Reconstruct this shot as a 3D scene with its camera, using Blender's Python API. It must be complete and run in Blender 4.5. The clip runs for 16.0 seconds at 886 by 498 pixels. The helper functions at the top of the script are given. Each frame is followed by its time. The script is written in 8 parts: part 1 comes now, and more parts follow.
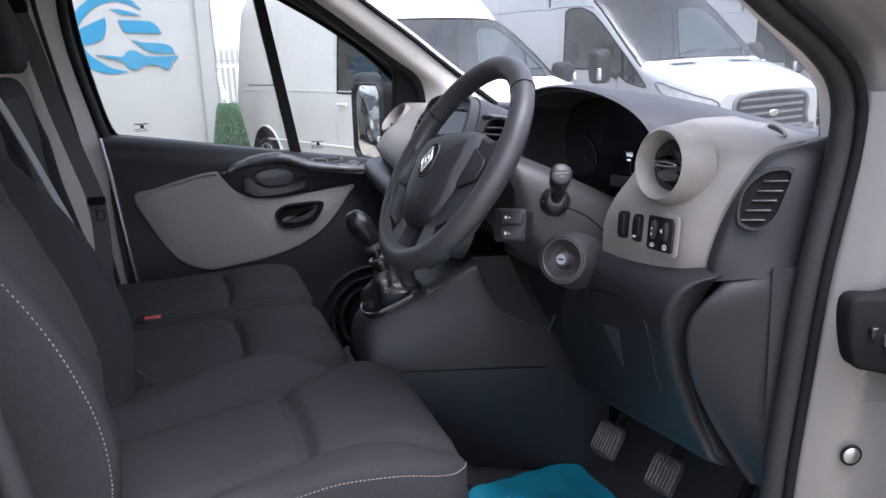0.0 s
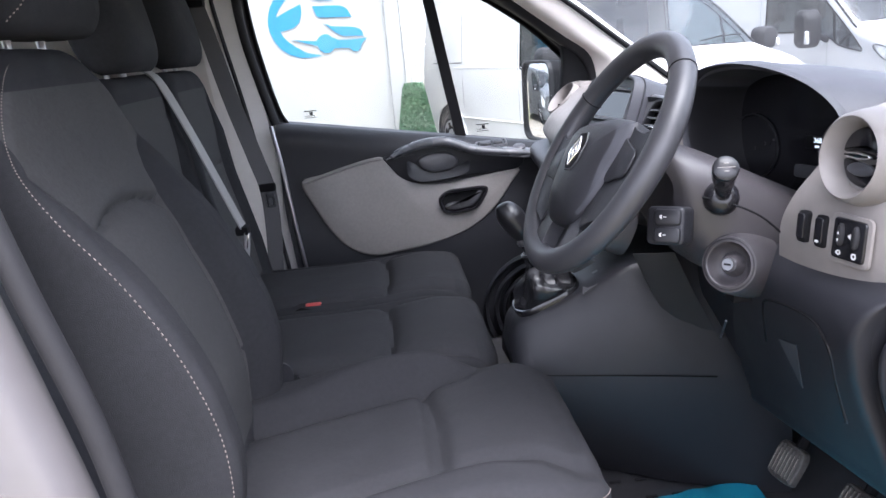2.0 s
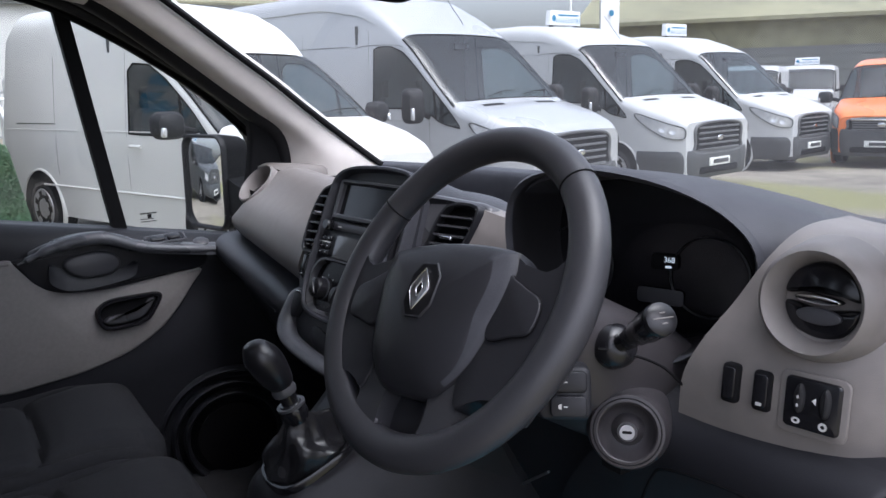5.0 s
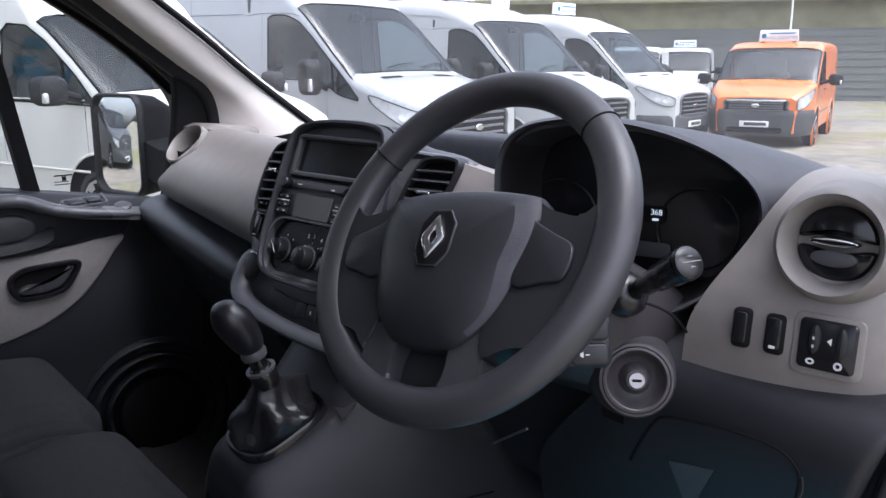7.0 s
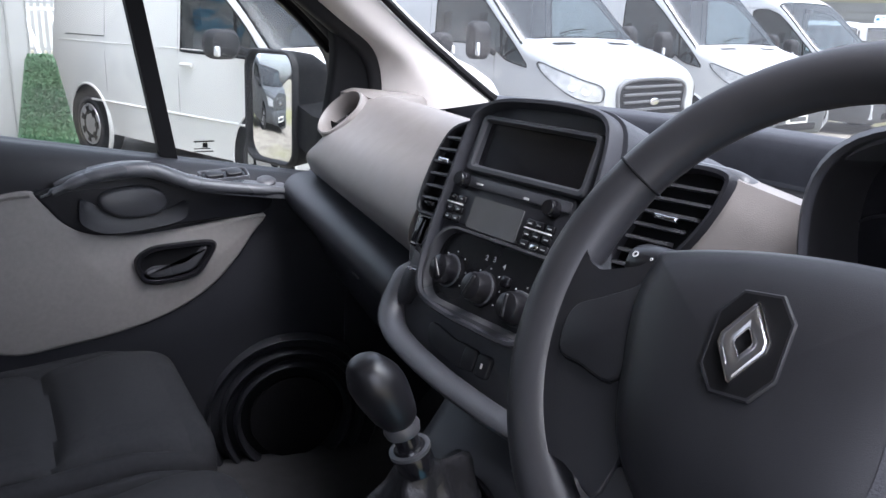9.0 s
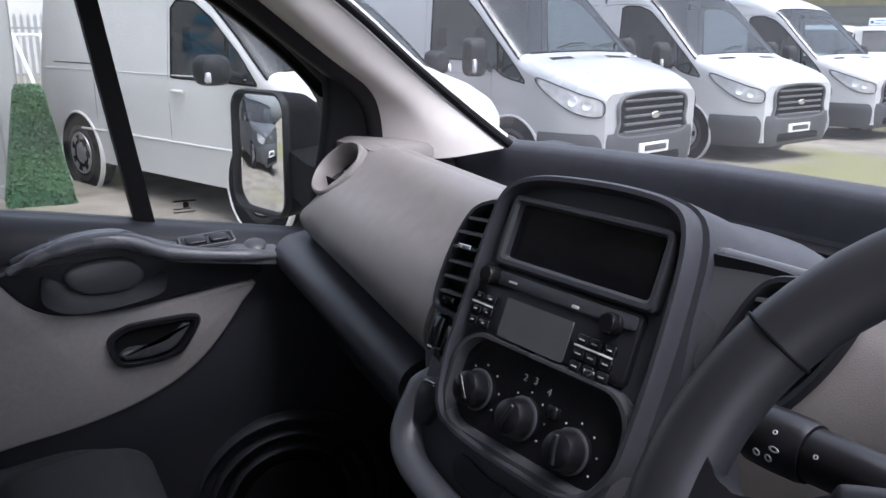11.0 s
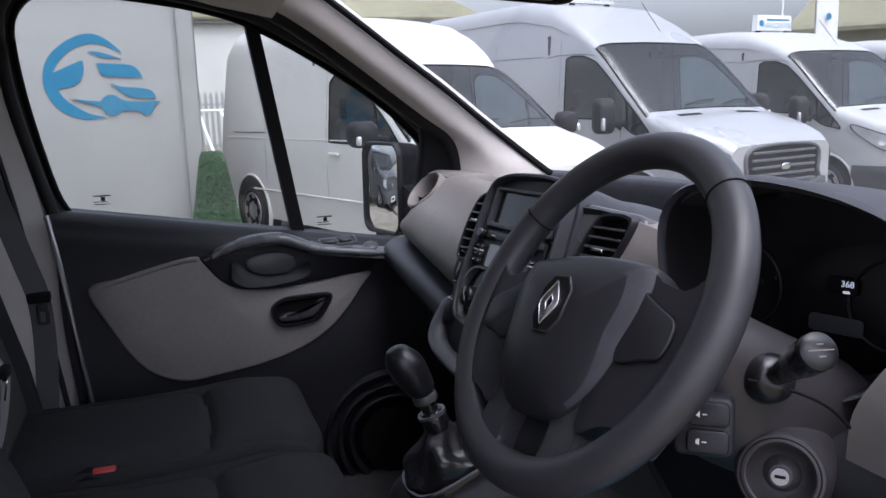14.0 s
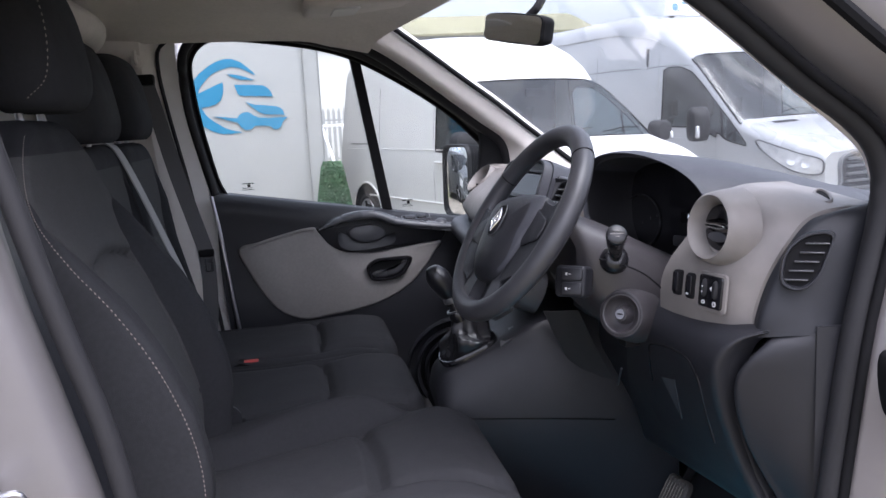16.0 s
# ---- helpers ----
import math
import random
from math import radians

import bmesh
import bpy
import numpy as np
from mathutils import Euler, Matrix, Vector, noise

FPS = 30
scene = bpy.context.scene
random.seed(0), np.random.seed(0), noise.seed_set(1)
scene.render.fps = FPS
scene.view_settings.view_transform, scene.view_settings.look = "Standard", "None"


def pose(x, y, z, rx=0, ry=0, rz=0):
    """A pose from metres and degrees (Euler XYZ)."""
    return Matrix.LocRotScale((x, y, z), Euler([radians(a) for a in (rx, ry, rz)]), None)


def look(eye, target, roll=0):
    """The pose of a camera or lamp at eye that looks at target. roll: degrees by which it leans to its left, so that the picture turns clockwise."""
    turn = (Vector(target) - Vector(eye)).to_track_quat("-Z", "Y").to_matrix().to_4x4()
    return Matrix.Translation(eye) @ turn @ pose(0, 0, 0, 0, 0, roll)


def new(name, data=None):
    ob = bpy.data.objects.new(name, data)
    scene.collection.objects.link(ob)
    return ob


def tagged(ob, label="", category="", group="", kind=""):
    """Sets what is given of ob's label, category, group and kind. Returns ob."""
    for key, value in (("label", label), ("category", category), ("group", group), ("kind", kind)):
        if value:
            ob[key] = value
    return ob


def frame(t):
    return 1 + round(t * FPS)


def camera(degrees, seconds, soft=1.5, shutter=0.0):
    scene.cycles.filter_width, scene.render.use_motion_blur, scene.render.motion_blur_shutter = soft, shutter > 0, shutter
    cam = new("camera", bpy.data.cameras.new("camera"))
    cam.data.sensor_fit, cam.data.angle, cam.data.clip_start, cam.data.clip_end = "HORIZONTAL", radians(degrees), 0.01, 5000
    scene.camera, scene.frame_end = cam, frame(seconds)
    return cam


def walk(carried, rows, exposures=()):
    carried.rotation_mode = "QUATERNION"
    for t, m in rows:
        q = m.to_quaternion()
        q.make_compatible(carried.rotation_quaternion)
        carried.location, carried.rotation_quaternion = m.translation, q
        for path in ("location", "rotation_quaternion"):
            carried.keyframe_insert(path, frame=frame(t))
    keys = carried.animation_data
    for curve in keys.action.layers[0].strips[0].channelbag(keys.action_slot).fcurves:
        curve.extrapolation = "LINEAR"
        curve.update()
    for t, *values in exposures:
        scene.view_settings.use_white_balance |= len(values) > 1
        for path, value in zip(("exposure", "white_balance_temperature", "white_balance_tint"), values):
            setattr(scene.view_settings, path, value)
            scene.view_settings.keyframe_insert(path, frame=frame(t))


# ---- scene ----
cam = camera(57.0, 16.0)
PATH = [
    (0, (-0.015, -0.049, 1.524), (0.561, 1.81, 1.065), -2.5),
    (0.5, (0.051, 0.003, 1.504), (0.424, 1.89, 0.955), -4.0),
    (1, (0.094, 0.026, 1.493), (0.268, 1.929, 0.901), -4.9),
    (1.5, (0.105, 0.036, 1.504), (0.244, 1.945, 0.922), -5.1),
    (2, (0.078, 0.042, 1.533), (0.199, 1.978, 1.043), -5.1),
    (2.5, (0.05, 0.045, 1.562), (0.168, 1.999, 1.154), -5.2),
    (3, (0.004, 0.074, 1.585), (0.173, 2.038, 1.249), -5.4),
    (3.5, (-0.01, 0.17, 1.587), (0.35, 2.11, 1.259), -5.1),
    (4, (0.03, 0.344, 1.578), (0.546, 2.246, 1.239), -4.7),
    (4.5, (0.013, 0.455, 1.565), (0.763, 2.272, 1.201), -3.5),
    (5, (-0.054, 0.506, 1.569), (0.987, 2.167, 1.173), -1.6),
    (5.2, (-0.07, 0.512, 1.566), (1.055, 2.113, 1.152), -1.1),
    (7.3, (-0.141, 0.644, 1.534), (1.113, 2.134, 1.078), -0.2),
    (7.5, (-0.122, 0.676, 1.534), (1.097, 2.191, 1.069), -0.2),
    (8, (-0.062, 0.734, 1.54), (1.036, 2.337, 1.067), 0.2),
    (8.5, (-0.01, 0.81, 1.529), (0.957, 2.483, 1.016), 0.7),
    (9, (0.019, 0.933, 1.523), (0.963, 2.613, 0.984), 1.8),
    (9.2, (0.034, 0.975, 1.524), (0.974, 2.656, 0.985), 2.3),
    (11.3, (0.105, 1.123, 1.568), (1.043, 2.819, 1.073), -0.4),
    (11.5, (0.112, 1.106, 1.567), (1.005, 2.831, 1.089), -1.0),
    (12, (0.116, 1.056, 1.56), (0.899, 2.838, 1.102), -1.4),
    (12.5, (0.123, 1.003, 1.557), (0.776, 2.841, 1.111), -1.4),
    (13, (0.087, 0.875, 1.55), (0.709, 2.725, 1.109), -1.4),
    (13.5, (0.022, 0.691, 1.569), (0.653, 2.542, 1.152), -1.4),
    (14, (0.015, 0.513, 1.559), (0.643, 2.378, 1.202), -1.9),
    (14.5, (-0.002, 0.318, 1.55), (0.618, 2.189, 1.208), -2.1),
    (15, (-0.095, 0.065, 1.543), (0.521, 1.938, 1.206), -2.4),
    (15.5, (-0.094, -0.087, 1.544), (0.452, 1.809, 1.216), -2.8),
    (16, (0.006, -0.171, 1.543), (0.36, 1.772, 1.228), -2.9),
]
# the clip's camera opens up where the dark seats fill the picture
EXPOSURES = [(0, 0.95, 5900, 18), (0.5, 1.3, 5900, 18), (1, 1.72, 5900, 18), (1.5, 1.85, 5900, 18), (2.5, 1.2, 5900, 18), (3.5, 0.55, 5900, 17), (5, 0.35, 5900, 17), (7.5, 0.84, 5900, 18), (9, 1.14, 5900, 16), (11.5, 0.37, 5900, 19), (12.5, 0.2, 5900, 19), (13, 0.15, 5900, 20), (14.5, 0.2, 5900, 20), (16, 0.75, 5900, 20)]
walk(cam, [(t, look(eye, target, roll)) for t, eye, target, roll in PATH], EXPOSURES)

# ---------------------------------------------------------------- light
world = bpy.data.worlds.new("overcast_sky")
scene.world = world
world.use_nodes = True
wt = world.node_tree
wt.nodes.clear()
w_out = wt.nodes.new("ShaderNodeOutputWorld")
w_bg = wt.nodes.new("ShaderNodeBackground")
w_sky = wt.nodes.new("ShaderNodeTexSky")
w_hsv = wt.nodes.new("ShaderNodeHueSaturation")
w_sky.sky_type = "NISHITA"
w_sky.sun_disc = False
w_sky.sun_elevation = radians(66)
w_sky.sun_rotation = radians(165)
w_sky.air_density, w_sky.dust_density, w_sky.ozone_density = 1.0, 6.0, 1.0
w_hsv.inputs["Saturation"].default_value = 0.35
w_bg.inputs["Strength"].default_value = 0.33
wt.links.new(w_sky.outputs[0], w_hsv.inputs["Color"])
wt.links.new(w_hsv.outputs[0], w_bg.inputs["Color"])
wt.links.new(w_bg.outputs[0], w_out.inputs["Surface"])

sun_data = bpy.data.lights.new("sun", "SUN")
sun_data.energy = 0.55
sun_data.angle = radians(60)
sun_data.color = (1.0, 0.97, 0.93)
sun = new("sun", sun_data)
sun.matrix_world = look((2.8, 0.0, 8.2), (0.6, 1.6, 1.0))


# ---------------------------------------------------------------- materials
def smooth01(t):
    t = min(1.0, max(0.0, t))
    return t * t * (3 - 2 * t)


def material(name, colour, rough=0.5, metal=0.0, var=0.12, scale=40.0, bump=0.0, bump_scale=400.0, stain=0.0, coat=0.0, spec=0.5, rough_var=0.08):
    """A surface with two scales of colour variation, fine relief and uneven gloss."""
    m = bpy.data.materials.new(name)
    m.use_nodes = True
    nt = m.node_tree
    b = nt.nodes["Principled BSDF"]
    b.inputs["Metallic"].default_value = metal
    b.inputs["Coat Weight"].default_value = coat
    b.inputs["Coat Roughness"].default_value = 0.06
    b.inputs["Specular IOR Level"].default_value = spec
    co = nt.nodes.new("ShaderNodeTexCoord")
    n1 = nt.nodes.new("ShaderNodeTexNoise")
    n1.inputs["Scale"].default_value = scale
    n1.inputs["Detail"].default_value = 4
    n2 = nt.nodes.new("ShaderNodeTexNoise")
    n2.inputs["Scale"].default_value = scale * 0.11
    n2.inputs["Detail"].default_value = 3
    nt.links.new(co.outputs["Object"], n1.inputs["Vector"])
    nt.links.new(co.outputs["Object"], n2.inputs["Vector"])
    add = nt.nodes.new("ShaderNodeMath")
    add.operation = "ADD"
    nt.links.new(n1.outputs["Fac"], add.inputs[0])
    nt.links.new(n2.outputs["Fac"], add.inputs[1])
    ramp = nt.nodes.new("ShaderNodeMapRange")
    ramp.inputs["From Min"].default_value, ramp.inputs["From Max"].default_value = 0.6, 1.4
    ramp.inputs["To Min"].default_value, ramp.inputs["To Max"].default_value = 1 - var - stain, 1 + var
    nt.links.new(add.outputs[0], ramp.inputs["Value"])
    mul = nt.nodes.new("ShaderNodeVectorMath")
    mul.operation = "SCALE"
    mul.inputs[0].default_value = colour[:3]
    nt.links.new(ramp.outputs[0], mul.inputs["Scale"])
    nt.links.new(mul.outputs[0], b.inputs["Base Color"])
    rr = nt.nodes.new("ShaderNodeMapRange")
    rr.inputs["From Min"].default_value, rr.inputs["From Max"].default_value = 0.3, 0.7
    rr.inputs["To Min"].default_value = max(rough - rough_var, 0.0)
    rr.inputs["To Max"].default_value = min(rough + rough_var, 1.0)
    nt.links.new(n2.outputs["Fac"], rr.inputs["Value"])
    nt.links.new(rr.outputs[0], b.inputs["Roughness"])
    if bump:
        n3 = nt.nodes.new("ShaderNodeTexNoise")
        n3.inputs["Scale"].default_value = bump_scale
        n3.inputs["Detail"].default_value = 2
        nt.links.new(co.outputs["Object"], n3.inputs["Vector"])
        bp = nt.nodes.new("ShaderNodeBump")
        bp.inputs["Strength"].default_value = bump
        bp.inputs["Distance"].default_value = 0.001
        nt.links.new(n3.outputs["Fac"], bp.inputs["Height"])
        nt.links.new(bp.outputs[0], b.inputs["Normal"])
    return m


def glass_material(name, tint, rough=0.02, gloss=0.025, edge=0.7, dust=0.0):
    """A clear pane: see-through, with the gloss rising at grazing angles."""
    m = bpy.data.materials.new(name)
    m.use_nodes = True
    nt = m.node_tree
    nt.nodes.clear()
    out = nt.nodes.new("ShaderNodeOutputMaterial")
    mix = nt.nodes.new("ShaderNodeMixShader")
    tr = nt.nodes.new("ShaderNodeBsdfTransparent")
    gl = nt.nodes.new("ShaderNodeBsdfGlossy")
    lw = nt.nodes.new("ShaderNodeLayerWeight")
    lw.inputs["Blend"].default_value = 0.5
    pw = nt.nodes.new("ShaderNodeMath")
    pw.operation = "POWER"
    pw.inputs[1].default_value = 4.0
    nt.links.new(lw.outputs["Facing"], pw.inputs[0])
    fr = nt.nodes.new("ShaderNodeMapRange")
    fr.inputs["To Min"].default_value, fr.inputs["To Max"].default_value = gloss, edge
    nt.links.new(pw.outputs[0], fr.inputs["Value"])
    tr.inputs["Color"].default_value = (*tint, 1)
    gl.inputs["Roughness"].default_value = rough
    nt.links.new(fr.outputs[0], mix.inputs["Fac"])
    nt.links.new(tr.outputs[0], mix.inputs[1])
    nt.links.new(gl.outputs[0], mix.inputs[2])
    last = mix
    if dust:
        film = nt.nodes.new("ShaderNodeBsdfTranslucent")
        film.inputs["Color"].default_value = (0.8, 0.8, 0.8, 1)
        co = nt.nodes.new("ShaderNodeTexCoord")
        no = nt.nodes.new("ShaderNodeTexNoise")
        no.inputs["Scale"].default_value = 5.0
        no.inputs["Detail"].default_value = 5
        nt.links.new(co.outputs["Object"], no.inputs["Vector"])
        am = nt.nodes.new("ShaderNodeMapRange")
        am.inputs["From Min"].default_value, am.inputs["From Max"].default_value = 0.3, 0.7
        am.inputs["To Min"].default_value, am.inputs["To Max"].default_value = dust * 0.6, dust * 1.4
        nt.links.new(no.outputs["Fac"], am.inputs["Value"])
        last = nt.nodes.new("ShaderNodeMixShader")
        nt.links.new(am.outputs[0], last.inputs["Fac"])
        nt.links.new(mix.outputs[0], last.inputs[1])
        nt.links.new(film.outputs[0], last.inputs[2])
    nt.links.new(last.outputs[0], out.inputs["Surface"])
    return m


def glow_material(name, colour, strength):
    m = bpy.data.materials.new(name)
    m.use_nodes = True
    b = m.node_tree.nodes["Principled BSDF"]
    b.inputs["Base Color"].default_value = (*colour, 1)
    b.inputs["Emission Color"].default_value = (*colour, 1)
    b.inputs["Emission Strength"].default_value = strength
    return m


M_DASH = material("grained_dark_plastic", (0.050, 0.052, 0.059), 0.36, var=0.1, bump=0.35, bump_scale=900)
M_DASHTOP = material("soft_dark_plastic", (0.048, 0.050, 0.058), 0.5, var=0.14, bump=0.4, bump_scale=800, spec=0.25, stain=0.06)
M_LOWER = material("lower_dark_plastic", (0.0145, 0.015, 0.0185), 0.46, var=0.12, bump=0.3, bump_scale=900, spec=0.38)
M_STACK = material("satin_charcoal_plastic", (0.060, 0.061, 0.067), 0.32, var=0.08, bump=0.12, bump_scale=900)
M_GREY = material("grey_trim_plastic", (0.186, 0.172, 0.163), 0.45, var=0.08, bump=0.25, bump_scale=900, stain=0.10)
M_SHROUD = material("shroud_plastic", (0.036, 0.0335, 0.0365), 0.44, var=0.06, bump=0.3, bump_scale=900)
M_INSERT = material("door_insert_fabric", (0.215, 0.203, 0.196), 0.7, var=0.1, scale=120, bump=0.5, bump_scale=700)
M_ARM = material("satin_armrest_plastic", (0.085, 0.088, 0.096), 0.27, var=0.08, bump=0.15, bump_scale=900)
M_WHEEL = material("steering_wheel_foam", (0.035, 0.0355, 0.040), 0.40, var=0.1, bump=0.16, bump_scale=2200)
M_GLOSS = material("gloss_black_plastic", (0.010, 0.010, 0.012), 0.16, var=0.05, rough_var=0.05)
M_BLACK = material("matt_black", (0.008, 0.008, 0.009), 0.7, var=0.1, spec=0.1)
M_RUBBER = material("black_rubber", (0.016, 0.016, 0.018), 0.6, var=0.15, bump=0.2, spec=0.3)
M_LEATHER = material("black_gaiter_leather", (0.016, 0.016, 0.018), 0.26, var=0.15, bump=0.5, bump_scale=500)
M_CHROME = material("chrome", (0.75, 0.75, 0.77), 0.12, metal=1.0, var=0.03, rough_var=0.04)
M_STEEL = material("brushed_steel", (0.45, 0.45, 0.47), 0.35, metal=1.0, var=0.1)
M_SEAT = material("charcoal_seat_fabric", (0.030, 0.0305, 0.0335), 0.9, var=0.16, scale=160, bump=0.7, bump_scale=900, spec=0.12)
M_SEATTOP = material("grey_seat_fabric", (0.056, 0.056, 0.057), 0.9, var=0.16, scale=160, bump=0.7, bump_scale=900, spec=0.12)
M_BOLSTER = material("dark_bolster_fabric", (0.023, 0.0235, 0.0262), 0.85, var=0.16, scale=140, bump=0.6, bump_scale=900, spec=0.15)
M_STITCH = material("pale_stitching", (0.21, 0.18, 0.16), 0.8, var=0.1)
M_BELTPALE = material("pale_belt_webbing", (0.27, 0.265, 0.26), 0.65, var=0.1, scale=300, bump=0.4, bump_scale=900)
M_BELT = material("grey_belt_webbing", (0.062, 0.062, 0.066), 0.65, var=0.1, scale=300, bump=0.4, bump_scale=900)
M_HEADLINE = material("headlining_felt", (0.58, 0.545, 0.51), 0.9, var=0.08, scale=90, bump=0.4, bump_scale=900)
M_PILLAR = material("pillar_trim", (0.62, 0.585, 0.555), 0.6, var=0.06, bump=0.3, bump_scale=900)
# One van paint, toned for light: darker by the open door, lighter far.
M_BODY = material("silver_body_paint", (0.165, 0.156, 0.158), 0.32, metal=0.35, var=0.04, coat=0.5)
M_FRAMEPAINT = material("lightened_door_frame_paint", (0.62, 0.61, 0.61), 0.35, var=0.04, coat=0.3)
M_BODYIN = material("darkened_inner_paint", (0.135, 0.128, 0.130), 0.38, metal=0.15, var=0.04, coat=0.3)
M_FLOOR = material("rubber_floor_mat", (0.042, 0.043, 0.047), 0.6, var=0.2, scale=30, bump=0.4, stain=0.15)
M_TEAL = material("teal_plastic_bag", (0.010, 0.20, 0.30), 0.45, var=0.12, scale=20, bump=0.2, bump_scale=60)
M_WHITE = material("white_print", (0.78, 0.78, 0.76), 0.5, var=0.04)
M_PRINT = material("pale_print", (0.55, 0.55, 0.55), 0.5, var=0.04)
M_RED = material("red_buckle_plastic", (0.50, 0.055, 0.05), 0.4, var=0.08)
M_MIRROR = material("mirror_silver", (0.88, 0.89, 0.9), 0.0, metal=1.0, var=0.0, rough_var=0.0)
M_LCD = material("radio_display", (0.10, 0.106, 0.11), 0.10, var=0.08, coat=0.9)
M_DARKGLASS = material("dark_display_glass", (0.006, 0.006, 0.008), 0.22, var=0.02, coat=0.3)
M_PEDAL = material("worn_pedal_rubber", (0.06, 0.055, 0.05), 0.5, var=0.5, scale=150, bump=0.6, bump_scale=300)
M_PEDALMETAL = material("worn_pedal_metal", (0.30, 0.275, 0.24), 0.45, metal=0.4, var=0.6, scale=260)
M_GLASS = glass_material("window_glass", (0.84, 0.865, 0.855), dust=0.006)
M_SCREEN = glass_material("windscreen_glass", (0.90, 0.925, 0.92), 0.03, 0.02, 0.35, dust=0.010)
M_LINING = material("door_lining_plastic", (0.017, 0.018, 0.022), 0.46, var=0.1, bump=0.35, bump_scale=900, spec=0.35)
M_PADCOVER = material("airbag_cover_plastic", (0.020, 0.0205, 0.024), 0.40, var=0.12, bump=0.2, bump_scale=1600, spec=0.36)
M_WELL = material("instrument_hood_black", (0.014, 0.014, 0.016), 0.38, var=0.1)
M_KNOB = material("satin_black_knob", (0.010, 0.010, 0.012), 0.30, var=0.1)
M_AMBER = glow_material("lit_odometer", (0.75, 0.85, 0.9), 0.45)


# ---------------------------------------------------------------- building tools
def thing(name, label, category, group="", kind="", at=(0, 0, 0)):
    ob = new(name)
    ob.empty_display_size = 0.05
    ob.location = at
    return tagged(ob, label, category, group, kind)


def part(name, bm, mat, parent=None, label="", smooth=True, angle=40):
    me = bpy.data.meshes.new(name)
    bmesh.ops.recalc_face_normals(bm, faces=bm.faces[:])
    if smooth:
        for f in bm.faces:
            f.smooth = True
        lim = radians(angle)
        for e in bm.edges:
            if len(e.link_faces) == 2 and e.calc_face_angle(0) > lim:
                e.smooth = False
    bm.to_mesh(me)
    bm.free()
    me.materials.append(mat)
    ob = new(name, me)
    if parent:
        ob.parent = parent
        base = parent
        off = Vector((0, 0, 0))
        while base:
            off += base.location
            base = base.parent
        ob.location = -off
    if label:
        ob["label"] = label
    return ob


def solid(name, bm, mat, label="", category="", kind="", group=""):
    return tagged(part(name, bm, mat), label, category, group, kind)


def crom(pts, n, closed=False):
    """n points on a smooth curve through pts."""
    P = [Vector(p) for p in pts]
    m = len(P)
    segs = m if closed else m - 1
    out = []
    for i in range(n):
        s = i * segs / (n if closed else n - 1)
        k = min(int(s), segs - 1)
        f = s - k
        if closed:
            a, b, c, d = P[(k - 1) % m], P[k % m], P[(k + 1) % m], P[(k + 2) % m]
        else:
            b, c = P[k], P[k + 1]
            a = P[k - 1] if k > 0 else b * 2 - c
            d = P[k + 2] if k + 2 < m else c * 2 - b
        out.append(0.5 * ((2 * b) + (c - a) * f + (2 * a - 5 * b + 4 * c - d) * f * f + (3 * b - a - 3 * c + d) * f ** 3))
    return out


def skin(bm, rings, closed_ring=True, closed_path=False, caps=True):
    """Quads over a list of rings of equal length."""
    V = [[bm.verts.new(p) for p in r] for r in rings]
    n, k = len(V), len(V[0])
    for i in range(n if closed_path else n - 1):
        a, b = V[i], V[(i + 1) % n]
        for j in range(k if closed_ring else k - 1):
            bm.faces.new((a[j], a[(j + 1) % k], b[(j + 1) % k], b[j]))
    if caps and closed_ring and not closed_path:
        bm.faces.new(V[0][::-1])
        bm.faces.new(V[-1])
    return V


def loft(sections, n_ring=None, n_path=None, caps=True):
    """A solid through closed sections, smoothed both ways."""
    bm = bmesh.new()
    S = [crom(s, n_ring, True) if n_ring else [Vector(p) for p in s] for s in sections]
    if n_path:
        cols = [crom([s[j] for s in S], n_path) for j in range(len(S[0]))]
        S = [[c[i] for c in cols] for i in range(n_path)]
    skin(bm, S, True, False, caps)
    return bm


def sheet(rows, nu, nv, back):
    """A smooth panel through a few rows of points; back is the way its thickness goes."""
    bm = bmesh.new()
    R = [crom(r, nv) for r in rows]
    cols = [crom([r[j] for r in R], nu) for j in range(nv)]
    G = [[cols[j][i] for j in range(nv)] for i in range(nu)]
    b = Vector(back)
    A = [[bm.verts.new(p) for p in g] for g in G]
    B = [[bm.verts.new(p + b) for p in g] for g in G]
    for i in range(nu - 1):
        for j in range(nv - 1):
            bm.faces.new((A[i][j], A[i][j + 1], A[i + 1][j + 1], A[i + 1][j]))
            bm.faces.new((B[i][j], B[i + 1][j], B[i + 1][j + 1], B[i][j + 1]))
    edge = [(0, j) for j in range(nv)] + [(i, nv - 1) for i in range(1, nu)] + [(nu - 1, j) for j in range(nv - 2, -1, -1)] + [(i, 0) for i in range(nu - 2, 0, -1)]
    for k in range(len(edge)):
        (i, j), (p, q) = edge[k], edge[(k + 1) % len(edge)]
        bm.faces.new((A[i][j], B[i][j], B[p][q], A[p][q]))
    return bm


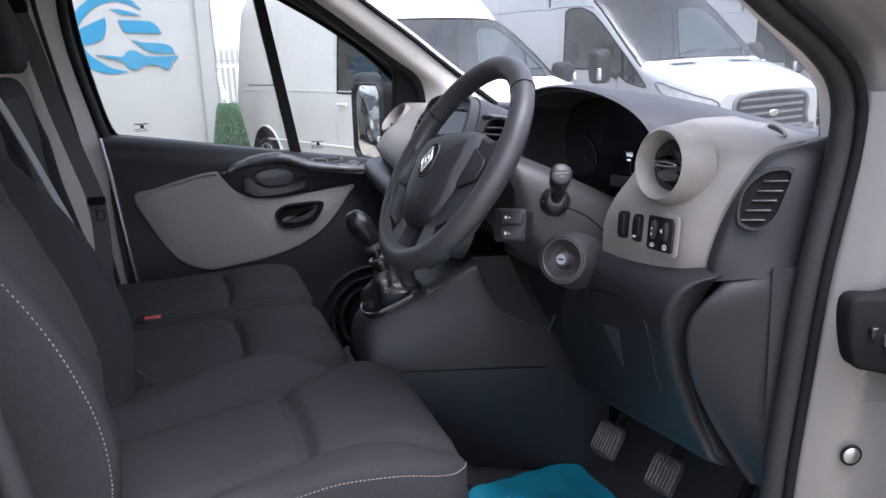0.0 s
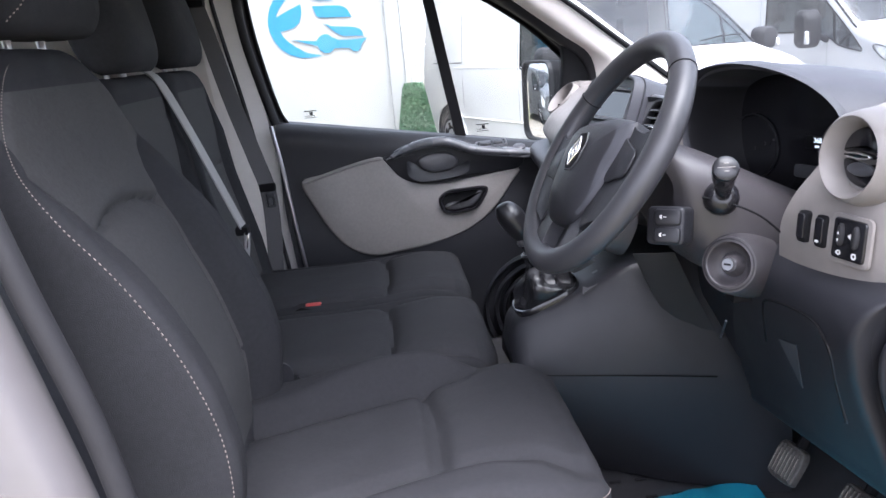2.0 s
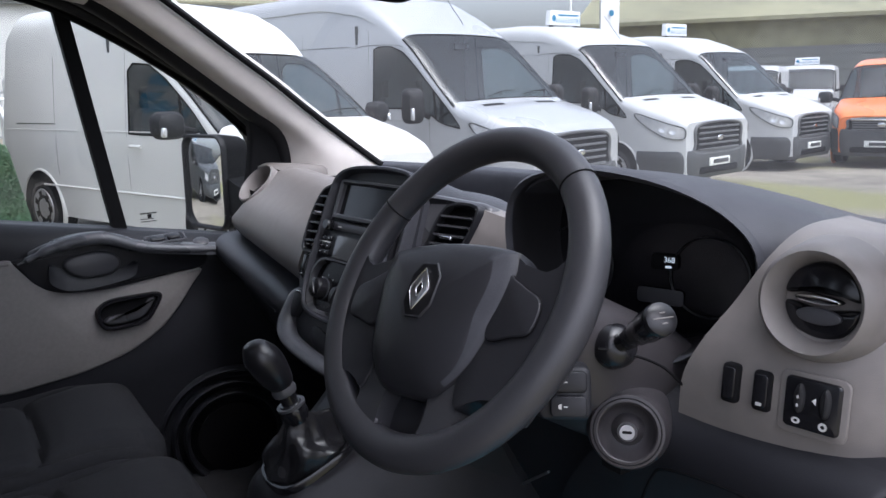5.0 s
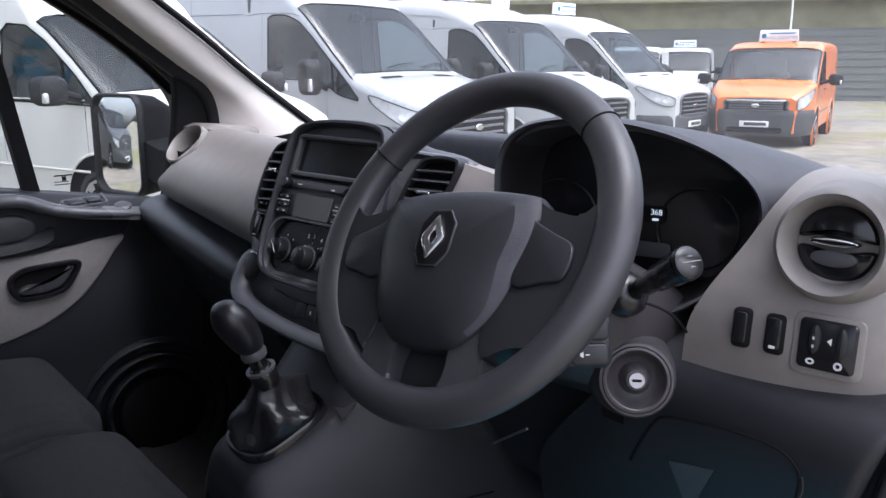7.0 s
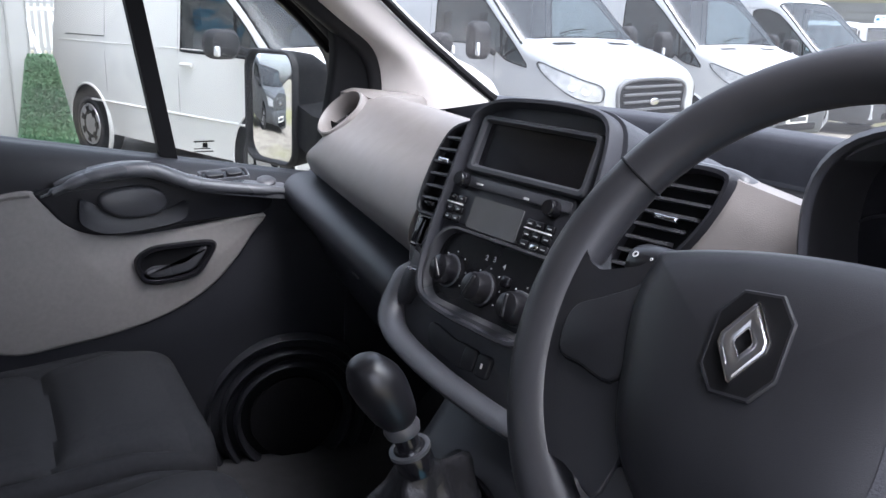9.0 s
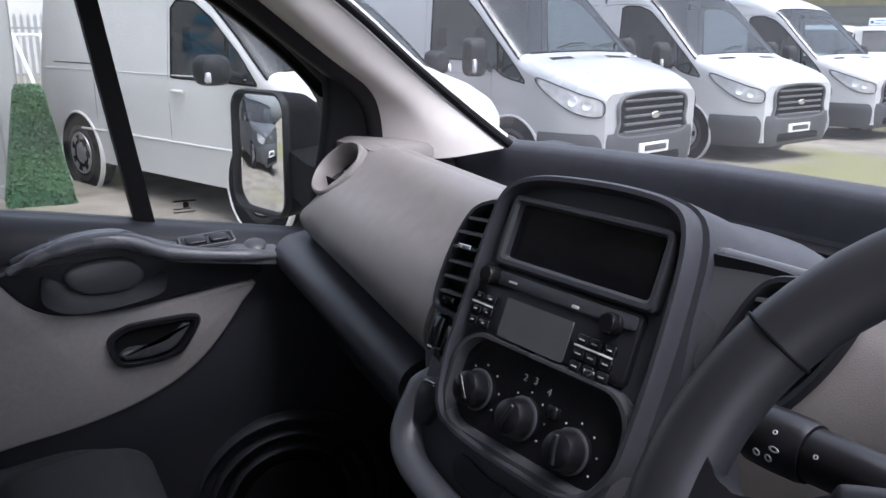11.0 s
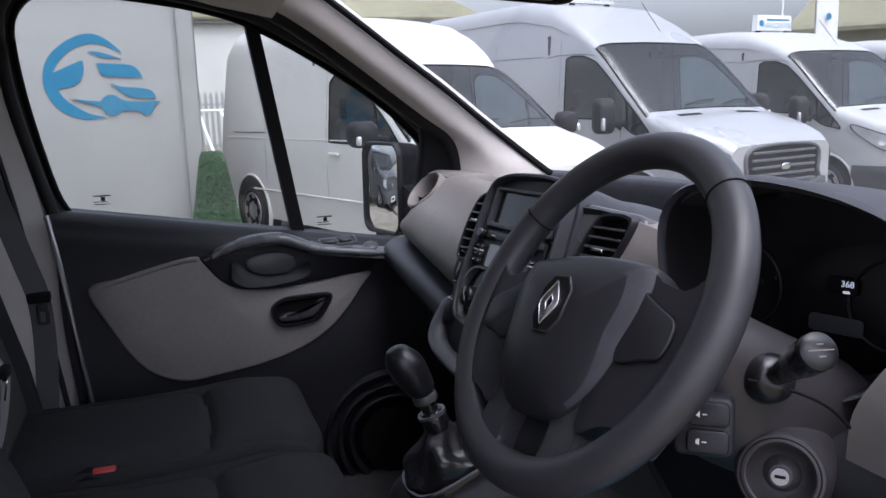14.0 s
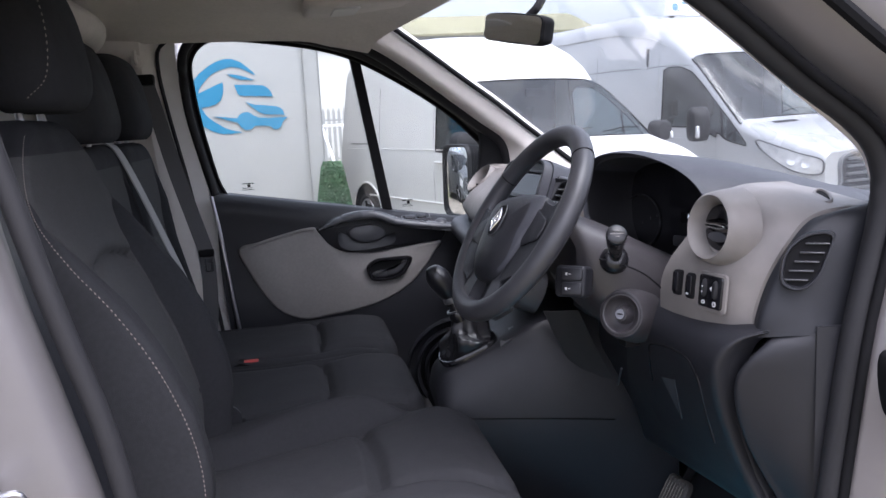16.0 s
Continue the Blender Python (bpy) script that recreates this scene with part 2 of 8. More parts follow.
def tube(path, r, seg=10, closed=False, n=None, flat=1.0, up=(0, 0, 1)):
    """A round (or flattened) bar along a path; r may be a list."""
    P = crom(path, n, closed) if n else [Vector(p) for p in path]
    m = len(P)
    rings = []
    side0 = None
    for i in range(m):
        if closed:
            d = P[(i + 1) % m] - P[i - 1]
        else:
            d = P[min(i + 1, m - 1)] - P[max(i - 1, 0)]
        d.normalize()
        s = d.cross(Vector(up))
        if s.length < 1e-4:
            s = side0.copy() if side0 else d.cross(Vector((1, 0, 0)))
        s.normalize()
        if side0 and s.dot(side0) < 0:
            s = -s
        side0 = s
        u = s.cross(d)
        rr = r[min(int(i * len(r) / m), len(r) - 1)] if isinstance(r, (list, tuple)) else r
        rings.append([P[i] + s * (rr * math.cos(a)) + u * (rr * flat * math.sin(a)) for a in (2 * math.pi * k / seg for k in range(seg))])
    bm = bmesh.new()
    skin(bm, rings, True, closed)
    return bm


def frame_of(o, n, up=(0, 0, 1)):
    """Origin, right, up and outward axes of a plane that faces n."""
    n = Vector(n).normalized()
    r = Vector(up).cross(n).normalized()
    return Vector(o), r, n.cross(r), n


def prism(poly, fr, depth, bevel=0.0, base=0.0):
    """A plate with the outline poly (right, up) on a plane, standing out by depth, its front edge chamfered."""
    o, r, u, n = fr
    bm = bmesh.new()
    c = Vector((sum(p[0] for p in poly) / len(poly), sum(p[1] for p in poly) / len(poly)))

    def ring(h, inset):
        out = []
        m = len(poly)
        for i in range(m):
            p = Vector(poly[i])
            if inset:
                a, b = Vector(poly[i - 1]), Vector(poly[(i + 1) % m])
                t = (b - a)
                q = Vector((-t.y, t.x)).normalized()
                if q.dot(c - p) < 0:
                    q = -q
                p = p + q * inset
            out.append(o + r * p.x + u * p.y + n * h)
        return out
    rings = [ring(base, 0)]
    if bevel:
        rings += [ring(base + depth - bevel, 0), ring(base + depth - bevel * 0.3, bevel * 0.35), ring(base + depth, bevel)]
    else:
        rings += [ring(base + depth, 0)]
    skin(bm, rings)
    return bm


def soft_plate(poly, fr, depth, bevel, base=0.0, seg=4):
    """A plate of any outline whose front edge is rounded."""
    o, r, u, n = fr
    bm = bmesh.new()
    lo = [bm.verts.new(o + r * p[0] + u * p[1] + n * base) for p in poly]
    hi = [bm.verts.new(o + r * p[0] + u * p[1] + n * (base + depth)) for p in poly]
    bm.faces.new(lo)
    bm.faces.new(hi)
    m = len(poly)
    for i in range(m):
        bm.faces.new((lo[i], lo[(i + 1) % m], hi[(i + 1) % m], hi[i]))
    top = set(hi)
    bmesh.ops.bevel(bm, geom=[e for e in bm.edges if e.verts[0] in top and e.verts[1] in top], offset=bevel, segments=seg, affect="EDGES", profile=0.5, clamp_overlap=True)
    return bm


def hoop(outer, inner, fr, depth, bevel=0.0, base=0.0):
    """A frame between two outlines of equal point count."""
    o, r, u, n = fr

    def ring(poly, h):
        return [o + r * p[0] + u * p[1] + n * h for p in poly]
    mid = [((a[0] * 0.75 + b[0] * 0.25), (a[1] * 0.75 + b[1] * 0.25)) for a, b in zip(outer, inner)]
    mid2 = [((a[0] * 0.3 + b[0] * 0.7), (a[1] * 0.3 + b[1] * 0.7)) for a, b in zip(outer, inner)]
    bm = bmesh.new()
    rings = [ring(outer, base), ring(outer, base + depth - bevel), ring(mid, base + depth), ring(mid2, base + depth), ring(inner, base + depth - bevel), ring(inner, base)]
    skin(bm, rings, True, True)
    return bm


def rrect(w, h, r, n=5, cx=0.0, cy=0.0):
    out = []
    for (sx, sy, a0) in ((1, 1, 0), (-1, 1, 90), (-1, -1, 180), (1, -1, 270)):
        for k in range(n):
            a = radians(a0 + 90 * k / (n - 1))
            out.append((cx + sx * (w / 2 - r) + r * math.cos(a), cy + sy * (h / 2 - r) + r * math.sin(a)))
    return out


def oval(w, h, n=28, cx=0.0, cy=0.0):
    return [(cx + w / 2 * math.cos(2 * math.pi * k / n), cy + h / 2 * math.sin(2 * math.pi * k / n)) for k in range(n)]


def smooth_poly(pts, n):
    return [(p.x, p.y) for p in crom([(a, b, 0) for a, b in pts], n, True)]


def lathe(profile, fr, seg=28):
    """A turned piece: profile of (radius, height) about the plane's outward axis."""
    o, r, u, n = fr
    rings = []
    for rad, h in profile:
        rad = max(rad, 1e-4)
        rings.append([o + n * h + (r * math.cos(a) + u * math.sin(a)) * rad for a in (2 * math.pi * k / seg for k in range(seg))])
    bm = bmesh.new()
    skin(bm, rings)
    return bm


def block(lo, hi, bevel=0.004, seg=2):
    bm = bmesh.new()
    bmesh.ops.create_cube(bm, size=1)
    lo, hi = Vector(lo), Vector(hi)
    for v in bm.verts:
        v.co = Vector((lo[i] + (v.co[i] + 0.5) * (hi[i] - lo[i]) for i in range(3)))
    if bevel:
        bmesh.ops.bevel(bm, geom=bm.edges[:], offset=bevel, segments=seg, affect="EDGES", profile=0.6)
    return bm


def oblock(fr, cx, cy, w, h, d, bevel=0.002, base=0.0):
    """A rounded block on a plane."""
    rr = min(w, h) * 0.25
    return prism(rrect(w, h, rr, 4, cx, cy), fr, d, min(bevel, d * 0.5), base)


def join(*bms):
    out = bms[0]
    for b in bms[1:]:
        me = bpy.data.meshes.new("tmp")
        b.to_mesh(me)
        b.free()
        out.from_mesh(me)
        bpy.data.meshes.remove(me)
    return out


def lettering(name, text, fr, size, mat, parent, cx=0.0, cy=0.0, lift=0.001, turn=0.0, align="CENTER"):
    cu = bpy.data.curves.new(name, "FONT")
    cu.body, cu.size, cu.align_x, cu.align_y, cu.extrude = text, size, align, "CENTER", 0.0003
    tmp = bpy.data.objects.new("tmp", cu)
    scene.collection.objects.link(tmp)
    bpy.context.view_layer.update()
    me = bpy.data.meshes.new_from_object(tmp)
    bpy.data.objects.remove(tmp)
    o, r, u, n = fr
    ca, sa = math.cos(turn), math.sin(turn)
    for v in me.vertices:
        x, y = v.co.x * ca - v.co.y * sa + cx, v.co.x * sa + v.co.y * ca + cy
        v.co = o + r * x + u * y + n * (lift + v.co.z)
    me.materials.clear()
    me.materials.append(mat)
    ob = new(name, me)
    if parent:
        ob.parent = parent
        off, base = Vector((0, 0, 0)), parent
        while base:
            off += base.location
            base = base.parent
        ob.location = -off
    return ob


def ribbon(path, width_dir, w, t, n=24):
    """A flat band along a path."""
    P = crom(path, n)
    wd = Vector(width_dir).normalized()
    rings = []
    for i, p in enumerate(P):
        d = (P[min(i + 1, n - 1)] - P[max(i - 1, 0)]).normalized()
        q = d.cross(wd).normalized()
        s = q.cross(d).normalized()
        rings.append([p + s * w / 2 + q * t / 2, p - s * w / 2 + q * t / 2, p - s * w / 2 - q * t / 2, p + s * w / 2 - q * t / 2])
    bm = bmesh.new()
    skin(bm, rings)
    return bm


# ---------------------------------------------------------------- the cab shell
def P3(x, y, z):
    return Vector((x, y, z))


YC = 1.65                                   # middle of the cab
Y_DOOR = 2.50                               # passenger door lining
FLOOR_Z = 0.60

# floor: mat with a rising toe board, in one piece
fl = []
for y in (0.76, 1.2, 1.65, 2.1, 2.60):
    fl.append([P3(-0.72, y, FLOOR_Z), P3(0.2, y, FLOOR_Z), P3(0.72, y, FLOOR_Z), P3(0.86, y, FLOOR_Z + 0.06), P3(1.02, y, 0.86), P3(1.12, y, 1.1)])
cab_floor = solid("floor", sheet(fl, 12, 36, (0.0, 0, -0.03)), M_FLOOR, "black ribbed rubber floor mat of the cab", "floor", "structure")
for i in range(9):
    for j in range(5):
        x, y = 0.26 + i * 0.055, 1.42 + j * 0.07
        part("tread_bar", block((x, y, FLOOR_Z + 0.001), (x + 0.026, y + 0.008, FLOOR_Z + 0.005), 0.0015, 1), M_RUBBER, cab_floor)

# headlining: one curved sheet from pillar to pillar
hl = []
for x, zc, ze in ((-0.62, 1.90, 1.845), (-0.3, 1.905, 1.845), (0.05, 1.90, 1.84), (0.25, 1.885, 1.825), (0.37, 1.862, 1.80)):
    bow = 0.13 if x > 0.3 else (0.05 if x > 0.2 else 0.0)
    hl.append([P3(x - 0.07 if x > 0.2 else x, 0.83, ze - 0.09), P3(x - 0.01, 0.93, ze), P3(x + bow * 0.8, 1.3, zc - 0.005), P3(x + bow, YC, zc), P3(x + bow * 0.8, 2.0, zc - 0.005), P3(x - (0.05 if x > 0.3 else 0.01), 2.38, ze), P3(x - 0.09 if x > 0.2 else x, 2.485, ze - (0.04 if x > 0.2 else 0.035))])
solid("ceiling", sheet(hl, 20, 40, (0, 0, 0.03)), M_HEADLINE, "pale grey felt headlining", "ceiling", "structure")
roof_rows = []
for x in (-0.66, 0.0, 0.36):
    roof_rows.append([P3(x, 0.74, 1.83), P3(x, 0.95, 1.93), P3(x + (0.1 if x > 0.3 else 0), YC, 1.965), P3(x, 2.35, 1.93), P3(x, 2.56, 1.83)])
solid("roof", sheet(roof_rows, 12, 24, (0, 0, 0.012)), M_BODY, "silver painted steel roof of the van", "roof", "structure")

# bulkhead behind the seats with a window in it
bh = thing("wall_rear", "beige lined bulkhead behind the seats with a window", "bulkhead", kind="structure")
X_B = -0.66
for lo, hi in (((X_B - 0.03, 0.76, FLOOR_Z - 0.1), (X_B, 2.60, 1.40)), ((X_B - 0.03, 0.80, 1.78), (X_B, 2.50, 1.90)), ((X_B - 0.03, 0.80, 1.40), (X_B, 0.98, 1.78)), ((X_B - 0.03, 1.62, 1.40), (X_B, 2.50, 1.78))):
    part("panel", block(lo, hi, 0.003, 1), M_PILLAR, bh)
pane = part("pane", block((X_B - 0.018, 0.98, 1.40), (X_B - 0.012, 1.62, 1.78), 0), M_GLASS, bh, "clear bulkhead window pane")
pane.visible_shadow = False

# side below the belt on the far side, behind the door, and the passenger B pillar
solid("pillar_rear_far", loft([[P3(-0.66, 2.44, z), P3(-0.41 + 0.05 * k, 2.47, z), P3(-0.365 + 0.07 * k, 2.53, z), P3(-0.365 + 0.07 * k, 2.60, z), P3(-0.66, 2.60, z)] for z, k in ((0.55, 1.6), (1.0, 1.0), (1.34, 0.55), (1.6, 0.1), (1.82, 0.0))], None, 16), M_PILLAR, "beige plastic trim on the rear door pillar", "pillar", "structure")
# Paint colour raised here because little light reaches the far frame.
solid("pillar_frame_far", loft([[P3(xa - 0.13, 2.535, z), P3(xa + 0.030, 2.548, z), P3(xa + 0.035, 2.60, z), P3(xa - 0.13, 2.60, z)] for z, xa in ((0.55, -0.20), (1.0, -0.235), (1.34, -0.285), (1.6, -0.330), (1.72, -0.345), (1.86, -0.345))], None, 18), M_FRAMEPAINT, "white painted door frame beside the trim", "pillar", "structure")
solid("pillar_seal_far", tube([(-0.215, 2.530, 0.60), (-0.262, 2.527, 1.0), (-0.305, 2.524, 1.34), (-0.350, 2.520, 1.6), (-0.366, 2.516, 1.72), (-0.362, 2.508, 1.79), (-0.325, 2.495, 1.825)], 0.006, 8, n=36), M_RUBBER, "thin black rubber beside the painted door frame", "seal", "structure")

# passenger A pillar: trim strip between windscreen and side window
ws_l = [(0.33, 2.42, 1.832), (0.45, 2.42, 1.742), (0.57, 2.42, 1.650), (0.66, 2.42, 1.583), (0.755, 2.42, 1.505), (0.83, 2.40, 1.441), (0.885, 2.36, 1.388), (0.905, 2.34, 1.368)]
fr_l = [(0.21, 2.48, 1.815), (0.33, 2.48, 1.752), (0.458, 2.48, 1.660), (0.546, 2.48, 1.592), (0.64, 2.48, 1.520), (0.705, 2.48, 1.472), (0.728, 2.48, 1.425), (0.735, 2.48, 1.35)]
solid("pillar_front_far", sheet([[P3(*a) for a in ws_l], [P3((a[0] + b[0]) / 2 - 0.012, (a[1] + b[1]) / 2 - 0.012, (a[2] + b[2]) / 2 - 0.010) for a, b in zip(ws_l, fr_l)], [P3(*b) for b in fr_l]], 10, 24, (0.03, 0.03, 0.02)), M_PILLAR, "beige windscreen pillar trim", "pillar", "structure")
solid("windscreen_seal_far", tube([(a[0] + 0.012, a[1] - 0.004, a[2] + 0.006) for a in ws_l], 0.008, 8, n=24), M_BLACK, "black windscreen edge seal", "seal", "structure")

# rubber of the door opening between the trim and the door's frame
solid("door_rubber_far", sheet([[P3(b[0] + 0.004, b[1] + 0.003, b[2]) for b in fr_l], [P3(b[0] - 0.014, b[1] + 0.016, b[2] - 0.012) for b in fr_l], [P3(b[0] - 0.016, b[1] + 0.036, b[2] - 0.016) for b in fr_l], [P3(b[0] + 0.002, b[1] + 0.070, b[2] - 0.002) for b in fr_l]], 14, 30, (0.03, 0.02, 0.02)), M_RUBBER, "black rubber of the passenger door opening", "seal", "structure")

# driver A pillar
ws_r = [(0.33, 0.86, 1.842), (0.45, 0.86, 1.752), (0.60, 0.86, 1.632), (0.72, 0.86, 1.54), (0.80, 0.87, 1.475), (0.86, 0.92, 1.43), (0.93, 0.99, 1.372)]
fr_r = [(0.33, 0.805, 1.80), (0.43, 0.80, 1.735), (0.53, 0.80, 1.672), (0.65, 0.80, 1.578), (0.741, 0.80, 1.515), (0.776, 0.80, 1.476), (0.785, 0.80, 1.39)]
out_r = [(0.36, 0.720, 1.80), (0.46, 0.712, 1.735), (0.56, 0.705, 1.672), (0.68, 0.70, 1.58), (0.775, 0.695, 1.515), (0.81, 0.69, 1.476), (0.825, 0.69, 1.40)]
solid("pillar_front_near", sheet([[P3(*a) for a in ws_r], [P3((a[0] + b[0]) / 2 - 0.01, (a[1] + b[1]) / 2 - 0.01, (a[2] + b[2]) / 2 - 0.01) for a, b in zip(ws_r, fr_r)], [P3(*b) for b in fr_r]], 10, 24, (0.02, -0.01, 0.02)), M_PILLAR, "beige windscreen pillar trim by the driver", "pillar", "structure")
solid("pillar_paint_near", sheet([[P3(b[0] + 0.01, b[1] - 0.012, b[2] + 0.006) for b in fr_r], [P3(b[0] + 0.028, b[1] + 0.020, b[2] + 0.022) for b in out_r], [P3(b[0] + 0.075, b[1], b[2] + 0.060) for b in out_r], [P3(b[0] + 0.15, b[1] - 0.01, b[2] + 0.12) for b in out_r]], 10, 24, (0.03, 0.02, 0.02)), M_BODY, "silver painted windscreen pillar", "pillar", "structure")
jamb_path = [(0.33, 0.79, 1.797), (0.43, 0.786, 1.732), (0.53, 0.784, 1.669), (0.65, 0.784, 1.575), (0.738, 0.784, 1.512), (0.775, 0.784, 1.46), (0.777, 0.785, 1.385), (0.744, 0.785, 1.235), (0.722, 0.785, 1.08), (0.706, 0.785, 0.95), (0.695, 0.785, 0.80), (0.685, 0.785, 0.66)]
solid("door_seal_front", tube(jamb_path, 0.018, 12, n=44), M_RUBBER, "black rubber door seal", "seal", "structure")
solid("windscreen_seal_near", tube([(a[0] + 0.012, a[1] + 0.004, a[2] + 0.006) for a in ws_r], 0.008, 8, n=24), M_BLACK, "black windscreen edge seal", "seal", "structure")
# second, flatter sealing strip outside it
solid("door_strip_front", tube([(a[0] + 0.004, a[1] - 0.022, a[2] + 0.002) for a in jamb_path], 0.007, 10, n=44), M_BLACK, "black sealing strip along the door opening", "seal", "structure")

solid("pillar_gap_near", tube([(a[0] + 0.03, a[1] - 0.004, a[2] + 0.02) for a in out_r], 0.010, 8, n=30), M_BLACK, "black gap strip outside the windscreen pillar", "seal", "structure")
# painted front jamb below the pillar
jb = thing("jamb_front", "silver painted front door jamb with a plug and connector", "door jamb", kind="structure")
rows = []
for z, x0 in ((1.46, 0.80), (1.30, 0.778), (1.15, 0.750), (1.0, 0.730), (0.85, 0.718), (0.55, 0.705)):
    rows.append([P3(x0 - 0.02, 0.785, z), P3(x0 + 0.005, 0.745, z), P3(x0 + 0.035, 0.722, z), P3(x0 + 0.10, 0.712, z), P3(x0 + 0.16, 0.70, z)])
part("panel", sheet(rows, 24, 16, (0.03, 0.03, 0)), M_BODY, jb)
fj = frame_of((0.762, 0.717, 1.000), (-0.25, -1, 0))
part("plug", lathe([(0.0, 0.0), (0.011, 0.0), (0.011, 0.003), (0.008, 0.005), (0.0, 0.006)], fj, 20), M_STEEL, jb, "round steel plug")
part("plug_rim", tube([fj[0] + fj[1] * (0.0125 * math.cos(a)) + fj[2] * (0.0125 * math.sin(a)) + fj[3] * 0.001 for a in (2 * math.pi * k / 24 for k in range(24))], 0.0022, 6, True), M_BLACK, jb)
fb = frame_of((0.772, 0.716, 1.170), (-0.25, -1, 0))
part("connector", prism(smooth_poly([(-0.040, 0.045), (0.00, 0.05), (0.05, 0.045), (0.05, -0.048), (-0.01, -0.045), (-0.034, -0.028)], 30), fb, 0.03, 0.006), M_BLACK, jb, "black door wiring connector")
for k in range(4):
    part("terminal", oblock(fb, -0.012 + 0.018 * k, 0.008 - 0.012 * (k % 2), 0.010, 0.014, 0.008, 0.002, 0.030), M_STEEL if k % 2 else M_GLOSS, jb)
part("hinge_arm", tube([(0.80, 0.705, 1.13), (0.83, 0.69, 1.12), (0.88, 0.67, 1.12)], 0.010, 8), M_STEEL, jb)

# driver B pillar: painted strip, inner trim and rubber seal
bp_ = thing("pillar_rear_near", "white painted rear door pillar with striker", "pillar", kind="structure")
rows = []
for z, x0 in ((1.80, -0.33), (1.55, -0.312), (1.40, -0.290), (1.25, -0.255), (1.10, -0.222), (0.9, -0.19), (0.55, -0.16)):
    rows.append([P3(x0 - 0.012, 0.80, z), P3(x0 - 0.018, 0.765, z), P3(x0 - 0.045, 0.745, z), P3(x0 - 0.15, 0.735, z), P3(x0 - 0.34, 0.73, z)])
# Paint colour kept dark here to offset strong light from the open door.
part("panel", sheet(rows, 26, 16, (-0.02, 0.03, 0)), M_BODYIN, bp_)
fp = frame_of((-0.262, 0.742, 1.105), (0, -1, 0))
part("plug", lathe([(0, 0), (0.011, 0), (0.011, 0.003), (0.008, 0.005), (0, 0.005)], fp, 18), M_STACK, bp_, "grey blanking plug")
part("striker", tube([(-0.335, 0.735, 1.178), (-0.315, 0.695, 1.182), (-0.295, 0.690, 1.184), (-0.292, 0.695, 1.172), (-0.31, 0.70, 1.168), (-0.335, 0.735, 1.160)], 0.004, 8, n=22), M_STEEL, bp_, "steel door striker loop")
part("striker_plate", block((-0.352, 0.727, 1.15), (-0.330, 0.737, 1.19), 0.003), M_STEEL, bp_)
solid("door_seal_rear", tube([(-0.325, 0.795, 1.80), (-0.318, 0.79, 1.6), (-0.288, 0.79, 1.45), (-0.262, 0.79, 1.34), (-0.228, 0.79, 1.21), (-0.206, 0.79, 1.08), (-0.18, 0.79, 0.9), (-0.15, 0.79, 0.62)], 0.013, 10, n=36), M_RUBBER, "black rubber door seal", "seal", "structure")
solid("pillar_trim_near", loft([[P3(x0, 0.815, z), P3(x0, 0.885, z), P3(x0 - 0.1, 0.90, z), P3(-0.64, 0.88, z), P3(-0.64, 0.80, z)] for z, x0 in ((0.6, -0.20), (1.1, -0.25), (1.35, -0.30), (1.55, -0.345), (1.82, -0.36))], None, 14), M_LOWER, "dark plastic trim on the rear pillar", "pillar", "structure")
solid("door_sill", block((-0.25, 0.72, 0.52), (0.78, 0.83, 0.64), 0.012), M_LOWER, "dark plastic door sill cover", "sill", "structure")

# kick panels that close the footwells at both sides
solid("kick_panel_far", block((0.66, 2.50, 0.55), (1.2, 2.58, 1.34), 0.004, 1), M_LOWER, "dark kick panel beside the passenger footwell", "panel", "structure")
solid("kick_panel_near", block((0.76, 0.79, 0.55), (1.2, 0.81, 1.34), 0.004, 1), M_LOWER, "dark kick panel beside the driver footwell", "panel", "structure")
solid("firewall", block((1.12, 0.78, 0.55), (1.16, 2.58, 1.32), 0.004, 1), M_BLACK, "black bulkhead in front of the footwells", "bulkhead", "structure")

# windscreen: curved laminated pane
wr = []
for f in (0.0, 0.25, 0.5, 0.75, 1.0):
    row = []
    for y, b in ((0.855, 0.0), (1.15, 0.10), (1.45, 0.155), (YC, 0.17), (1.85, 0.155), (2.17, 0.10), (2.43, 0.0)):
        row.append(P3(0.345 + 0.62 * f + b * (0.75 + 0.75 * f), y, 1.835 - 0.485 * f + 0.16 * b * (1 - f)))
    wr.append(row)
screen = solid("window_1", sheet(wr, 12, 30, (0.005, 0, 0.004)), M_SCREEN, "raked laminated glass windscreen", "windscreen", "structure")
screen.visible_shadow = False

# ---------------------------------------------------------------- passenger door
door = thing("door_1", "closed passenger door with grey insert and dark lining", "van door", kind="structure")


def belt(x):
    """Height of the top of the door lining."""
    return 1.345 - 0.171 * (x + 0.29)


# lining: lower field in one curved sheet, from the belt down
rows = []
for x in (-0.235, -0.12, 0.0, 0.15, 0.3, 0.45, 0.60, 0.70):
    rows.append([P3(x, 2.585, belt(x) + 0.006), P3(x, 2.548, belt(x) + 0.004), P3(x, 2.512, belt(x) - 0.03), P3(x, 2.512, belt(x) - 0.10), P3(x, 2.512, 1.08), P3(x + 0.01, 2.505, 0.95), P3(x + 0.02, 2.515, 0.80), P3(x + 0.03, 2.53, 0.60)])
part("lining", sheet(rows, 30, 30, (0, 0.05, 0)), M_LINING, door, "dark grained plastic door lining")
FD = (P3(0, Y_DOOR, 0), P3(1, 0, 0), P3(0, 0, 1), P3(0, -1, 0))
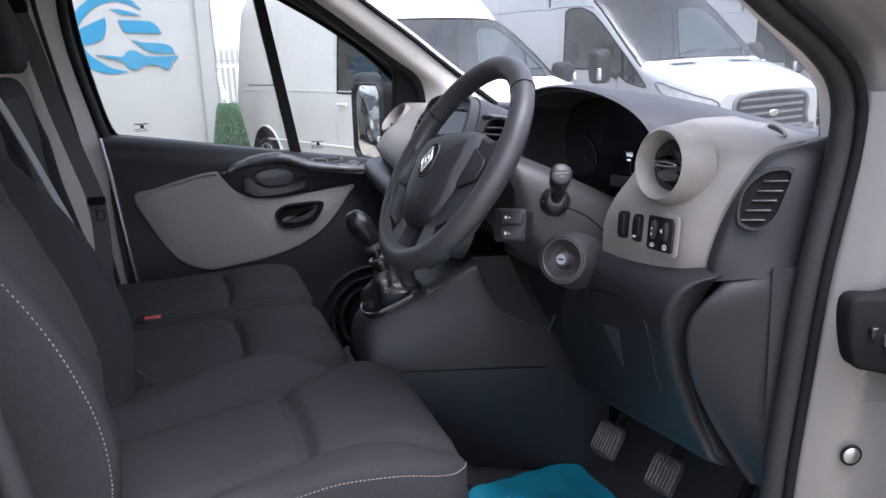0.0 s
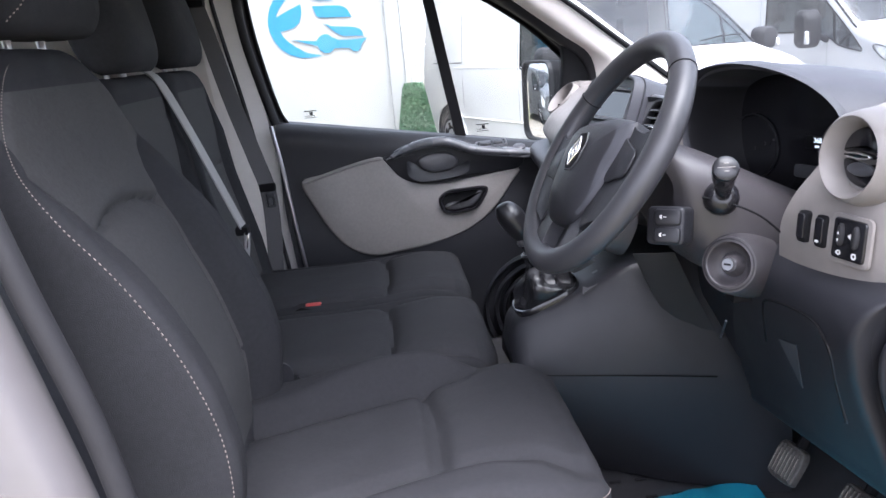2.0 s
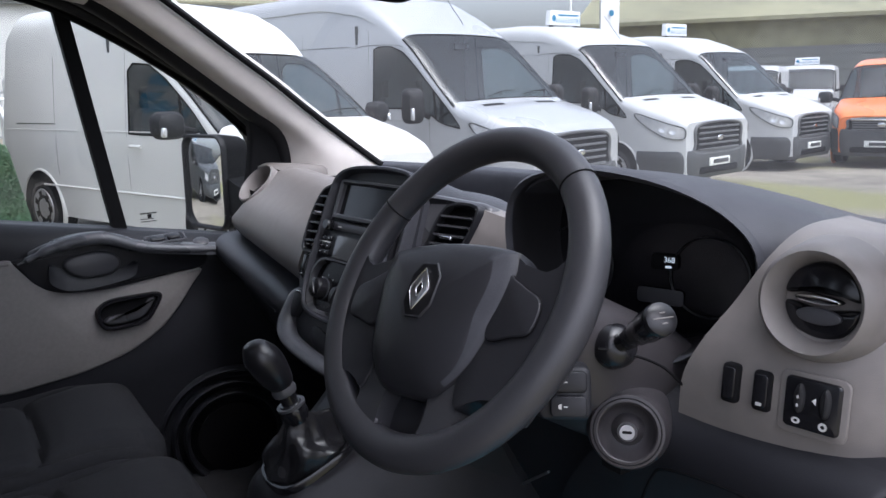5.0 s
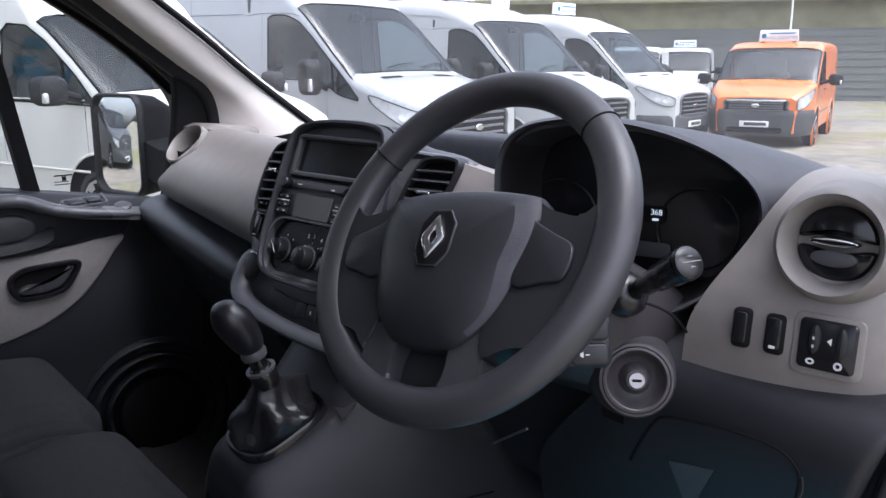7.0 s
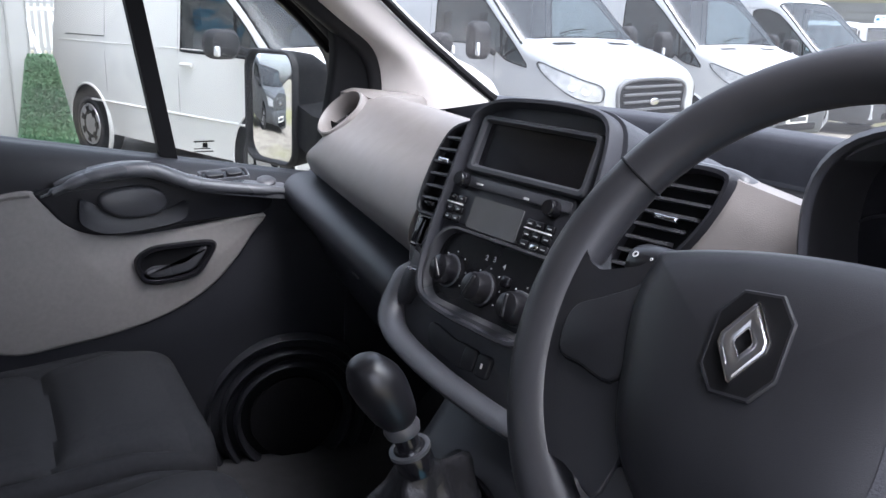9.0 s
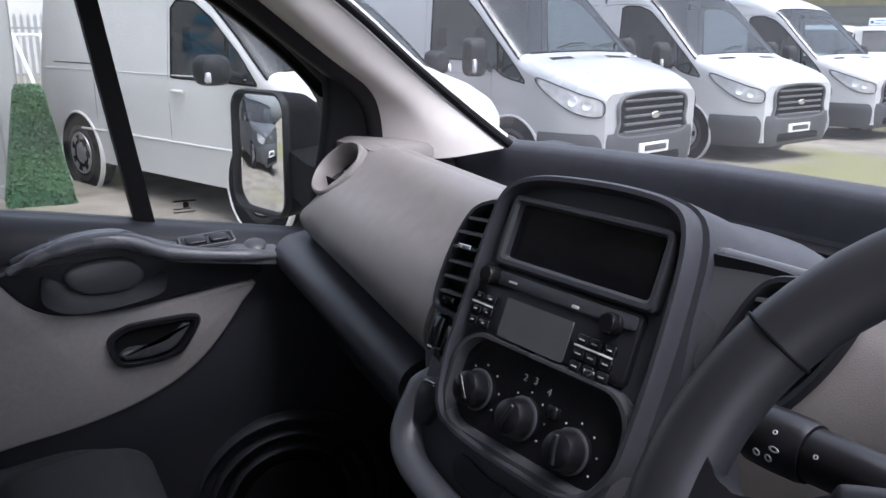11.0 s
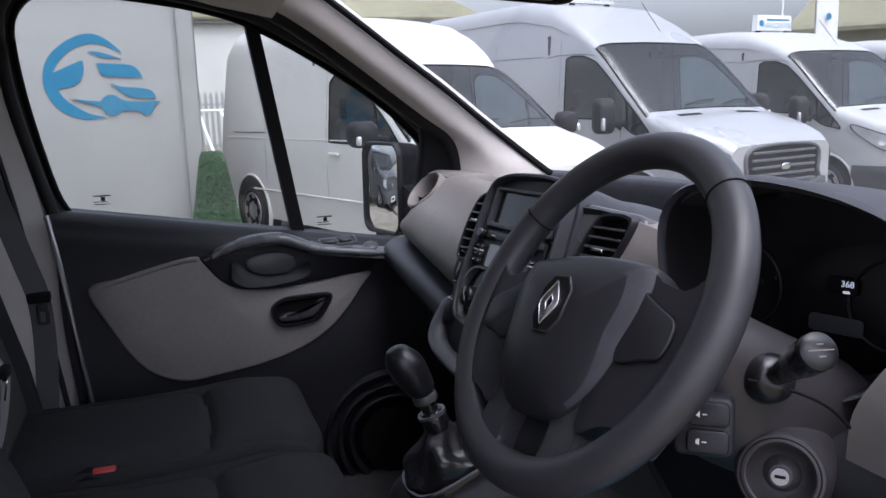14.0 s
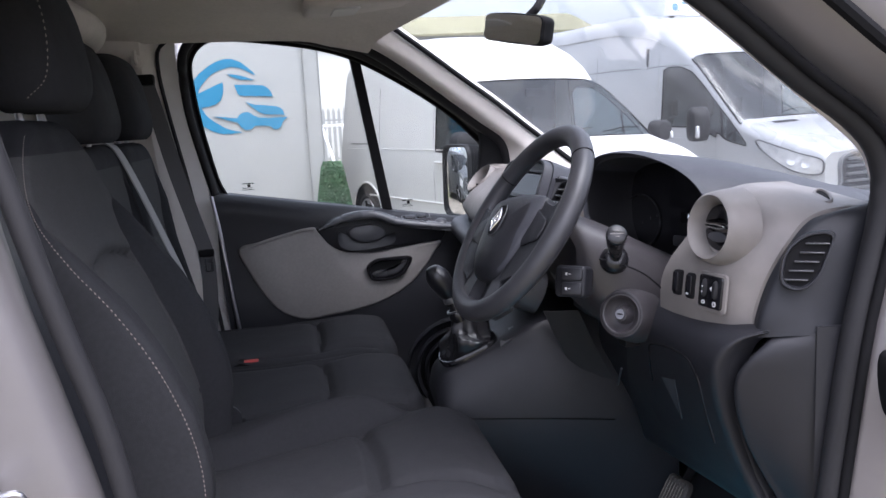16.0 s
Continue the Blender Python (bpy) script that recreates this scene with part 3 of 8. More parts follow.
ins = smooth_poly([(-0.175, 1.160), (-0.11, 1.178), (-0.04, 1.196), (0.03, 1.211), (0.072, 1.213), (0.09, 1.190), (0.115, 1.158), (0.17, 1.128), (0.25, 1.117), (0.36, 1.126), (0.485, 1.140), (0.462, 1.10), (0.425, 1.05), (0.375, 1.00), (0.30, 0.958), (0.20, 0.93), (0.10, 0.917), (0.02, 0.912), (-0.05, 0.940), (-0.10, 0.995), (-0.145, 1.08)], 84)
part("insert", prism(ins, FD, 0.016, 0.007, base=-0.014), M_INSERT, door, "mid-grey padded door insert")
part("insert_lip", tube([(x, Y_DOOR - 0.001, z) for x, z in ((-0.168, 1.158), (-0.11, 1.174), (-0.04, 1.192), (0.03, 1.207), (0.068, 1.209))], 0.006, 8, n=24), M_INSERT, door, "padded edge of the insert")
# armrest ledge flowing from the insert to the window switches
arm = [(0.084, 1.212), (0.108, 1.221), (0.15, 1.238), (0.20, 1.249), (0.246, 1.251), (0.28, 1.246), (0.328, 1.225), (0.376, 1.213), (0.46, 1.200), (0.58, 1.184)]
part("armrest", tube([(x, 2.474, z - 0.004) for x, z in arm], [0.003, 0.009, 0.014, 0.018, 0.020, 0.020, 0.020, 0.019, 0.018, 0.016, 0.011], 14, n=44, flat=0.75), M_ARM, door, "satin dark armrest ledge")
part("armrest_top", sheet([[P3(x, 2.466 + 0.03 * max(0.0, (0.20 - x) / 0.1), z + 0.002) for x, z in arm[1:]], [P3(x, 2.497, z + 0.008) for x, z in arm[1:]], [P3(x, 2.53, z + 0.004) for x, z in arm[1:]]], 6, 30, (0, 0.0, -0.02)), M_ARM, door)
# pull cup: dark recess, tilted scoop and grip pad
cup_o = smooth_poly([(0.074, 1.210), (0.108, 1.218), (0.192, 1.242), (0.246, 1.245), (0.277, 1.241), (0.328, 1.218), (0.40, 1.205), (0.49, 1.190), (0.505, 1.168), (0.484, 1.142), (0.40, 1.136), (0.323, 1.131), (0.205, 1.122), (0.152, 1.129), (0.119, 1.149), (0.096, 1.178)], 70)
part("pull_recess", prism(cup_o, FD, 0.014, 0.006, base=-0.012), M_LOWER, door, "dark pull handle recess")
so = [(0.146, 1.194), (0.145, 1.156), (0.168, 1.137), (0.196, 1.130), (0.256, 1.132), (0.324, 1.146), (0.336, 1.178)]
si = [(0.150, 1.196), (0.180, 1.178), (0.195, 1.165), (0.216, 1.158), (0.258, 1.157), (0.296, 1.164), (0.330, 1.180)]
part("pull_scoop", sheet([[P3(x, 2.4835, z) for x, z in so], [P3((a[0] + b[0]) / 2, 2.488, (a[1] + b[1]) / 2 - 0.002) for a, b in zip(so, si)], [P3(x, 2.4965, z) for x, z in si]], 8, 28, (0, 0.012, 0)), M_LINING, door, "satin scoop of the pull handle")
part("pull_grip", prism(smooth_poly([(0.177, 1.189), (0.186, 1.204), (0.221, 1.213), (0.266, 1.212), (0.293, 1.198), (0.299, 1.177), (0.283, 1.160), (0.255, 1.155), (0.216, 1.156), (0.188, 1.170)], 44), FD, 0.014, 0.007, base=0.0), M_STACK, door, "soft grip pad")
# inner opening lever
hb_o = smooth_poly([(0.232, 1.072), (0.262, 1.094), (0.31, 1.098), (0.372, 1.098), (0.386, 1.086), (0.372, 1.058), (0.350, 1.032), (0.315, 1.022), (0.262, 1.020), (0.240, 1.034)], 50)
hb_i = smooth_poly([(0.246, 1.068), (0.268, 1.083), (0.31, 1.086), (0.362, 1.087), (0.370, 1.082), (0.358, 1.060), (0.342, 1.041), (0.312, 1.034), (0.268, 1.033), (0.250, 1.042)], 50)
lev = part("lever_bezel", hoop(hb_o, hb_i, FD, 0.014, 0.005), M_GLOSS, door, "gloss black opening lever bezel")
part("lever_well", prism(hb_i, FD, 0.003, 0.0), M_BLACK, lev)
part("lever", prism(smooth_poly([(0.250, 1.046), (0.268, 1.056), (0.30, 1.052), (0.330, 1.058), (0.358, 1.084), (0.366, 1.080), (0.340, 1.046), (0.305, 1.036), (0.262, 1.036)], 36), FD, 0.012, 0.005, base=0.003), M_STACK, lev, "dark opening lever")
# window switches on the ledge
FSW = frame_of((0.405, 2.490, 1.2225), (-0.05, -0.35, 1), up=(0, 1, 0))
part("switch_rim", hoop(rrect(0.094, 0.040, 0.006, 4), rrect(0.084, 0.031, 0.005, 4), FSW, 0.006, 0.002), M_ARM, door)
part("switch_plate", oblock(FSW, 0.0, 0, 0.081, 0.029, 0.004, 0.001), M_GLOSS, door, "black window switch plate")
part("window_switch", oblock(FSW, -0.018, 0, 0.034, 0.020, 0.005, 0.002, 0.004), M_KNOB, door)
part("window_switch", oblock(FSW, 0.020, 0, 0.030, 0.020, 0.005, 0.002, 0.004), M_KNOB, door)
part("mirror_switch", lathe([(0, 0), (0.019, 0), (0.019, 0.004), (0.014, 0.008), (0, 0.008)], frame_of((0.490, 2.496, 1.204), (-0.05, -0.35, 1), up=(0, 1, 0)), 22), M_STACK, door, "round mirror adjuster")
# loudspeaker rings low at the front of the door
FSP = frame_of((0.535, 2.492, 0.685), (-0.15, -1, 0))
for rr in (0.190, 0.158, 0.128):
    part("speaker_ring", lathe([(rr - 0.016, -0.01), (rr, -0.01), (rr, 0.010), (rr - 0.006, 0.018), (rr - 0.012, 0.012), (rr - 0.016, -0.01)], FSP, 40), M_LINING, door, "raised loudspeaker ring")
part("speaker_grille", lathe([(0, 0.002), (0.095, 0.002), (0.093, 0.008), (0, 0.014)], FSP, 30), M_BLACK, door, "black loudspeaker grille")
part("door_edge", tube([(-0.245, 2.515, 1.335), (-0.225, 2.505, 1.20), (-0.205, 2.50, 1.0), (-0.185, 2.50, 0.82), (-0.17, 2.50, 0.66)], 0.006, 8, n=24), M_STEEL, door, "pale metal door edge")
# window frame, rubber, dividing bar and panes
wo = [(-0.235, belt(-0.235)), (-0.262, 1.45), (-0.292, 1.60), (-0.300, 1.74), (-0.285, 1.80), (-0.24, 1.838), (-0.16, 1.845), (0.0, 1.828), (0.13, 1.803), (0.26, 1.762), (0.42, 1.672), (0.57, 1.568), (0.675, 1.47), (0.69, 1.36), (0.66, 1.20)]
wi = [(-0.195, belt(-0.2) - 0.01), (-0.225, 1.385), (-0.262, 1.57), (-0.277, 1.72), (-0.266, 1.78), (-0.225, 1.818), (-0.16, 1.825), (0.0, 1.808), (0.13, 1.785), (0.25, 1.745), (0.41, 1.655), (0.555, 1.553), (0.655, 1.455), (0.668, 1.36), (0.625, 1.18)]


def tilt(x, z):
    """The window leans in towards the roof."""
    return P3(x, 2.615 - 0.02 * (z - 1.25), z)


bm = bmesh.new()
A = [tilt(*p) + P3(0, -0.045, 0) for p in wo]
B = [tilt(*p) + P3(0, -0.028, 0) for p in wi]
C = [tilt(*p) + P3(0, 0.015, 0) for p in wi]
D = [tilt(*p) + P3(0, 0.015, 0) for p in wo]
cols = [crom(q, 60) for q in (A, B, C, D)]
skin(bm, [[c[i] for c in cols] for i in range(60)])
wframe = part("window_frame", bm, M_RUBBER, door, "black window frame")
part("window_rubber", tube([p + P3(0, -0.058, 0) for p in crom([tilt(*p) for p in wo[:13]], 50)], 0.014, 10), M_RUBBER, door, "thick black door rubber")
part("window_lip", tube([p + P3(0, -0.034, 0) for p in crom([tilt(*p) for p in wi[:13]], 50)], 0.006, 8), M_BLACK, door)
bar0, bar1 = tilt(0.328, belt(0.33) - 0.012), tilt(0.243, 1.762)
part("divider", loft([[p + P3(-0.016, -0.022, 0), p + P3(0.016, -0.022, 0), p + P3(0.016, 0.012, 0), p + P3(-0.016, 0.012, 0)] for p in (bar0, bar1)]), M_BLACK, door, "black window dividing bar")
bm = bmesh.new()
cols = crom([tilt(*p) for p in wi], 60)
vs = [bm.verts.new(p) for p in cols]
vb = [bm.verts.new(p + P3(0, 0.004, 0)) for p in cols]
bm.faces.new(vs)
bm.faces.new(vb[::-1])
for i in range(60):
    bm.faces.new((vs[i], vs[(i + 1) % 60], vb[(i + 1) % 60], vb[i]))
pane = part("pane", bm, M_GLASS, door, "clear side window glass")
pane.visible_shadow = False
# small unreadable marks etched in the glass
for cx in (-0.13, 0.40):
    fm = frame_of(tilt(cx, belt(cx) + 0.030) + P3(0, -0.003, 0), (0, -1, 0))
    etched = [prism([(-0.022, y0), (0.022 - d, y0), (0.022 - d, y0 + h), (-0.022, y0 + h)], fm, 0.0006) for y0, h, d in ((0.014, 0.003, 0.004), (0.000, 0.002, 0.012), (-0.006, 0.002, 0.006))]
    part("glass_mark", join(*etched, prism(rrect(0.010, 0.010, 0.001, 3, 0.0, 0.008), fm, 0.0006)), M_BLACK, door)
# mirror sail at the front corner of the window
part("sail", prism(smooth_poly([(0.60, 1.18), (0.632, 1.38), (0.640, 1.46), (0.636, 1.515), (0.662, 1.508), (0.70, 1.485), (0.735, 1.460), (0.756, 1.421), (0.762, 1.38), (0.775, 1.28), (0.78, 1.19), (0.70, 1.16)], 60), (P3(0, 2.535, 0), P3(1, 0, 0), P3(0, 0, 1), P3(0, -1, 0)), 0.03, 0.008), M_BLACK, door, "black mirror mounting panel")
part("sail_rubber", tube([(0.56, 2.53, 1.585), (0.61, 2.515, 1.548), (0.665, 2.508, 1.512), (0.728, 2.505, 1.472), (0.760, 2.505, 1.421), (0.767, 2.505, 1.36), (0.775, 2.505, 1.28)], 0.010, 8, n=30), M_RUBBER, door, "black rubber round the mirror panel")
part("outer_skin", sheet([[P3(x, 2.62, belt(x)), P3(x, 2.66, 1.10), P3(x, 2.665, 0.9), P3(x, 2.64, 0.5)] for x in (-0.26, 0.0, 0.3, 0.65)], 10, 14, (0, -0.01, 0)), M_BODY, door, "silver outer door skin")

# door mirror outside
dm = thing("door_mirror", "black door mirror with real glass outside the window", "door mirror")
FM = frame_of((0.66, 2.955, 1.30), (-1, -0.30, 0.02))
mo, mi = rrect(0.215, 0.285, 0.045, 7), rrect(0.194, 0.264, 0.038, 7)
bm = bmesh.new()
o_, r_, u_, n_ = FM
skin(bm, [[o_ + r_ * (p[0] * k) + u_ * (p[1] * k) + n_ * h for p in mo] for k, h in ((0.45, -0.14), (0.75, -0.12), (0.95, -0.06), (1.0, 0.0), (1.0, 0.010))])
part("housing", bm, M_BLACK, dm, "black mirror housing")
part("rim", hoop(mo, mi, FM, 0.016, 0.005, base=0.009), M_RUBBER, dm)
bm = bmesh.new()
RM = 1.1                                    # convex glass
skin(bm, [[o_ + r_ * (p[0] * k) + u_ * (p[1] * k) + n_ * (0.0230 - ((p[0] * k) ** 2 + (p[1] * k) ** 2) / (2 * RM)) for p in mi] for k in (1.0, 0.92, 0.84, 0.76, 0.68, 0.6, 0.5, 0.4, 0.3, 0.2, 0.1, 0.002)], True, False, False)
part("mirror_glass", bm, M_MIRROR, dm, "convex mirror glass")
part("bracket", loft([[P3(x, y + dy, z + dz) for dy, dz in ((0, -0.05), (0, 0.05))] + [P3(x + 0.08, y, z + 0.05), P3(x + 0.08, y, z - 0.05)] for x, y, z in ((0.68, 2.60, 1.25), (0.68, 2.75, 1.25), (0.68, 2.88, 1.27))]), M_BLACK, dm)

# driver's door, standing wide open ahead of the opening
od = thing("door_2", "wide open driver's door of the van", "van door", kind="structure")
OD = pose(0.90, 0.66, 0.0, 0, 0, 8)
part("door_skin", loft([[OD @ P3(x, y, z) for x, y in ((0.0, 0.0), (0.06, 0.0), (0.06, -1.05), (0.0, -1.05))] for z in (0.52, 0.9, 1.32)]), M_BODY, od, "silver outer door skin")
part("door_lining", loft([[OD @ P3(x, y, z) for x, y in ((-0.05, -0.06), (-0.005, -0.03), (-0.005, -1.0), (-0.05, -0.97))] for z in (0.58, 0.9, 1.28)]), M_LINING, od, "dark grained door lining")
fr_o = [OD @ P3(0.03, y, z) for y, z in ((-0.02, 1.32), (-0.30, 1.56), (-0.55, 1.74), (-0.75, 1.80), (-0.98, 1.80), (-1.03, 1.60), (-1.03, 1.32))]
part("window_frame", tube(fr_o, 0.022, 8, n=40), M_RUBBER, od, "black window frame")

# coat hook, grab roll and belt guide by the far pillar
hk = thing("coat_hook", "small beige plastic coat hook on the pillar trim", "coat hook")
part("base", lathe([(0, 0), (0.022, 0), (0.022, 0.006), (0.015, 0.012), (0, 0.012)], frame_of((-0.42, 2.462, 1.755), (0.2, -1, 0)), 18), M_PILLAR, hk)
part("hook", tube([(-0.42, 2.45, 1.76), (-0.415, 2.42, 1.75), (-0.415, 2.41, 1.765), (-0.415, 2.412, 1.785)], 0.006, 8, n=14), M_PILLAR, hk)
hr = thing("header_roll", "padded beige headlining roll above the bulkhead", "roof lining")
part("roll", loft([[P3(-0.66, y, 1.895), P3(-0.52, y, 1.885), P3(-0.455 + d, y, 1.84), P3(-0.47 + d, y, 1.79), P3(-0.54, y, 1.775), P3(-0.66, y, 1.79)] for y, d in ((0.84, 0.0), (1.2, 0.01), (1.7, 0.0), (2.1, 0.01), (2.34, -0.02), (2.40, -0.06))], 20, 26), M_HEADLINE, hr)


# ---------------------------------------------------------------- dashboard
dash = thing("dashboard", "dark plastic dashboard with pale grey panels", "dashboard", at=(0.75, YC, 0.9))


def line_of(pts, v):
    """Value of a broken line at v."""
    for (a, p), (b, q) in zip(pts, pts[1:]):
        if v <= b:
            return p + (q - p) * (v - a) / (b - a)
    return pts[-1][1]


def facing(psi, tau):
    p, t = radians(psi), radians(tau)
    return (-math.cos(t) * math.cos(p), -math.cos(t) * math.sin(p), math.sin(t))


# top pad: the ridge under the windscreen, the whole width
rows = []
for y, bow, fx in ((0.84, -0.12, 0.88), (1.0, 0.0, 0.93), (1.3, 0.06, 1.02), (YC, 0.08, 1.065), (2.0, 0.06, 1.035), (2.3, 0.0, 0.955), (2.48, -0.12, 0.88)):
    rows.append([P3(fx, y, 1.28), P3(fx, y, 1.358), P3(fx + 0.02, y, 1.374), P3(fx + 0.06, y, 1.373), P3(1.12 + bow, y, 1.345), P3(1.20 + bow, y, 1.30)])
part("top_pad", sheet(rows, 32, 20, (0, 0, -0.05)), M_DASHTOP, dash, "soft dark dashboard top")
# open tray in front of the passenger
part("tray", sheet([[P3(0.60, y, 1.33), P3(0.66, y, 1.305), P3(0.76, y, 1.295), P3(0.94, y, 1.295), P3(1.12, y, 1.295)] for y in (1.40, 1.7, 2.1, 2.45)], 10, 12, (0, 0, -0.04)), M_BLACK, dash, "dark open tray")
# bulging grey panel in front of the passenger
rows = []
for f in (0.0, 0.05, 0.10, 0.16, 0.3, 0.45, 0.6, 0.8, 1.0):
    y = 2.44 - 0.585 * f
    xt = 0.690 - 0.065 * f
    xb = 0.582 - 0.070 * f
    zt = 1.372 - 0.004 * f - 0.055 * max(0.0, (0.13 - f) / 0.13) ** 1.5
    zb = 1.222 - 0.008 * f
    rows.append([P3(xt + 0.06, y, zt - 0.03), P3(xt + 0.015, y, zt + 0.010), P3(xt - 0.03, y, zt + 0.006), P3(xt - 0.073, y, zt - 0.028), P3((xt + xb) / 2 - 0.062, y, (zt + zb) / 2 + 0.012), P3(xb - 0.028, y, zb + 0.035), P3(xb, y, zb - 0.004), P3(xb + 0.06, y, zb - 0.012)])
part("passenger_panel", sheet(rows, 30, 34, (0.03, 0, -0.006)), M_GREY, dash, "pale grey bulging passenger panel")
# its lip that runs on along the tray
part("panel_lip", loft([[P3(x, y, z - 0.022), P3(x, y + 0.002, z - 0.008), P3(x, y + 0.012, z), P3(x, y + 0.5 * (2.505 - y), z + 0.003), P3(x, 2.505, z), P3(x, 2.51, z - 0.022)] for x, y, z in ((0.652, 2.315, 1.378), (0.675, 2.325, 1.385), (0.70, 2.345, 1.384), (0.78, 2.393, 1.377), (0.86, 2.443, 1.370), (0.895, 2.468, 1.365), (0.908, 2.485, 1.360))], None, 22), M_GREY, dash, "pale grey end of the passenger panel")
part("tray_wall", sheet([[P3(0.67, 2.345, 1.370), P3(0.72, 2.375, 1.368), P3(0.80, 2.42, 1.362), P3(0.91, 2.495, 1.350)], [P3(0.67, 2.34, 1.29), P3(0.72, 2.37, 1.29), P3(0.80, 2.415, 1.29), P3(0.91, 2.49, 1.29)]], 3, 10, (0, 0.01, 0)), M_DASH, dash)


def round_vent(o, n, r, name, label, tab=0.0):
    fr = frame_of(o, n)
    v = part(name, lathe([(r * 0.70, -0.012), (r * 0.72, -0.002), (r * 0.82, 0.014), (r * 0.90, 0.018), (r * 0.98, 0.014), (r * 1.06, -0.002), (r * 1.18, -0.03), (r * 0.80, -0.04)], fr, 36), M_GREY, dash, label)
    fi = (fr[0] + fr[3] * 0.006, fr[1], fr[2], fr[3])
    part("vent_dark_plate", lathe([(0, -0.0235), (r * 0.71, -0.0235), (r * 0.70, -0.021), (0, -0.021)], fi, 28), M_BLACK, v)
    part("vent_ball", join(prism(smooth_poly([(-r * 0.66, 0.004), (0, 0.010), (r * 0.66, 0.004), (r * 0.5, r * 0.5), (0, r * 0.68), (-r * 0.5, r * 0.5)], 30), fi, 0.010, 0.004, -0.02), prism(smooth_poly([(-r * 0.66, -0.004), (0, -0.008), (r * 0.66, -0.004), (r * 0.5, -r * 0.5), (0, -r * 0.68), (-r * 0.5, -r * 0.5)], 30), fi, 0.008, 0.004, -0.02)), M_GLOSS, v, "black swivelling vent flap")
    part("vent_tab", prism(oval(r * 0.85, 0.009, 20, 0, 0.002), fi, 0.010, 0.003, -0.010), M_CHROME, v, "chrome tab")
    part("vent_scoop", prism(oval(r * 0.8, r * 0.3, 20, 0, -r * 0.26), fi, 0.004, 0.001, -0.011), M_STACK, v)
    return v


FVP = frame_of((0.604, 2.383, 1.348), (-0.72, -0.08, 0.69))
pv_ = part("round_vent", lathe([(0.040, -0.050), (0.0455, -0.012), (0.048, 0.004), (0.051, 0.007), (0.054, 0.005), (0.0555, -0.004), (0.057, -0.03), (0.064, -0.09), (0.05, -0.10)], FVP, 40), M_GREY, dash, "round air vent with pale grey rim")
part("vent_dark_plate", lathe([(0, -0.034), (0.044, -0.034), (0.044, -0.030), (0, -0.030)], FVP, 28), M_BLACK, pv_)
part("vent_flap", prism(oval(0.080, 0.050, 26, 0, -0.012), FVP, 0.008, 0.004, -0.028), M_GLOSS, pv_, "black swivelling vent flap")
part("vent_tab", prism(oval(0.030, 0.008, 18, 0.010, 0.006), FVP, 0.012, 0.003, -0.022), M_CHROME, pv_, "chrome tab")

# glovebox shelf and face under the grey panel
rows = []
for f in (0.0, 0.25, 0.5, 0.75, 1.0):
    y = 2.475 - 0.50 * f
    x = 0.545 - 0.005 * f
    z = 1.215 - 0.058 * f
    rows.append([P3(x + 0.09, y, z + 0.010), P3(x + 0.035, y, z + 0.012), P3(x - 0.012, y, z + 0.002), P3(x - 0.028, y, z - 0.028), P3(x - 0.01, y, z - 0.065), P3(x + 0.035, y, z - 0.12), P3(x + 0.075, y, z - 0.20), P3(x + 0.16, y, z - 0.32)])
part("glovebox", sheet(rows, 22, 30, (0.05, 0, 0)), M_DASH, dash, "dark glovebox lid and shelf")
fg = frame_of((0.553, 2.20, 1.10), facing(0, -20))
part("lid_mark", prism([(-0.012, -0.010), (0.012, -0.016), (0.002, 0.018)], fg, 0.004, 0.001), M_STACK, dash)
part("lid_line", tube([(0.550, 2.31, 1.132), (0.545, 2.27, 1.128), (0.548, 2.24, 1.116)], 0.0018, 6, n=10), M_STACK, dash)

# ---- centre stack
FS = frame_of((0.522, 1.690, 1.300), facing(8, 22))


def S(r, u, d=0.0):
    return FS[0] + FS[1] * r + FS[2] * u + FS[3] * d


def wide(pts):
    """Spread the driver's half of the stack."""
    return [(x if x < 0 else (x * 1.12 if x < 0.128 else x + 0.0154), y) for x, y in pts]


surround = smooth_poly(wide([(-0.152, -0.075), (-0.162, -0.03), (-0.160, 0.05), (-0.143, 0.098), (-0.112, 0.118), (-0.07, 0.126), (0.12, 0.117), (0.20, 0.114), (0.245, 0.112), (0.262, 0.102), (0.262, 0.07), (0.225, 0.0), (0.175, -0.045), (0.13, -0.10), (0.08, -0.128), (-0.05, -0.125), (-0.12, -0.105)]), 80)
part("stack_surround", prism(surround, FS, 0.13, 0.008, base=-0.13), M_STACK, dash, "charcoal centre console surround")
hood = smooth_poly(wide([(-0.092, -0.055), (-0.090, 0.02), (-0.088, 0.085), (-0.078, 0.122), (-0.045, 0.138), (0.01, 0.144), (0.07, 0.144), (0.108, 0.136), (0.123, 0.110), (0.128, 0.05), (0.128, -0.03), (0.122, -0.085), (0.095, -0.118), (0.03, -0.122), (-0.04, -0.118), (-0.078, -0.104)]), 84)
hood_in = smooth_poly(wide([(-0.084, -0.055), (-0.082, 0.02), (-0.080, 0.083), (-0.071, 0.115), (-0.042, 0.130), (0.01, 0.135), (0.07, 0.135), (0.103, 0.128), (0.115, 0.106), (0.120, 0.05), (0.120, -0.03), (0.114, -0.080), (0.090, -0.110), (0.03, -0.114), (-0.04, -0.110), (-0.072, -0.097)]), 84)
part("hood", hoop(hood, hood_in, FS, 0.15, 0.004, base=-0.12), M_DASHTOP, dash, "arched dark hood round the radio")
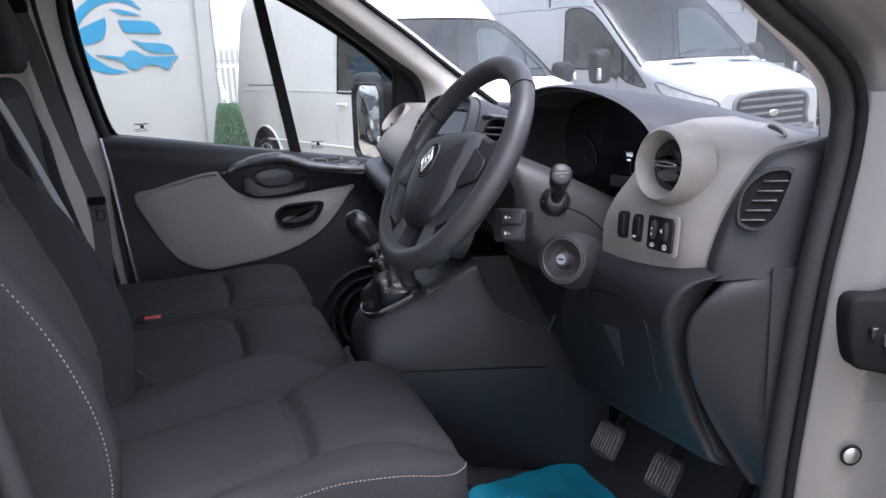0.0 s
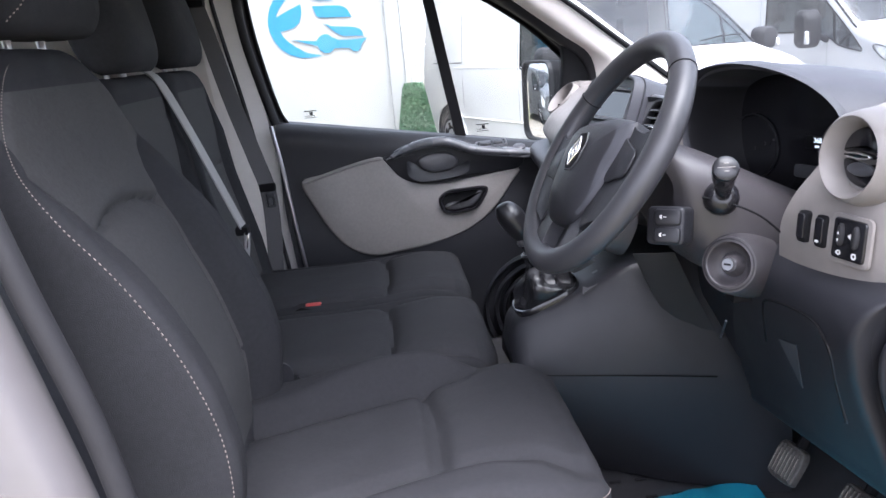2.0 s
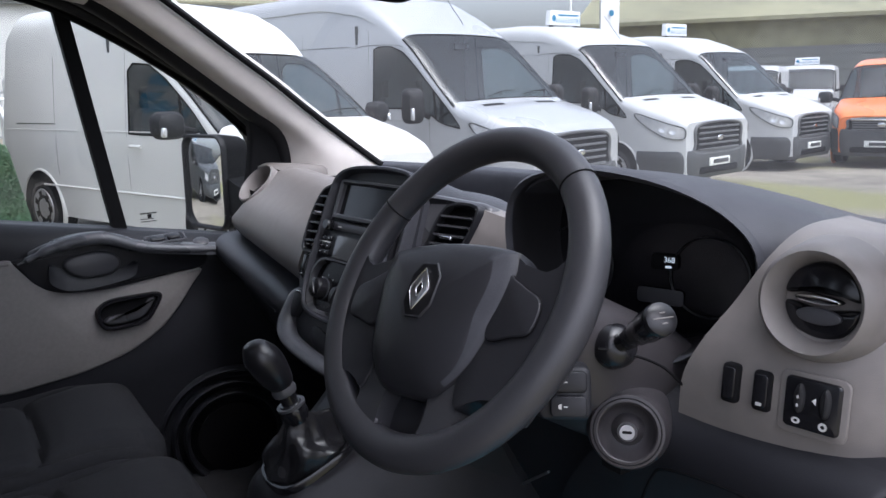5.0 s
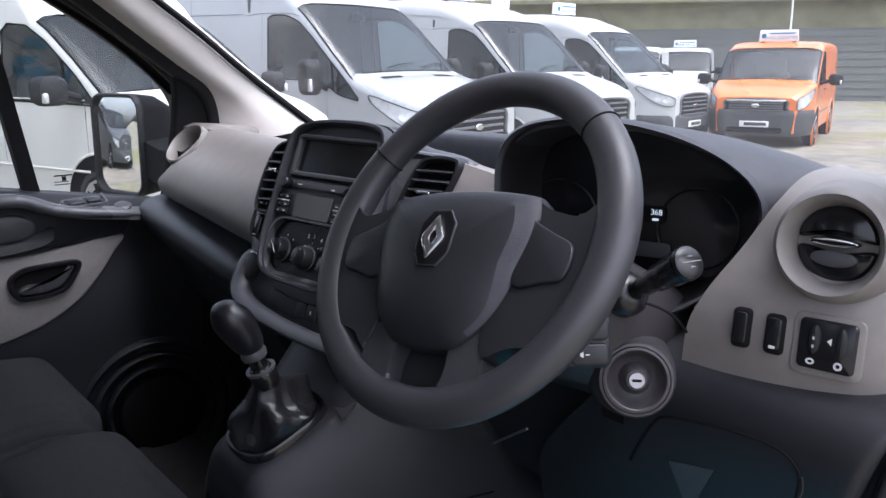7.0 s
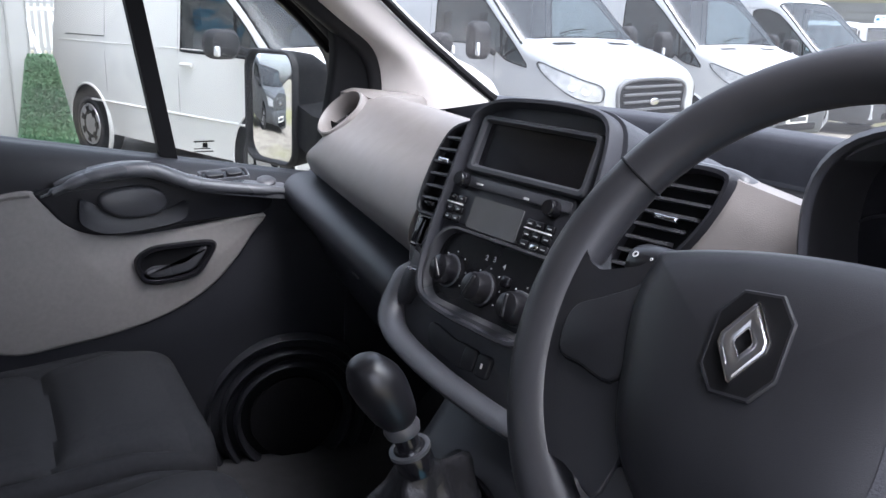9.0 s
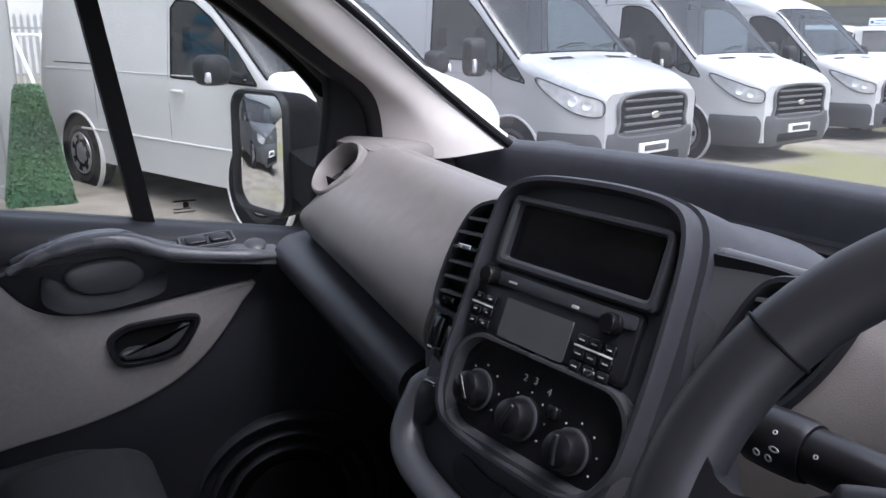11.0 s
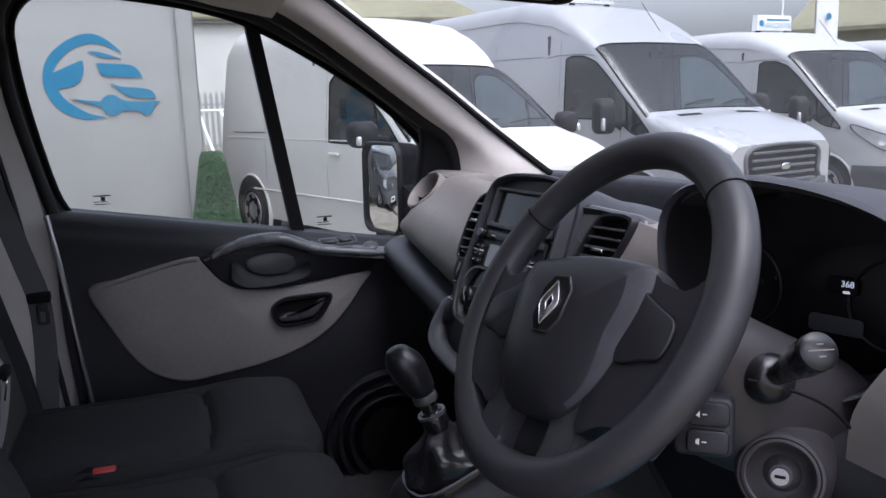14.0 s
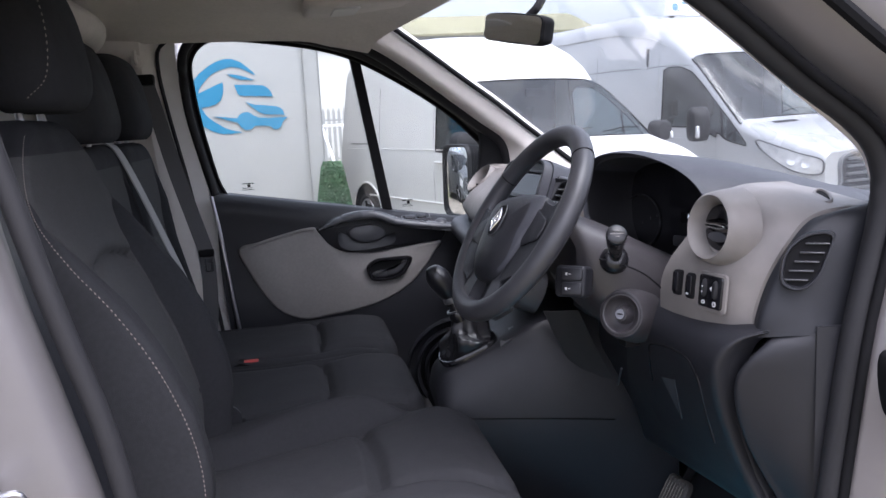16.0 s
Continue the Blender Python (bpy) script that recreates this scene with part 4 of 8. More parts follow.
part("hood_top", loft([[S(-0.085, 0.10, d), S(-0.076, 0.123, d), S(-0.045, 0.140, d), S(0.02, 0.146, d), S(0.085, 0.146, d), S(0.123, 0.139, d), S(0.143, 0.115, d), S(0.149, 0.06, d), S(0.149, -0.05, d), S(0.02, 0.05, d)] for d in (0.010, -0.04, -0.10)] + [[P3(0.74, 1.80, 1.32), P3(0.74, 1.79, 1.35), P3(0.74, 1.75, 1.375), P3(0.745, 1.69, 1.382), P3(0.75, 1.63, 1.38), P3(0.755, 1.59, 1.372), P3(0.76, 1.555, 1.350), P3(0.76, 1.548, 1.30), P3(0.74, 1.545, 1.22), P3(0.75, 1.68, 1.25)]], 28, 14), M_DASHTOP, dash)
part("stack_face", prism(hood_in, FS, 0.014, 0.0, base=0.0), M_DASH, dash)
# blank display in a stepped frame
part("display_frame", hoop(rrect(0.190, 0.069, 0.006, 5, 0.028, 0.083), rrect(0.172, 0.053, 0.004, 5, 0.028, 0.084), FS, 0.012, 0.003, base=0.013), M_DASH, dash, "dark screen frame")
part("display", prism(rrect(0.172, 0.053, 0.004, 5, 0.028, 0.084), FS, 0.003, 0.0, base=0.0125), M_DARKGLASS, dash, "blank black screen")
# radio
radio = part("radio", prism(rrect(0.196, 0.062, 0.006, 5, 0.016, 0.016), FS, 0.008, 0.002, base=0.013), M_LOWER, dash, "dark car radio")
part("radio_strip", prism(rrect(0.190, 0.012, 0.003, 4, 0.016, 0.037), FS, 0.002, 0.0005, base=0.021), M_DASH, radio)
for kx, ky in ((-0.062, 0.036), (0.090, 0.031)):
    fk = (S(kx, ky, 0.021), FS[1], FS[2], FS[3])
    k = part("radio_knob", lathe([(0, 0), (0.0095, 0), (0.0095, 0.010), (0.0075, 0.014), (0, 0.014)], fk, 18), M_GLOSS, radio, "small black radio knob")
part("radio_lcd", prism(rrect(0.084, 0.037, 0.002, 4, 0.007, 0.003), FS, 0.0015, 0.0, base=0.0215), M_LCD, radio, "dark grey radio display")
for bx in (-0.072, -0.056):
    for by in (0.014, 0.001, -0.010):
        part("radio_button", oblock(FS, bx, by, 0.014, 0.009, 0.003, 0.001, 0.021), M_KNOB, radio)
        part("button_print", oblock(FS, bx, by, 0.004, 0.0013, 0.0006, 0.0001, 0.024), M_PRINT, radio)
for bx in (0.064, 0.078, 0.094):
    for by in (0.012, 0.000, -0.011):
        part("radio_button", oblock(FS, bx, by - 0.002, 0.012, 0.009, 0.003, 0.001, 0.021), M_KNOB, radio)
        part("button_print", oblock(FS, bx, by - 0.002, 0.006, 0.0013, 0.0006, 0.0001, 0.024), M_PRINT, radio)
part("radio_bar", oblock(FS, -0.064, 0.0075, 0.030, 0.0018, 0.001, 0.0002, 0.0242), M_WHITE, radio)
part("radio_bar", oblock(FS, 0.079, 0.0045, 0.042, 0.0018, 0.001, 0.0002, 0.0242), M_WHITE, radio)
part("radio_bar", oblock(FS, -0.034, 0.036, 0.011, 0.0022, 0.001, 0.0002, 0.0232), M_PRINT, radio)
part("radio_bar", oblock(FS, 0.046, 0.034, 0.008, 0.0028, 0.001, 0.0002, 0.0232), M_PRINT, radio)
part("usb_port", oblock(FS, 0.082, -0.0135, 0.012, 0.006, 0.001, 0.0002, 0.0245), M_CHROME, radio)
# heater bowl with three knobs
bowl_o = rrect(0.222, 0.104, 0.036, 8, 0.028, -0.069)
bowl_i = rrect(0.200, 0.082, 0.030, 8, 0.028, -0.064)
heater = part("heater_panel", hoop(bowl_o, bowl_i, FS, 0.026, 0.007, base=0.0), M_STACK, dash, "satin heater control surround")
part("heater_face", prism(bowl_i, FS, 0.0055, 0.0, base=0.010), M_KNOB, heater, "dark heater control face")
for kx, ky, ang in ((-0.040, -0.070, 40), (0.022, -0.075, -20), (0.084, -0.080, 10)):
    fk = (S(kx, ky, 0.0155), FS[1], FS[2], FS[3])
    kn = part("heater_knob", lathe([(0, 0), (0.0195, 0), (0.0195, 0.005), (0.0172, 0.007), (0.0166, 0.018), (0.0150, 0.0225), (0.010, 0.0245), (0, 0.025)], fk, 28), M_KNOB, heater, "round black heater knob")
    part("knob_line", lathe([(0.0195, 0.0045), (0.0201, 0.0052), (0.0195, 0.0060), (0.0178, 0.0064)], fk, 28), M_DASH, kn)
    ca, sa = math.cos(radians(ang)), math.sin(radians(ang))
    part("knob_grip", prism([(x * ca - y * sa, x * sa + y * ca) for x, y in rrect(0.005, 0.026, 0.002, 4)], fk, 0.004, 0.002, base=0.0225), M_KNOB, kn)
    for q in range(7):
        a = radians(210 - 40 * q)
        part("dial_mark", oblock((fk[0], fk[1], fk[2], fk[3]), 0.0245 * math.cos(a), 0.0245 * math.sin(a), 0.0018, 0.0018, 0.0008, 0.0002, 0.0), M_PRINT, heater)
for txt, kx, ky in (("2", 0.010, -0.041), ("3", 0.023, -0.040), ("4", 0.041, -0.044)):
    lettering("dial_figure", txt, FS, 0.009, M_PRINT, heater, kx, ky, 0.016)
part("recirculation_button", oblock(FS, 0.053, -0.058, 0.013, 0.013, 0.006, 0.002, 0.0155), M_GLOSS, heater)


def slat_vent(parent_name, outline, inner, slats, label):
    v = part(parent_name, hoop(outline, inner, FS, 0.016, 0.005, base=-0.002), M_LOWER, dash, label)
    part("vent_dark_plate", prism(inner, FS, 0.002, 0.0, base=0.0005), M_BLACK, v)
    for (x0, y0, x1, y1) in slats:
        a, b = S(x0, y0, 0.010), S(x1, y1, 0.010)
        t = FS[2]
        part("slat", loft([[p + t * 0.0012 + FS[3] * 0.005, p - t * 0.0016 + FS[3] * 0.005, p - t * 0.001 - FS[3] * 0.008, p + t * 0.0035 - FS[3] * 0.008] for p in (a, b)]), M_STACK, v)
    return v


lv_o = smooth_poly([(-0.150, -0.012), (-0.152, 0.04), (-0.138, 0.090), (-0.112, 0.108), (-0.096, 0.104), (-0.094, 0.05), (-0.096, -0.012), (-0.122, -0.018)], 48)
lv_i = smooth_poly([(-0.143, -0.006), (-0.144, 0.04), (-0.132, 0.084), (-0.112, 0.099), (-0.101, 0.096), (-0.100, 0.05), (-0.102, -0.006), (-0.122, -0.011)], 48)
lv = slat_vent("passenger_vent", lv_o, lv_i, [(-0.142 + 0.010 * (k > 4), 0.004 + 0.016 * k, -0.101, 0.006 + 0.016 * k) for k in range(6)], "slatted centre air vent")
part("vent_tab", oblock(FS, -0.122, 0.054, 0.020, 0.006, 0.006, 0.002, 0.013), M_CHROME, lv, "chrome tab")
part("vent_wheel", oblock(FS, -0.128, -0.002, 0.020, 0.009, 0.008, 0.003, 0.006), M_GLOSS, lv)
rv_o = smooth_poly(wide([(0.150, -0.005), (0.160, 0.05), (0.178, 0.095), (0.205, 0.107), (0.243, 0.107), (0.255, 0.095), (0.243, 0.05), (0.215, 0.005), (0.180, -0.015)]), 48)
rv_i = smooth_poly(wide([(0.158, 0.0), (0.168, 0.05), (0.184, 0.089), (0.206, 0.099), (0.238, 0.099), (0.246, 0.090), (0.235, 0.05), (0.208, 0.009), (0.180, -0.008)]), 48)
rv = slat_vent("driver_vent", rv_o, rv_i, [(0.1745 + 0.0035 * k, -0.001 + 0.0140 * k, min(0.207 + 0.0105 * k, 0.258), 0.001 + 0.0140 * k) for k in range(7)], "slatted centre air vent")
part("vent_tab", oblock(FS, 0.220, 0.052, 0.026, 0.005, 0.006, 0.002, 0.013), M_CHROME, rv, "chrome tab")
for bx, by in ((-0.139, -0.040), (-0.115, -0.046)):
    part("rocker_switch", oblock(FS, bx, by, 0.016, 0.040, 0.007, 0.003, 0.0), M_GLOSS, dash, "black rocker switch")
    part("switch_mark", oblock(FS, bx, by - 0.016, 0.008, 0.002, 0.0006, 0.0001, 0.007), M_PRINT, dash)
# pale strip between the driver's vent and the instrument hood
part("grey_strip", sheet([[S(0.267, 0.102, 0.005), S(0.277, 0.100, 0.0), P3(0.636, 1.36, 1.372)], [S(0.262, 0.06, 0.006), S(0.275, 0.06, 0.002), P3(0.610, 1.37, 1.33)], [S(0.228, 0.0, 0.004), S(0.25, 0.0, 0.0), P3(0.590, 1.38, 1.27)], [S(0.165, -0.06, 0.0), S(0.20, -0.06, -0.01), P3(0.58, 1.40, 1.22)]], 16, 12, (0.03, 0, -0.004)), M_GREY, dash, "pale grey panel beside the vent")
part("strip_top", sheet([[S(0.13, 0.108, 0.004), S(0.2, 0.108, 0.002), S(0.270, 0.098, -0.002)], [S(0.13, 0.113, -0.02), S(0.2, 0.112, -0.02), S(0.272, 0.098, -0.022)], [P3(0.68, 1.56, 1.345), P3(0.685, 1.48, 1.345), P3(0.685, 1.37, 1.345)], [P3(0.74, 1.56, 1.31), P3(0.74, 1.48, 1.31), P3(0.74, 1.36, 1.31)]], 12, 12, (0.0, 0, -0.02)), M_LOWER, dash)
# lower lip, tray and buttons
lip = [S(-0.112, -0.050, -0.07), S(-0.122, -0.070, -0.022), S(-0.130, -0.088, 0.000), S(-0.131, -0.10, 0.008), S(-0.120, -0.140, 0.019), S(-0.082, -0.165, 0.028), S(0.005, -0.180, 0.034), S(0.10, -0.188, 0.034), S(0.17, -0.190, 0.03)]
part("console_lip", tube(lip, [0.003, 0.010, 0.014, 0.016] + [0.017] * 18, 14, n=44, flat=0.6), M_DASH, dash, "rounded satin console lip")
part("console_tray", prism(smooth_poly([(-0.128, -0.06), (-0.128, -0.12), (-0.105, -0.155), (-0.03, -0.176), (0.10, -0.185), (0.17, -0.185), (0.17, -0.10), (0.0, -0.09), (-0.12, -0.06)], 50), FS, 0.05, 0.004, base=-0.04), M_DASH, dash)
part("tray_recess", prism(smooth_poly([(-0.045, -0.134), (0.0, -0.140), (0.03, -0.142), (0.035, -0.166), (0.0, -0.166), (-0.04, -0.158)], 30), FS, 0.004, 0.001, base=0.010), M_LOWER, dash)
for bx in (0.034, 0.058):
    part("console_button", oblock(FS, bx, -0.153, 0.022, 0.026, 0.006, 0.002, 0.010), M_LOWER, dash, "square console button")
part("button_mark", oblock(FS, 0.058, -0.153, 0.003, 0.006, 0.0006, 0.0001, 0.016), M_WHITE, dash)
part("ashtray_catch", prism(smooth_poly([(-0.118, -0.085), (-0.100, -0.082), (-0.090, -0.098), (-0.098, -0.126), (-0.112, -0.130), (-0.120, -0.110)], 26), FS, 0.012, 0.004, base=0.010), M_LOWER, dash)
part("catch_mark", oblock(FS, -0.104, -0.086, 0.016, 0.004, 0.002, 0.001, 0.022), M_CHROME, dash)

# ---- instrument binnacle
rim = [(0.575, 1.315, 1.300), (0.568, 1.330, 1.36), (0.566, 1.325, 1.415), (0.574, 1.300, 1.447), (0.590, 1.255, 1.460), (0.610, 1.205, 1.461), (0.632, 1.135, 1.449), (0.652, 1.075, 1.423), (0.662, 1.040, 1.385), (0.658, 1.045, 1.335), (0.642, 1.080, 1.283), (0.622, 1.130, 1.250), (0.600, 1.200, 1.235), (0.585, 1.270, 1.255)]
R0 = [Vector(p) for p in rim]
mid = Vector((0.62, 1.19, 1.35))
nb = Vector((-0.943, -0.328, 0.053))


def offs(scale, push):
    return [mid + (p - mid) * scale - nb * push for p in R0]


well = offs(0.94, 0.13)
bm = bmesh.new()
rings = [crom(q, 56, True) for q in (offs(1.07, 0.03), offs(1.065, 0.004), offs(1.035, -0.006), offs(1.015, -0.002), offs(1.008, 0.006))]
skin(bm, rings, caps=False)
part("binnacle", bm, M_DASHTOP, dash, "dark hooded instrument binnacle")
bm = bmesh.new()
skin(bm, [crom(q, 56, True) for q in (offs(1.010, 0.004), offs(1.0, 0.012), offs(0.985, 0.04), well)], caps=False)
part("binnacle_well", bm, M_WELL, dash, "black inside of the instrument hood")
bm = bmesh.new()
def on_face(p, push):
    return p - nb * ((p - mid).dot(nb) / nb.dot(nb) + push)


v = [bm.verts.new(on_face(p, 0.105)) for p in crom(offs(0.965, 0.10), 56, True)]
v2 = [bm.verts.new(on_face(p, 0.118)) for p in crom(offs(0.965, 0.10), 56, True)]
bm.faces.new(v)
bm.faces.new(v2[::-1])
for i in range(56):
    bm.faces.new((v[i], v[(i + 1) % 56], v2[(i + 1) % 56], v2[i]))
part("instrument_face", bm, M_DARKGLASS, dash, "dark unlit instrument face")
FI = frame_of(mid - nb * 0.103, nb)
for gx, gy, gr in ((-0.112, -0.020, 0.052), (0.070, -0.018, 0.050)):
    part("gauge_ring", tube([FI[0] + FI[1] * (gx + gr * math.cos(a)) + FI[2] * (gy + gr * math.sin(a)) + FI[3] * 0.001 for a in (2 * math.pi * k / 44 for k in range(44))], 0.0015, 6, True), M_WELL, dash, "faint gauge ring")
for txt, tx, ty in (("2", -0.104, -0.022), ("3", -0.083, -0.013), ("4", -0.066, -0.006)):
    lettering("gauge_figure", txt, FI, 0.008, M_SHROUD, dash, tx, ty, 0.004)
part("message_display", oblock(FI, 0.008, -0.049, 0.062, 0.020, 0.002, 0.0005, 0.001), M_STACK, dash, "blank message display")
part("odometer", oblock(FI, 0.012, -0.004, 0.036, 0.020, 0.002, 0.0005, 0.001), M_BLACK, dash)
lettering("odometer_figures", "368", FI, 0.010, M_AMBER, dash, 0.019, -0.001, 0.004)
part("odometer_unit", oblock(FI, 0.018, -0.010, 0.008, 0.003, 0.0006, 0.0001, 0.0032), M_AMBER, dash)
# hood surface running forward to the windscreen
fwd = [(0.86, 1.50, 1.28), (0.92, 1.48, 1.345), (0.96, 1.45, 1.366), (1.0, 1.40, 1.374), (1.02, 1.32, 1.378), (1.02, 1.22, 1.378), (1.0, 1.10, 1.374), (0.96, 1.00, 1.362), (0.92, 0.93, 1.345), (0.86, 0.90, 1.30)]
idx = [0, 1, 2, 3, 4, 5, 6, 7, 8, 9]
o7 = offs(1.065, 0.004)
rows = [[o7[i] for i in idx], [(o7[i] * 0.62 + Vector(fwd[i]) * 0.38) + Vector((0, 0, 0.012)) for i in idx], [(o7[i] * 0.25 + Vector(fwd[i]) * 0.75) + Vector((0, 0, 0.008)) for i in idx], [Vector(p) for p in fwd]]
part("binnacle_hood", sheet(rows, 22, 44, (0.01, 0, -0.012)), M_DASHTOP, dash, "dark grained hood over the instruments")

# ---- driver's outer grey panel with vent and switches
N2 = facing(10, 6)
FP = frame_of((0.613, 0.960, 1.260), N2)


def Q(r, u, d=0.0):
    return FP[0] + FP[1] * r + FP[2] * u + FP[3] * d


rows = [[Q(-0.118, -0.050, -0.012), Q(-0.112, 0.0, -0.004), Q(-0.095, 0.04, -0.006), Q(-0.07, 0.085, -0.02), Q(-0.045, 0.135, -0.035), Q(-0.030, 0.165, -0.075), Q(-0.02, 0.175, -0.16)],
        [Q(-0.06, -0.052, -0.004), Q(-0.058, -0.01, 0.004), Q(-0.05, 0.04, 0.002), Q(-0.035, 0.085, -0.012), Q(-0.015, 0.135, -0.028), Q(-0.005, 0.165, -0.075), Q(0.0, 0.170, -0.17)],
        [Q(0.01, -0.050, 0.0), Q(0.01, -0.01, 0.008), Q(0.012, 0.04, 0.006), Q(0.02, 0.09, -0.010), Q(0.03, 0.138, -0.028), Q(0.04, 0.163, -0.075), Q(0.04, 0.165, -0.18)],
        [Q(0.060, -0.047, -0.006), Q(0.065, -0.01, 0.0), Q(0.072, 0.04, -0.004), Q(0.08, 0.09, -0.020), Q(0.085, 0.135, -0.045), Q(0.085, 0.156, -0.095), Q(0.08, 0.155, -0.20)],
        [Q(0.088, -0.045, -0.020), Q(0.094, -0.01, -0.016), Q(0.104, 0.04, -0.022), Q(0.116, 0.09, -0.040), Q(0.124, 0.130, -0.07), Q(0.128, 0.146, -0.13), Q(0.12, 0.145, -0.23)]]
part("driver_panel", sheet(rows, 26, 36, (0.02, 0.0, -0.008)), M_GREY, dash, "pale grey panel with vent and switches")
round_vent(Q(0.024, 0.103, 0.004), facing(8, 8), 0.053, "round_vent", "round air vent with pale grey rim")
for bx, w in ((-0.051, 0.018), (-0.018, 0.019)):
    sw = part("switch_blank", oblock(FP, bx, 0.008, w, 0.040, 0.010, 0.002, 0.002), M_BLACK, dash, "black dashboard switch")
    part("switch_cap", oblock(FP, bx, 0.009, w - 0.005, 0.032, 0.003, 0.001, 0.012), M_GLOSS, sw)
part("switch_mark", oblock(FP, -0.018, -0.004, 0.006, 0.003, 0.0006, 0.0001, 0.0152), M_PRINT, dash)
part("control_recess", prism(rrect(0.064, 0.060, 0.008, 5, 0.031, 0.006), FP, 0.004, 0.001, 0.006), M_GREY, dash)
ctl = part("light_control", prism(rrect(0.052, 0.049, 0.005, 5, 0.031, 0.007), FP, 0.007, 0.002, 0.006), M_GLOSS, dash, "black headlamp level control")
for bx in (0.020, 0.044):
    part("thumb_wheel", prism(oval(0.010, 0.028, 20, bx, 0.012), FP, 0.006, 0.003, 0.012), M_RUBBER, ctl, "ribbed thumb wheel")
for bx, by in ((0.020, 0.014), (0.020, 0.006)):
    part("wheel_figure", oblock(FP, bx, by, 0.002, 0.003, 0.0006, 0.0001, 0.0182), M_PRINT, ctl)
part("lamp_symbol", hoop(oval(0.008, 0.006, 14, 0.018, -0.010), oval(0.004, 0.003, 14, 0.018, -0.010), FP, 0.0006, 0.0, 0.0131), M_PRINT, ctl)
part("dimmer_symbol", hoop(oval(0.008, 0.008, 14, 0.043, -0.010), oval(0.004, 0.004, 14, 0.043, -0.010), FP, 0.0006, 0.0, 0.0131), M_PRINT, ctl)
part("pointer", prism([(0.031, 0.012), (0.035, 0.0155), (0.035, 0.0085)], FP, 0.0006, 0.0, 0.0131), M_WHITE, ctl)
# defroster slot on top
FDF = frame_of((0.775, 0.905, 1.4015), (-0.15, -0.12, 1), up=(0.9, -0.4, 0))
df = part("defroster", hoop(oval(0.075, 0.024, 28), oval(0.064, 0.014, 28), FDF, 0.0035, 0.0015), M_GREY, dash, "oval defroster vent")
part("vent_dark_plate", prism(oval(0.064, 0.014, 28), FDF, 0.0008, 0.0), M_BLACK, df)

# dark end piece with the side window vent
rows = [[Q(0.088, -0.048, -0.022), Q(0.095, -0.01, -0.020), Q(0.106, 0.04, -0.026), Q(0.118, 0.09, -0.045), Q(0.127, 0.128, -0.075), Q(0.131, 0.140, -0.14)],
        [P3(0.640, 0.846, 1.216), P3(0.648, 0.843, 1.252), P3(0.672, 0.842, 1.30), P3(0.70, 0.838, 1.35), P3(0.745, 0.835, 1.385), P3(0.80, 0.835, 1.397)],
        [P3(0.698, 0.812, 1.222), P3(0.703, 0.816, 1.25), P3(0.722, 0.816, 1.30), P3(0.752, 0.815, 1.35), P3(0.79, 0.815, 1.38), P3(0.83, 0.815, 1.388)],
        [P3(0.78, 0.805, 1.215), P3(0.785, 0.804, 1.25), P3(0.80, 0.803, 1.30), P3(0.82, 0.803, 1.35), P3(0.85, 0.803, 1.37), P3(0.87, 0.803, 1.375)]]
part("end_piece", sheet(rows, 20, 26, (0.03, 0.02, 0)), M_LINING, dash, "dark dashboard end piece")
FV = frame_of((0.696, 0.826, 1.324), (-0.50, -0.86, 0.12))
sv_i = smooth_poly([(0.028, 0.034), (0.004, 0.035), (-0.017, 0.021), (-0.027, 0.002), (-0.028, -0.026), (-0.008, -0.034), (0.010, -0.020), (0.021, 0.006)], 44)
sv_o = [(p[0] * 1.20, p[1] * 1.17) for p in sv_i]
sv = part("side_vent", hoop(sv_o, sv_i, FV, 0.018, 0.005, base=0.0), M_LINING, dash, "side window vent with slats")
# Black plate paints in the shade that a deep vent would hold.
part("vent_dark_plate", prism(sv_i, FV, 0.002, 0.0, 0.0095), M_BLACK, sv)
for k in range(5):
    u = -0.025 + 0.0125 * k
    part("slat", oblock(FV, 0.55 * u - 0.001, u, 0.031, 0.0026, 0.005, 0.001, 0.0115), M_STACK, sv)

# ---- lower dashboard round the driver's knees
def knee_x(z):
    """Front of the knee panel at a height."""
    return line_of([(0.84, 0.702), (0.925, 0.672), (1.0, 0.643), (1.082, 0.609), (1.15, 0.583), (1.185, 0.579), (1.23, 0.60)], z)


rows = []
for (xr, yr, zr), (xl, yl, zl) in (((0.668, 0.850, 1.224), (0.668, 1.20, 1.226)), ((0.630, 0.844, 1.224), (0.625, 1.19, 1.226)), ((0.600, 0.856, 1.212), (0.595, 1.18, 1.212)), ((0.584, 0.868, 1.188), (0.580, 1.175, 1.186)), ((0.584, 0.882, 1.150), (0.583, 1.18, 1.150)), ((0.608, 0.902, 1.082), (0.611, 1.25, 1.078)), ((0.643, 0.912, 1.0), (0.648, 1.325, 0.990)), ((0.664, 0.904, 0.950), (0.685, 1.35, 0.892)), ((0.680, 0.893, 0.918), (0.706, 1.367, 0.850)), ((0.74, 0.888, 0.905), (0.77, 1.36, 0.845))):
    r, l = P3(xr, yr, zr), P3(xl, yl, zl)
    rows.append([r + P3(0.045, -0.001, 0), r + P3(0.014, -0.006, 0), r + P3(0.003, -0.001, 0), r.lerp(l, 0.05), r.lerp(l, 0.2), r.lerp(l, 0.5), r.lerp(l, 0.8), l])
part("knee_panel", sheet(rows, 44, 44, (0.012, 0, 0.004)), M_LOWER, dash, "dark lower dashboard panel")
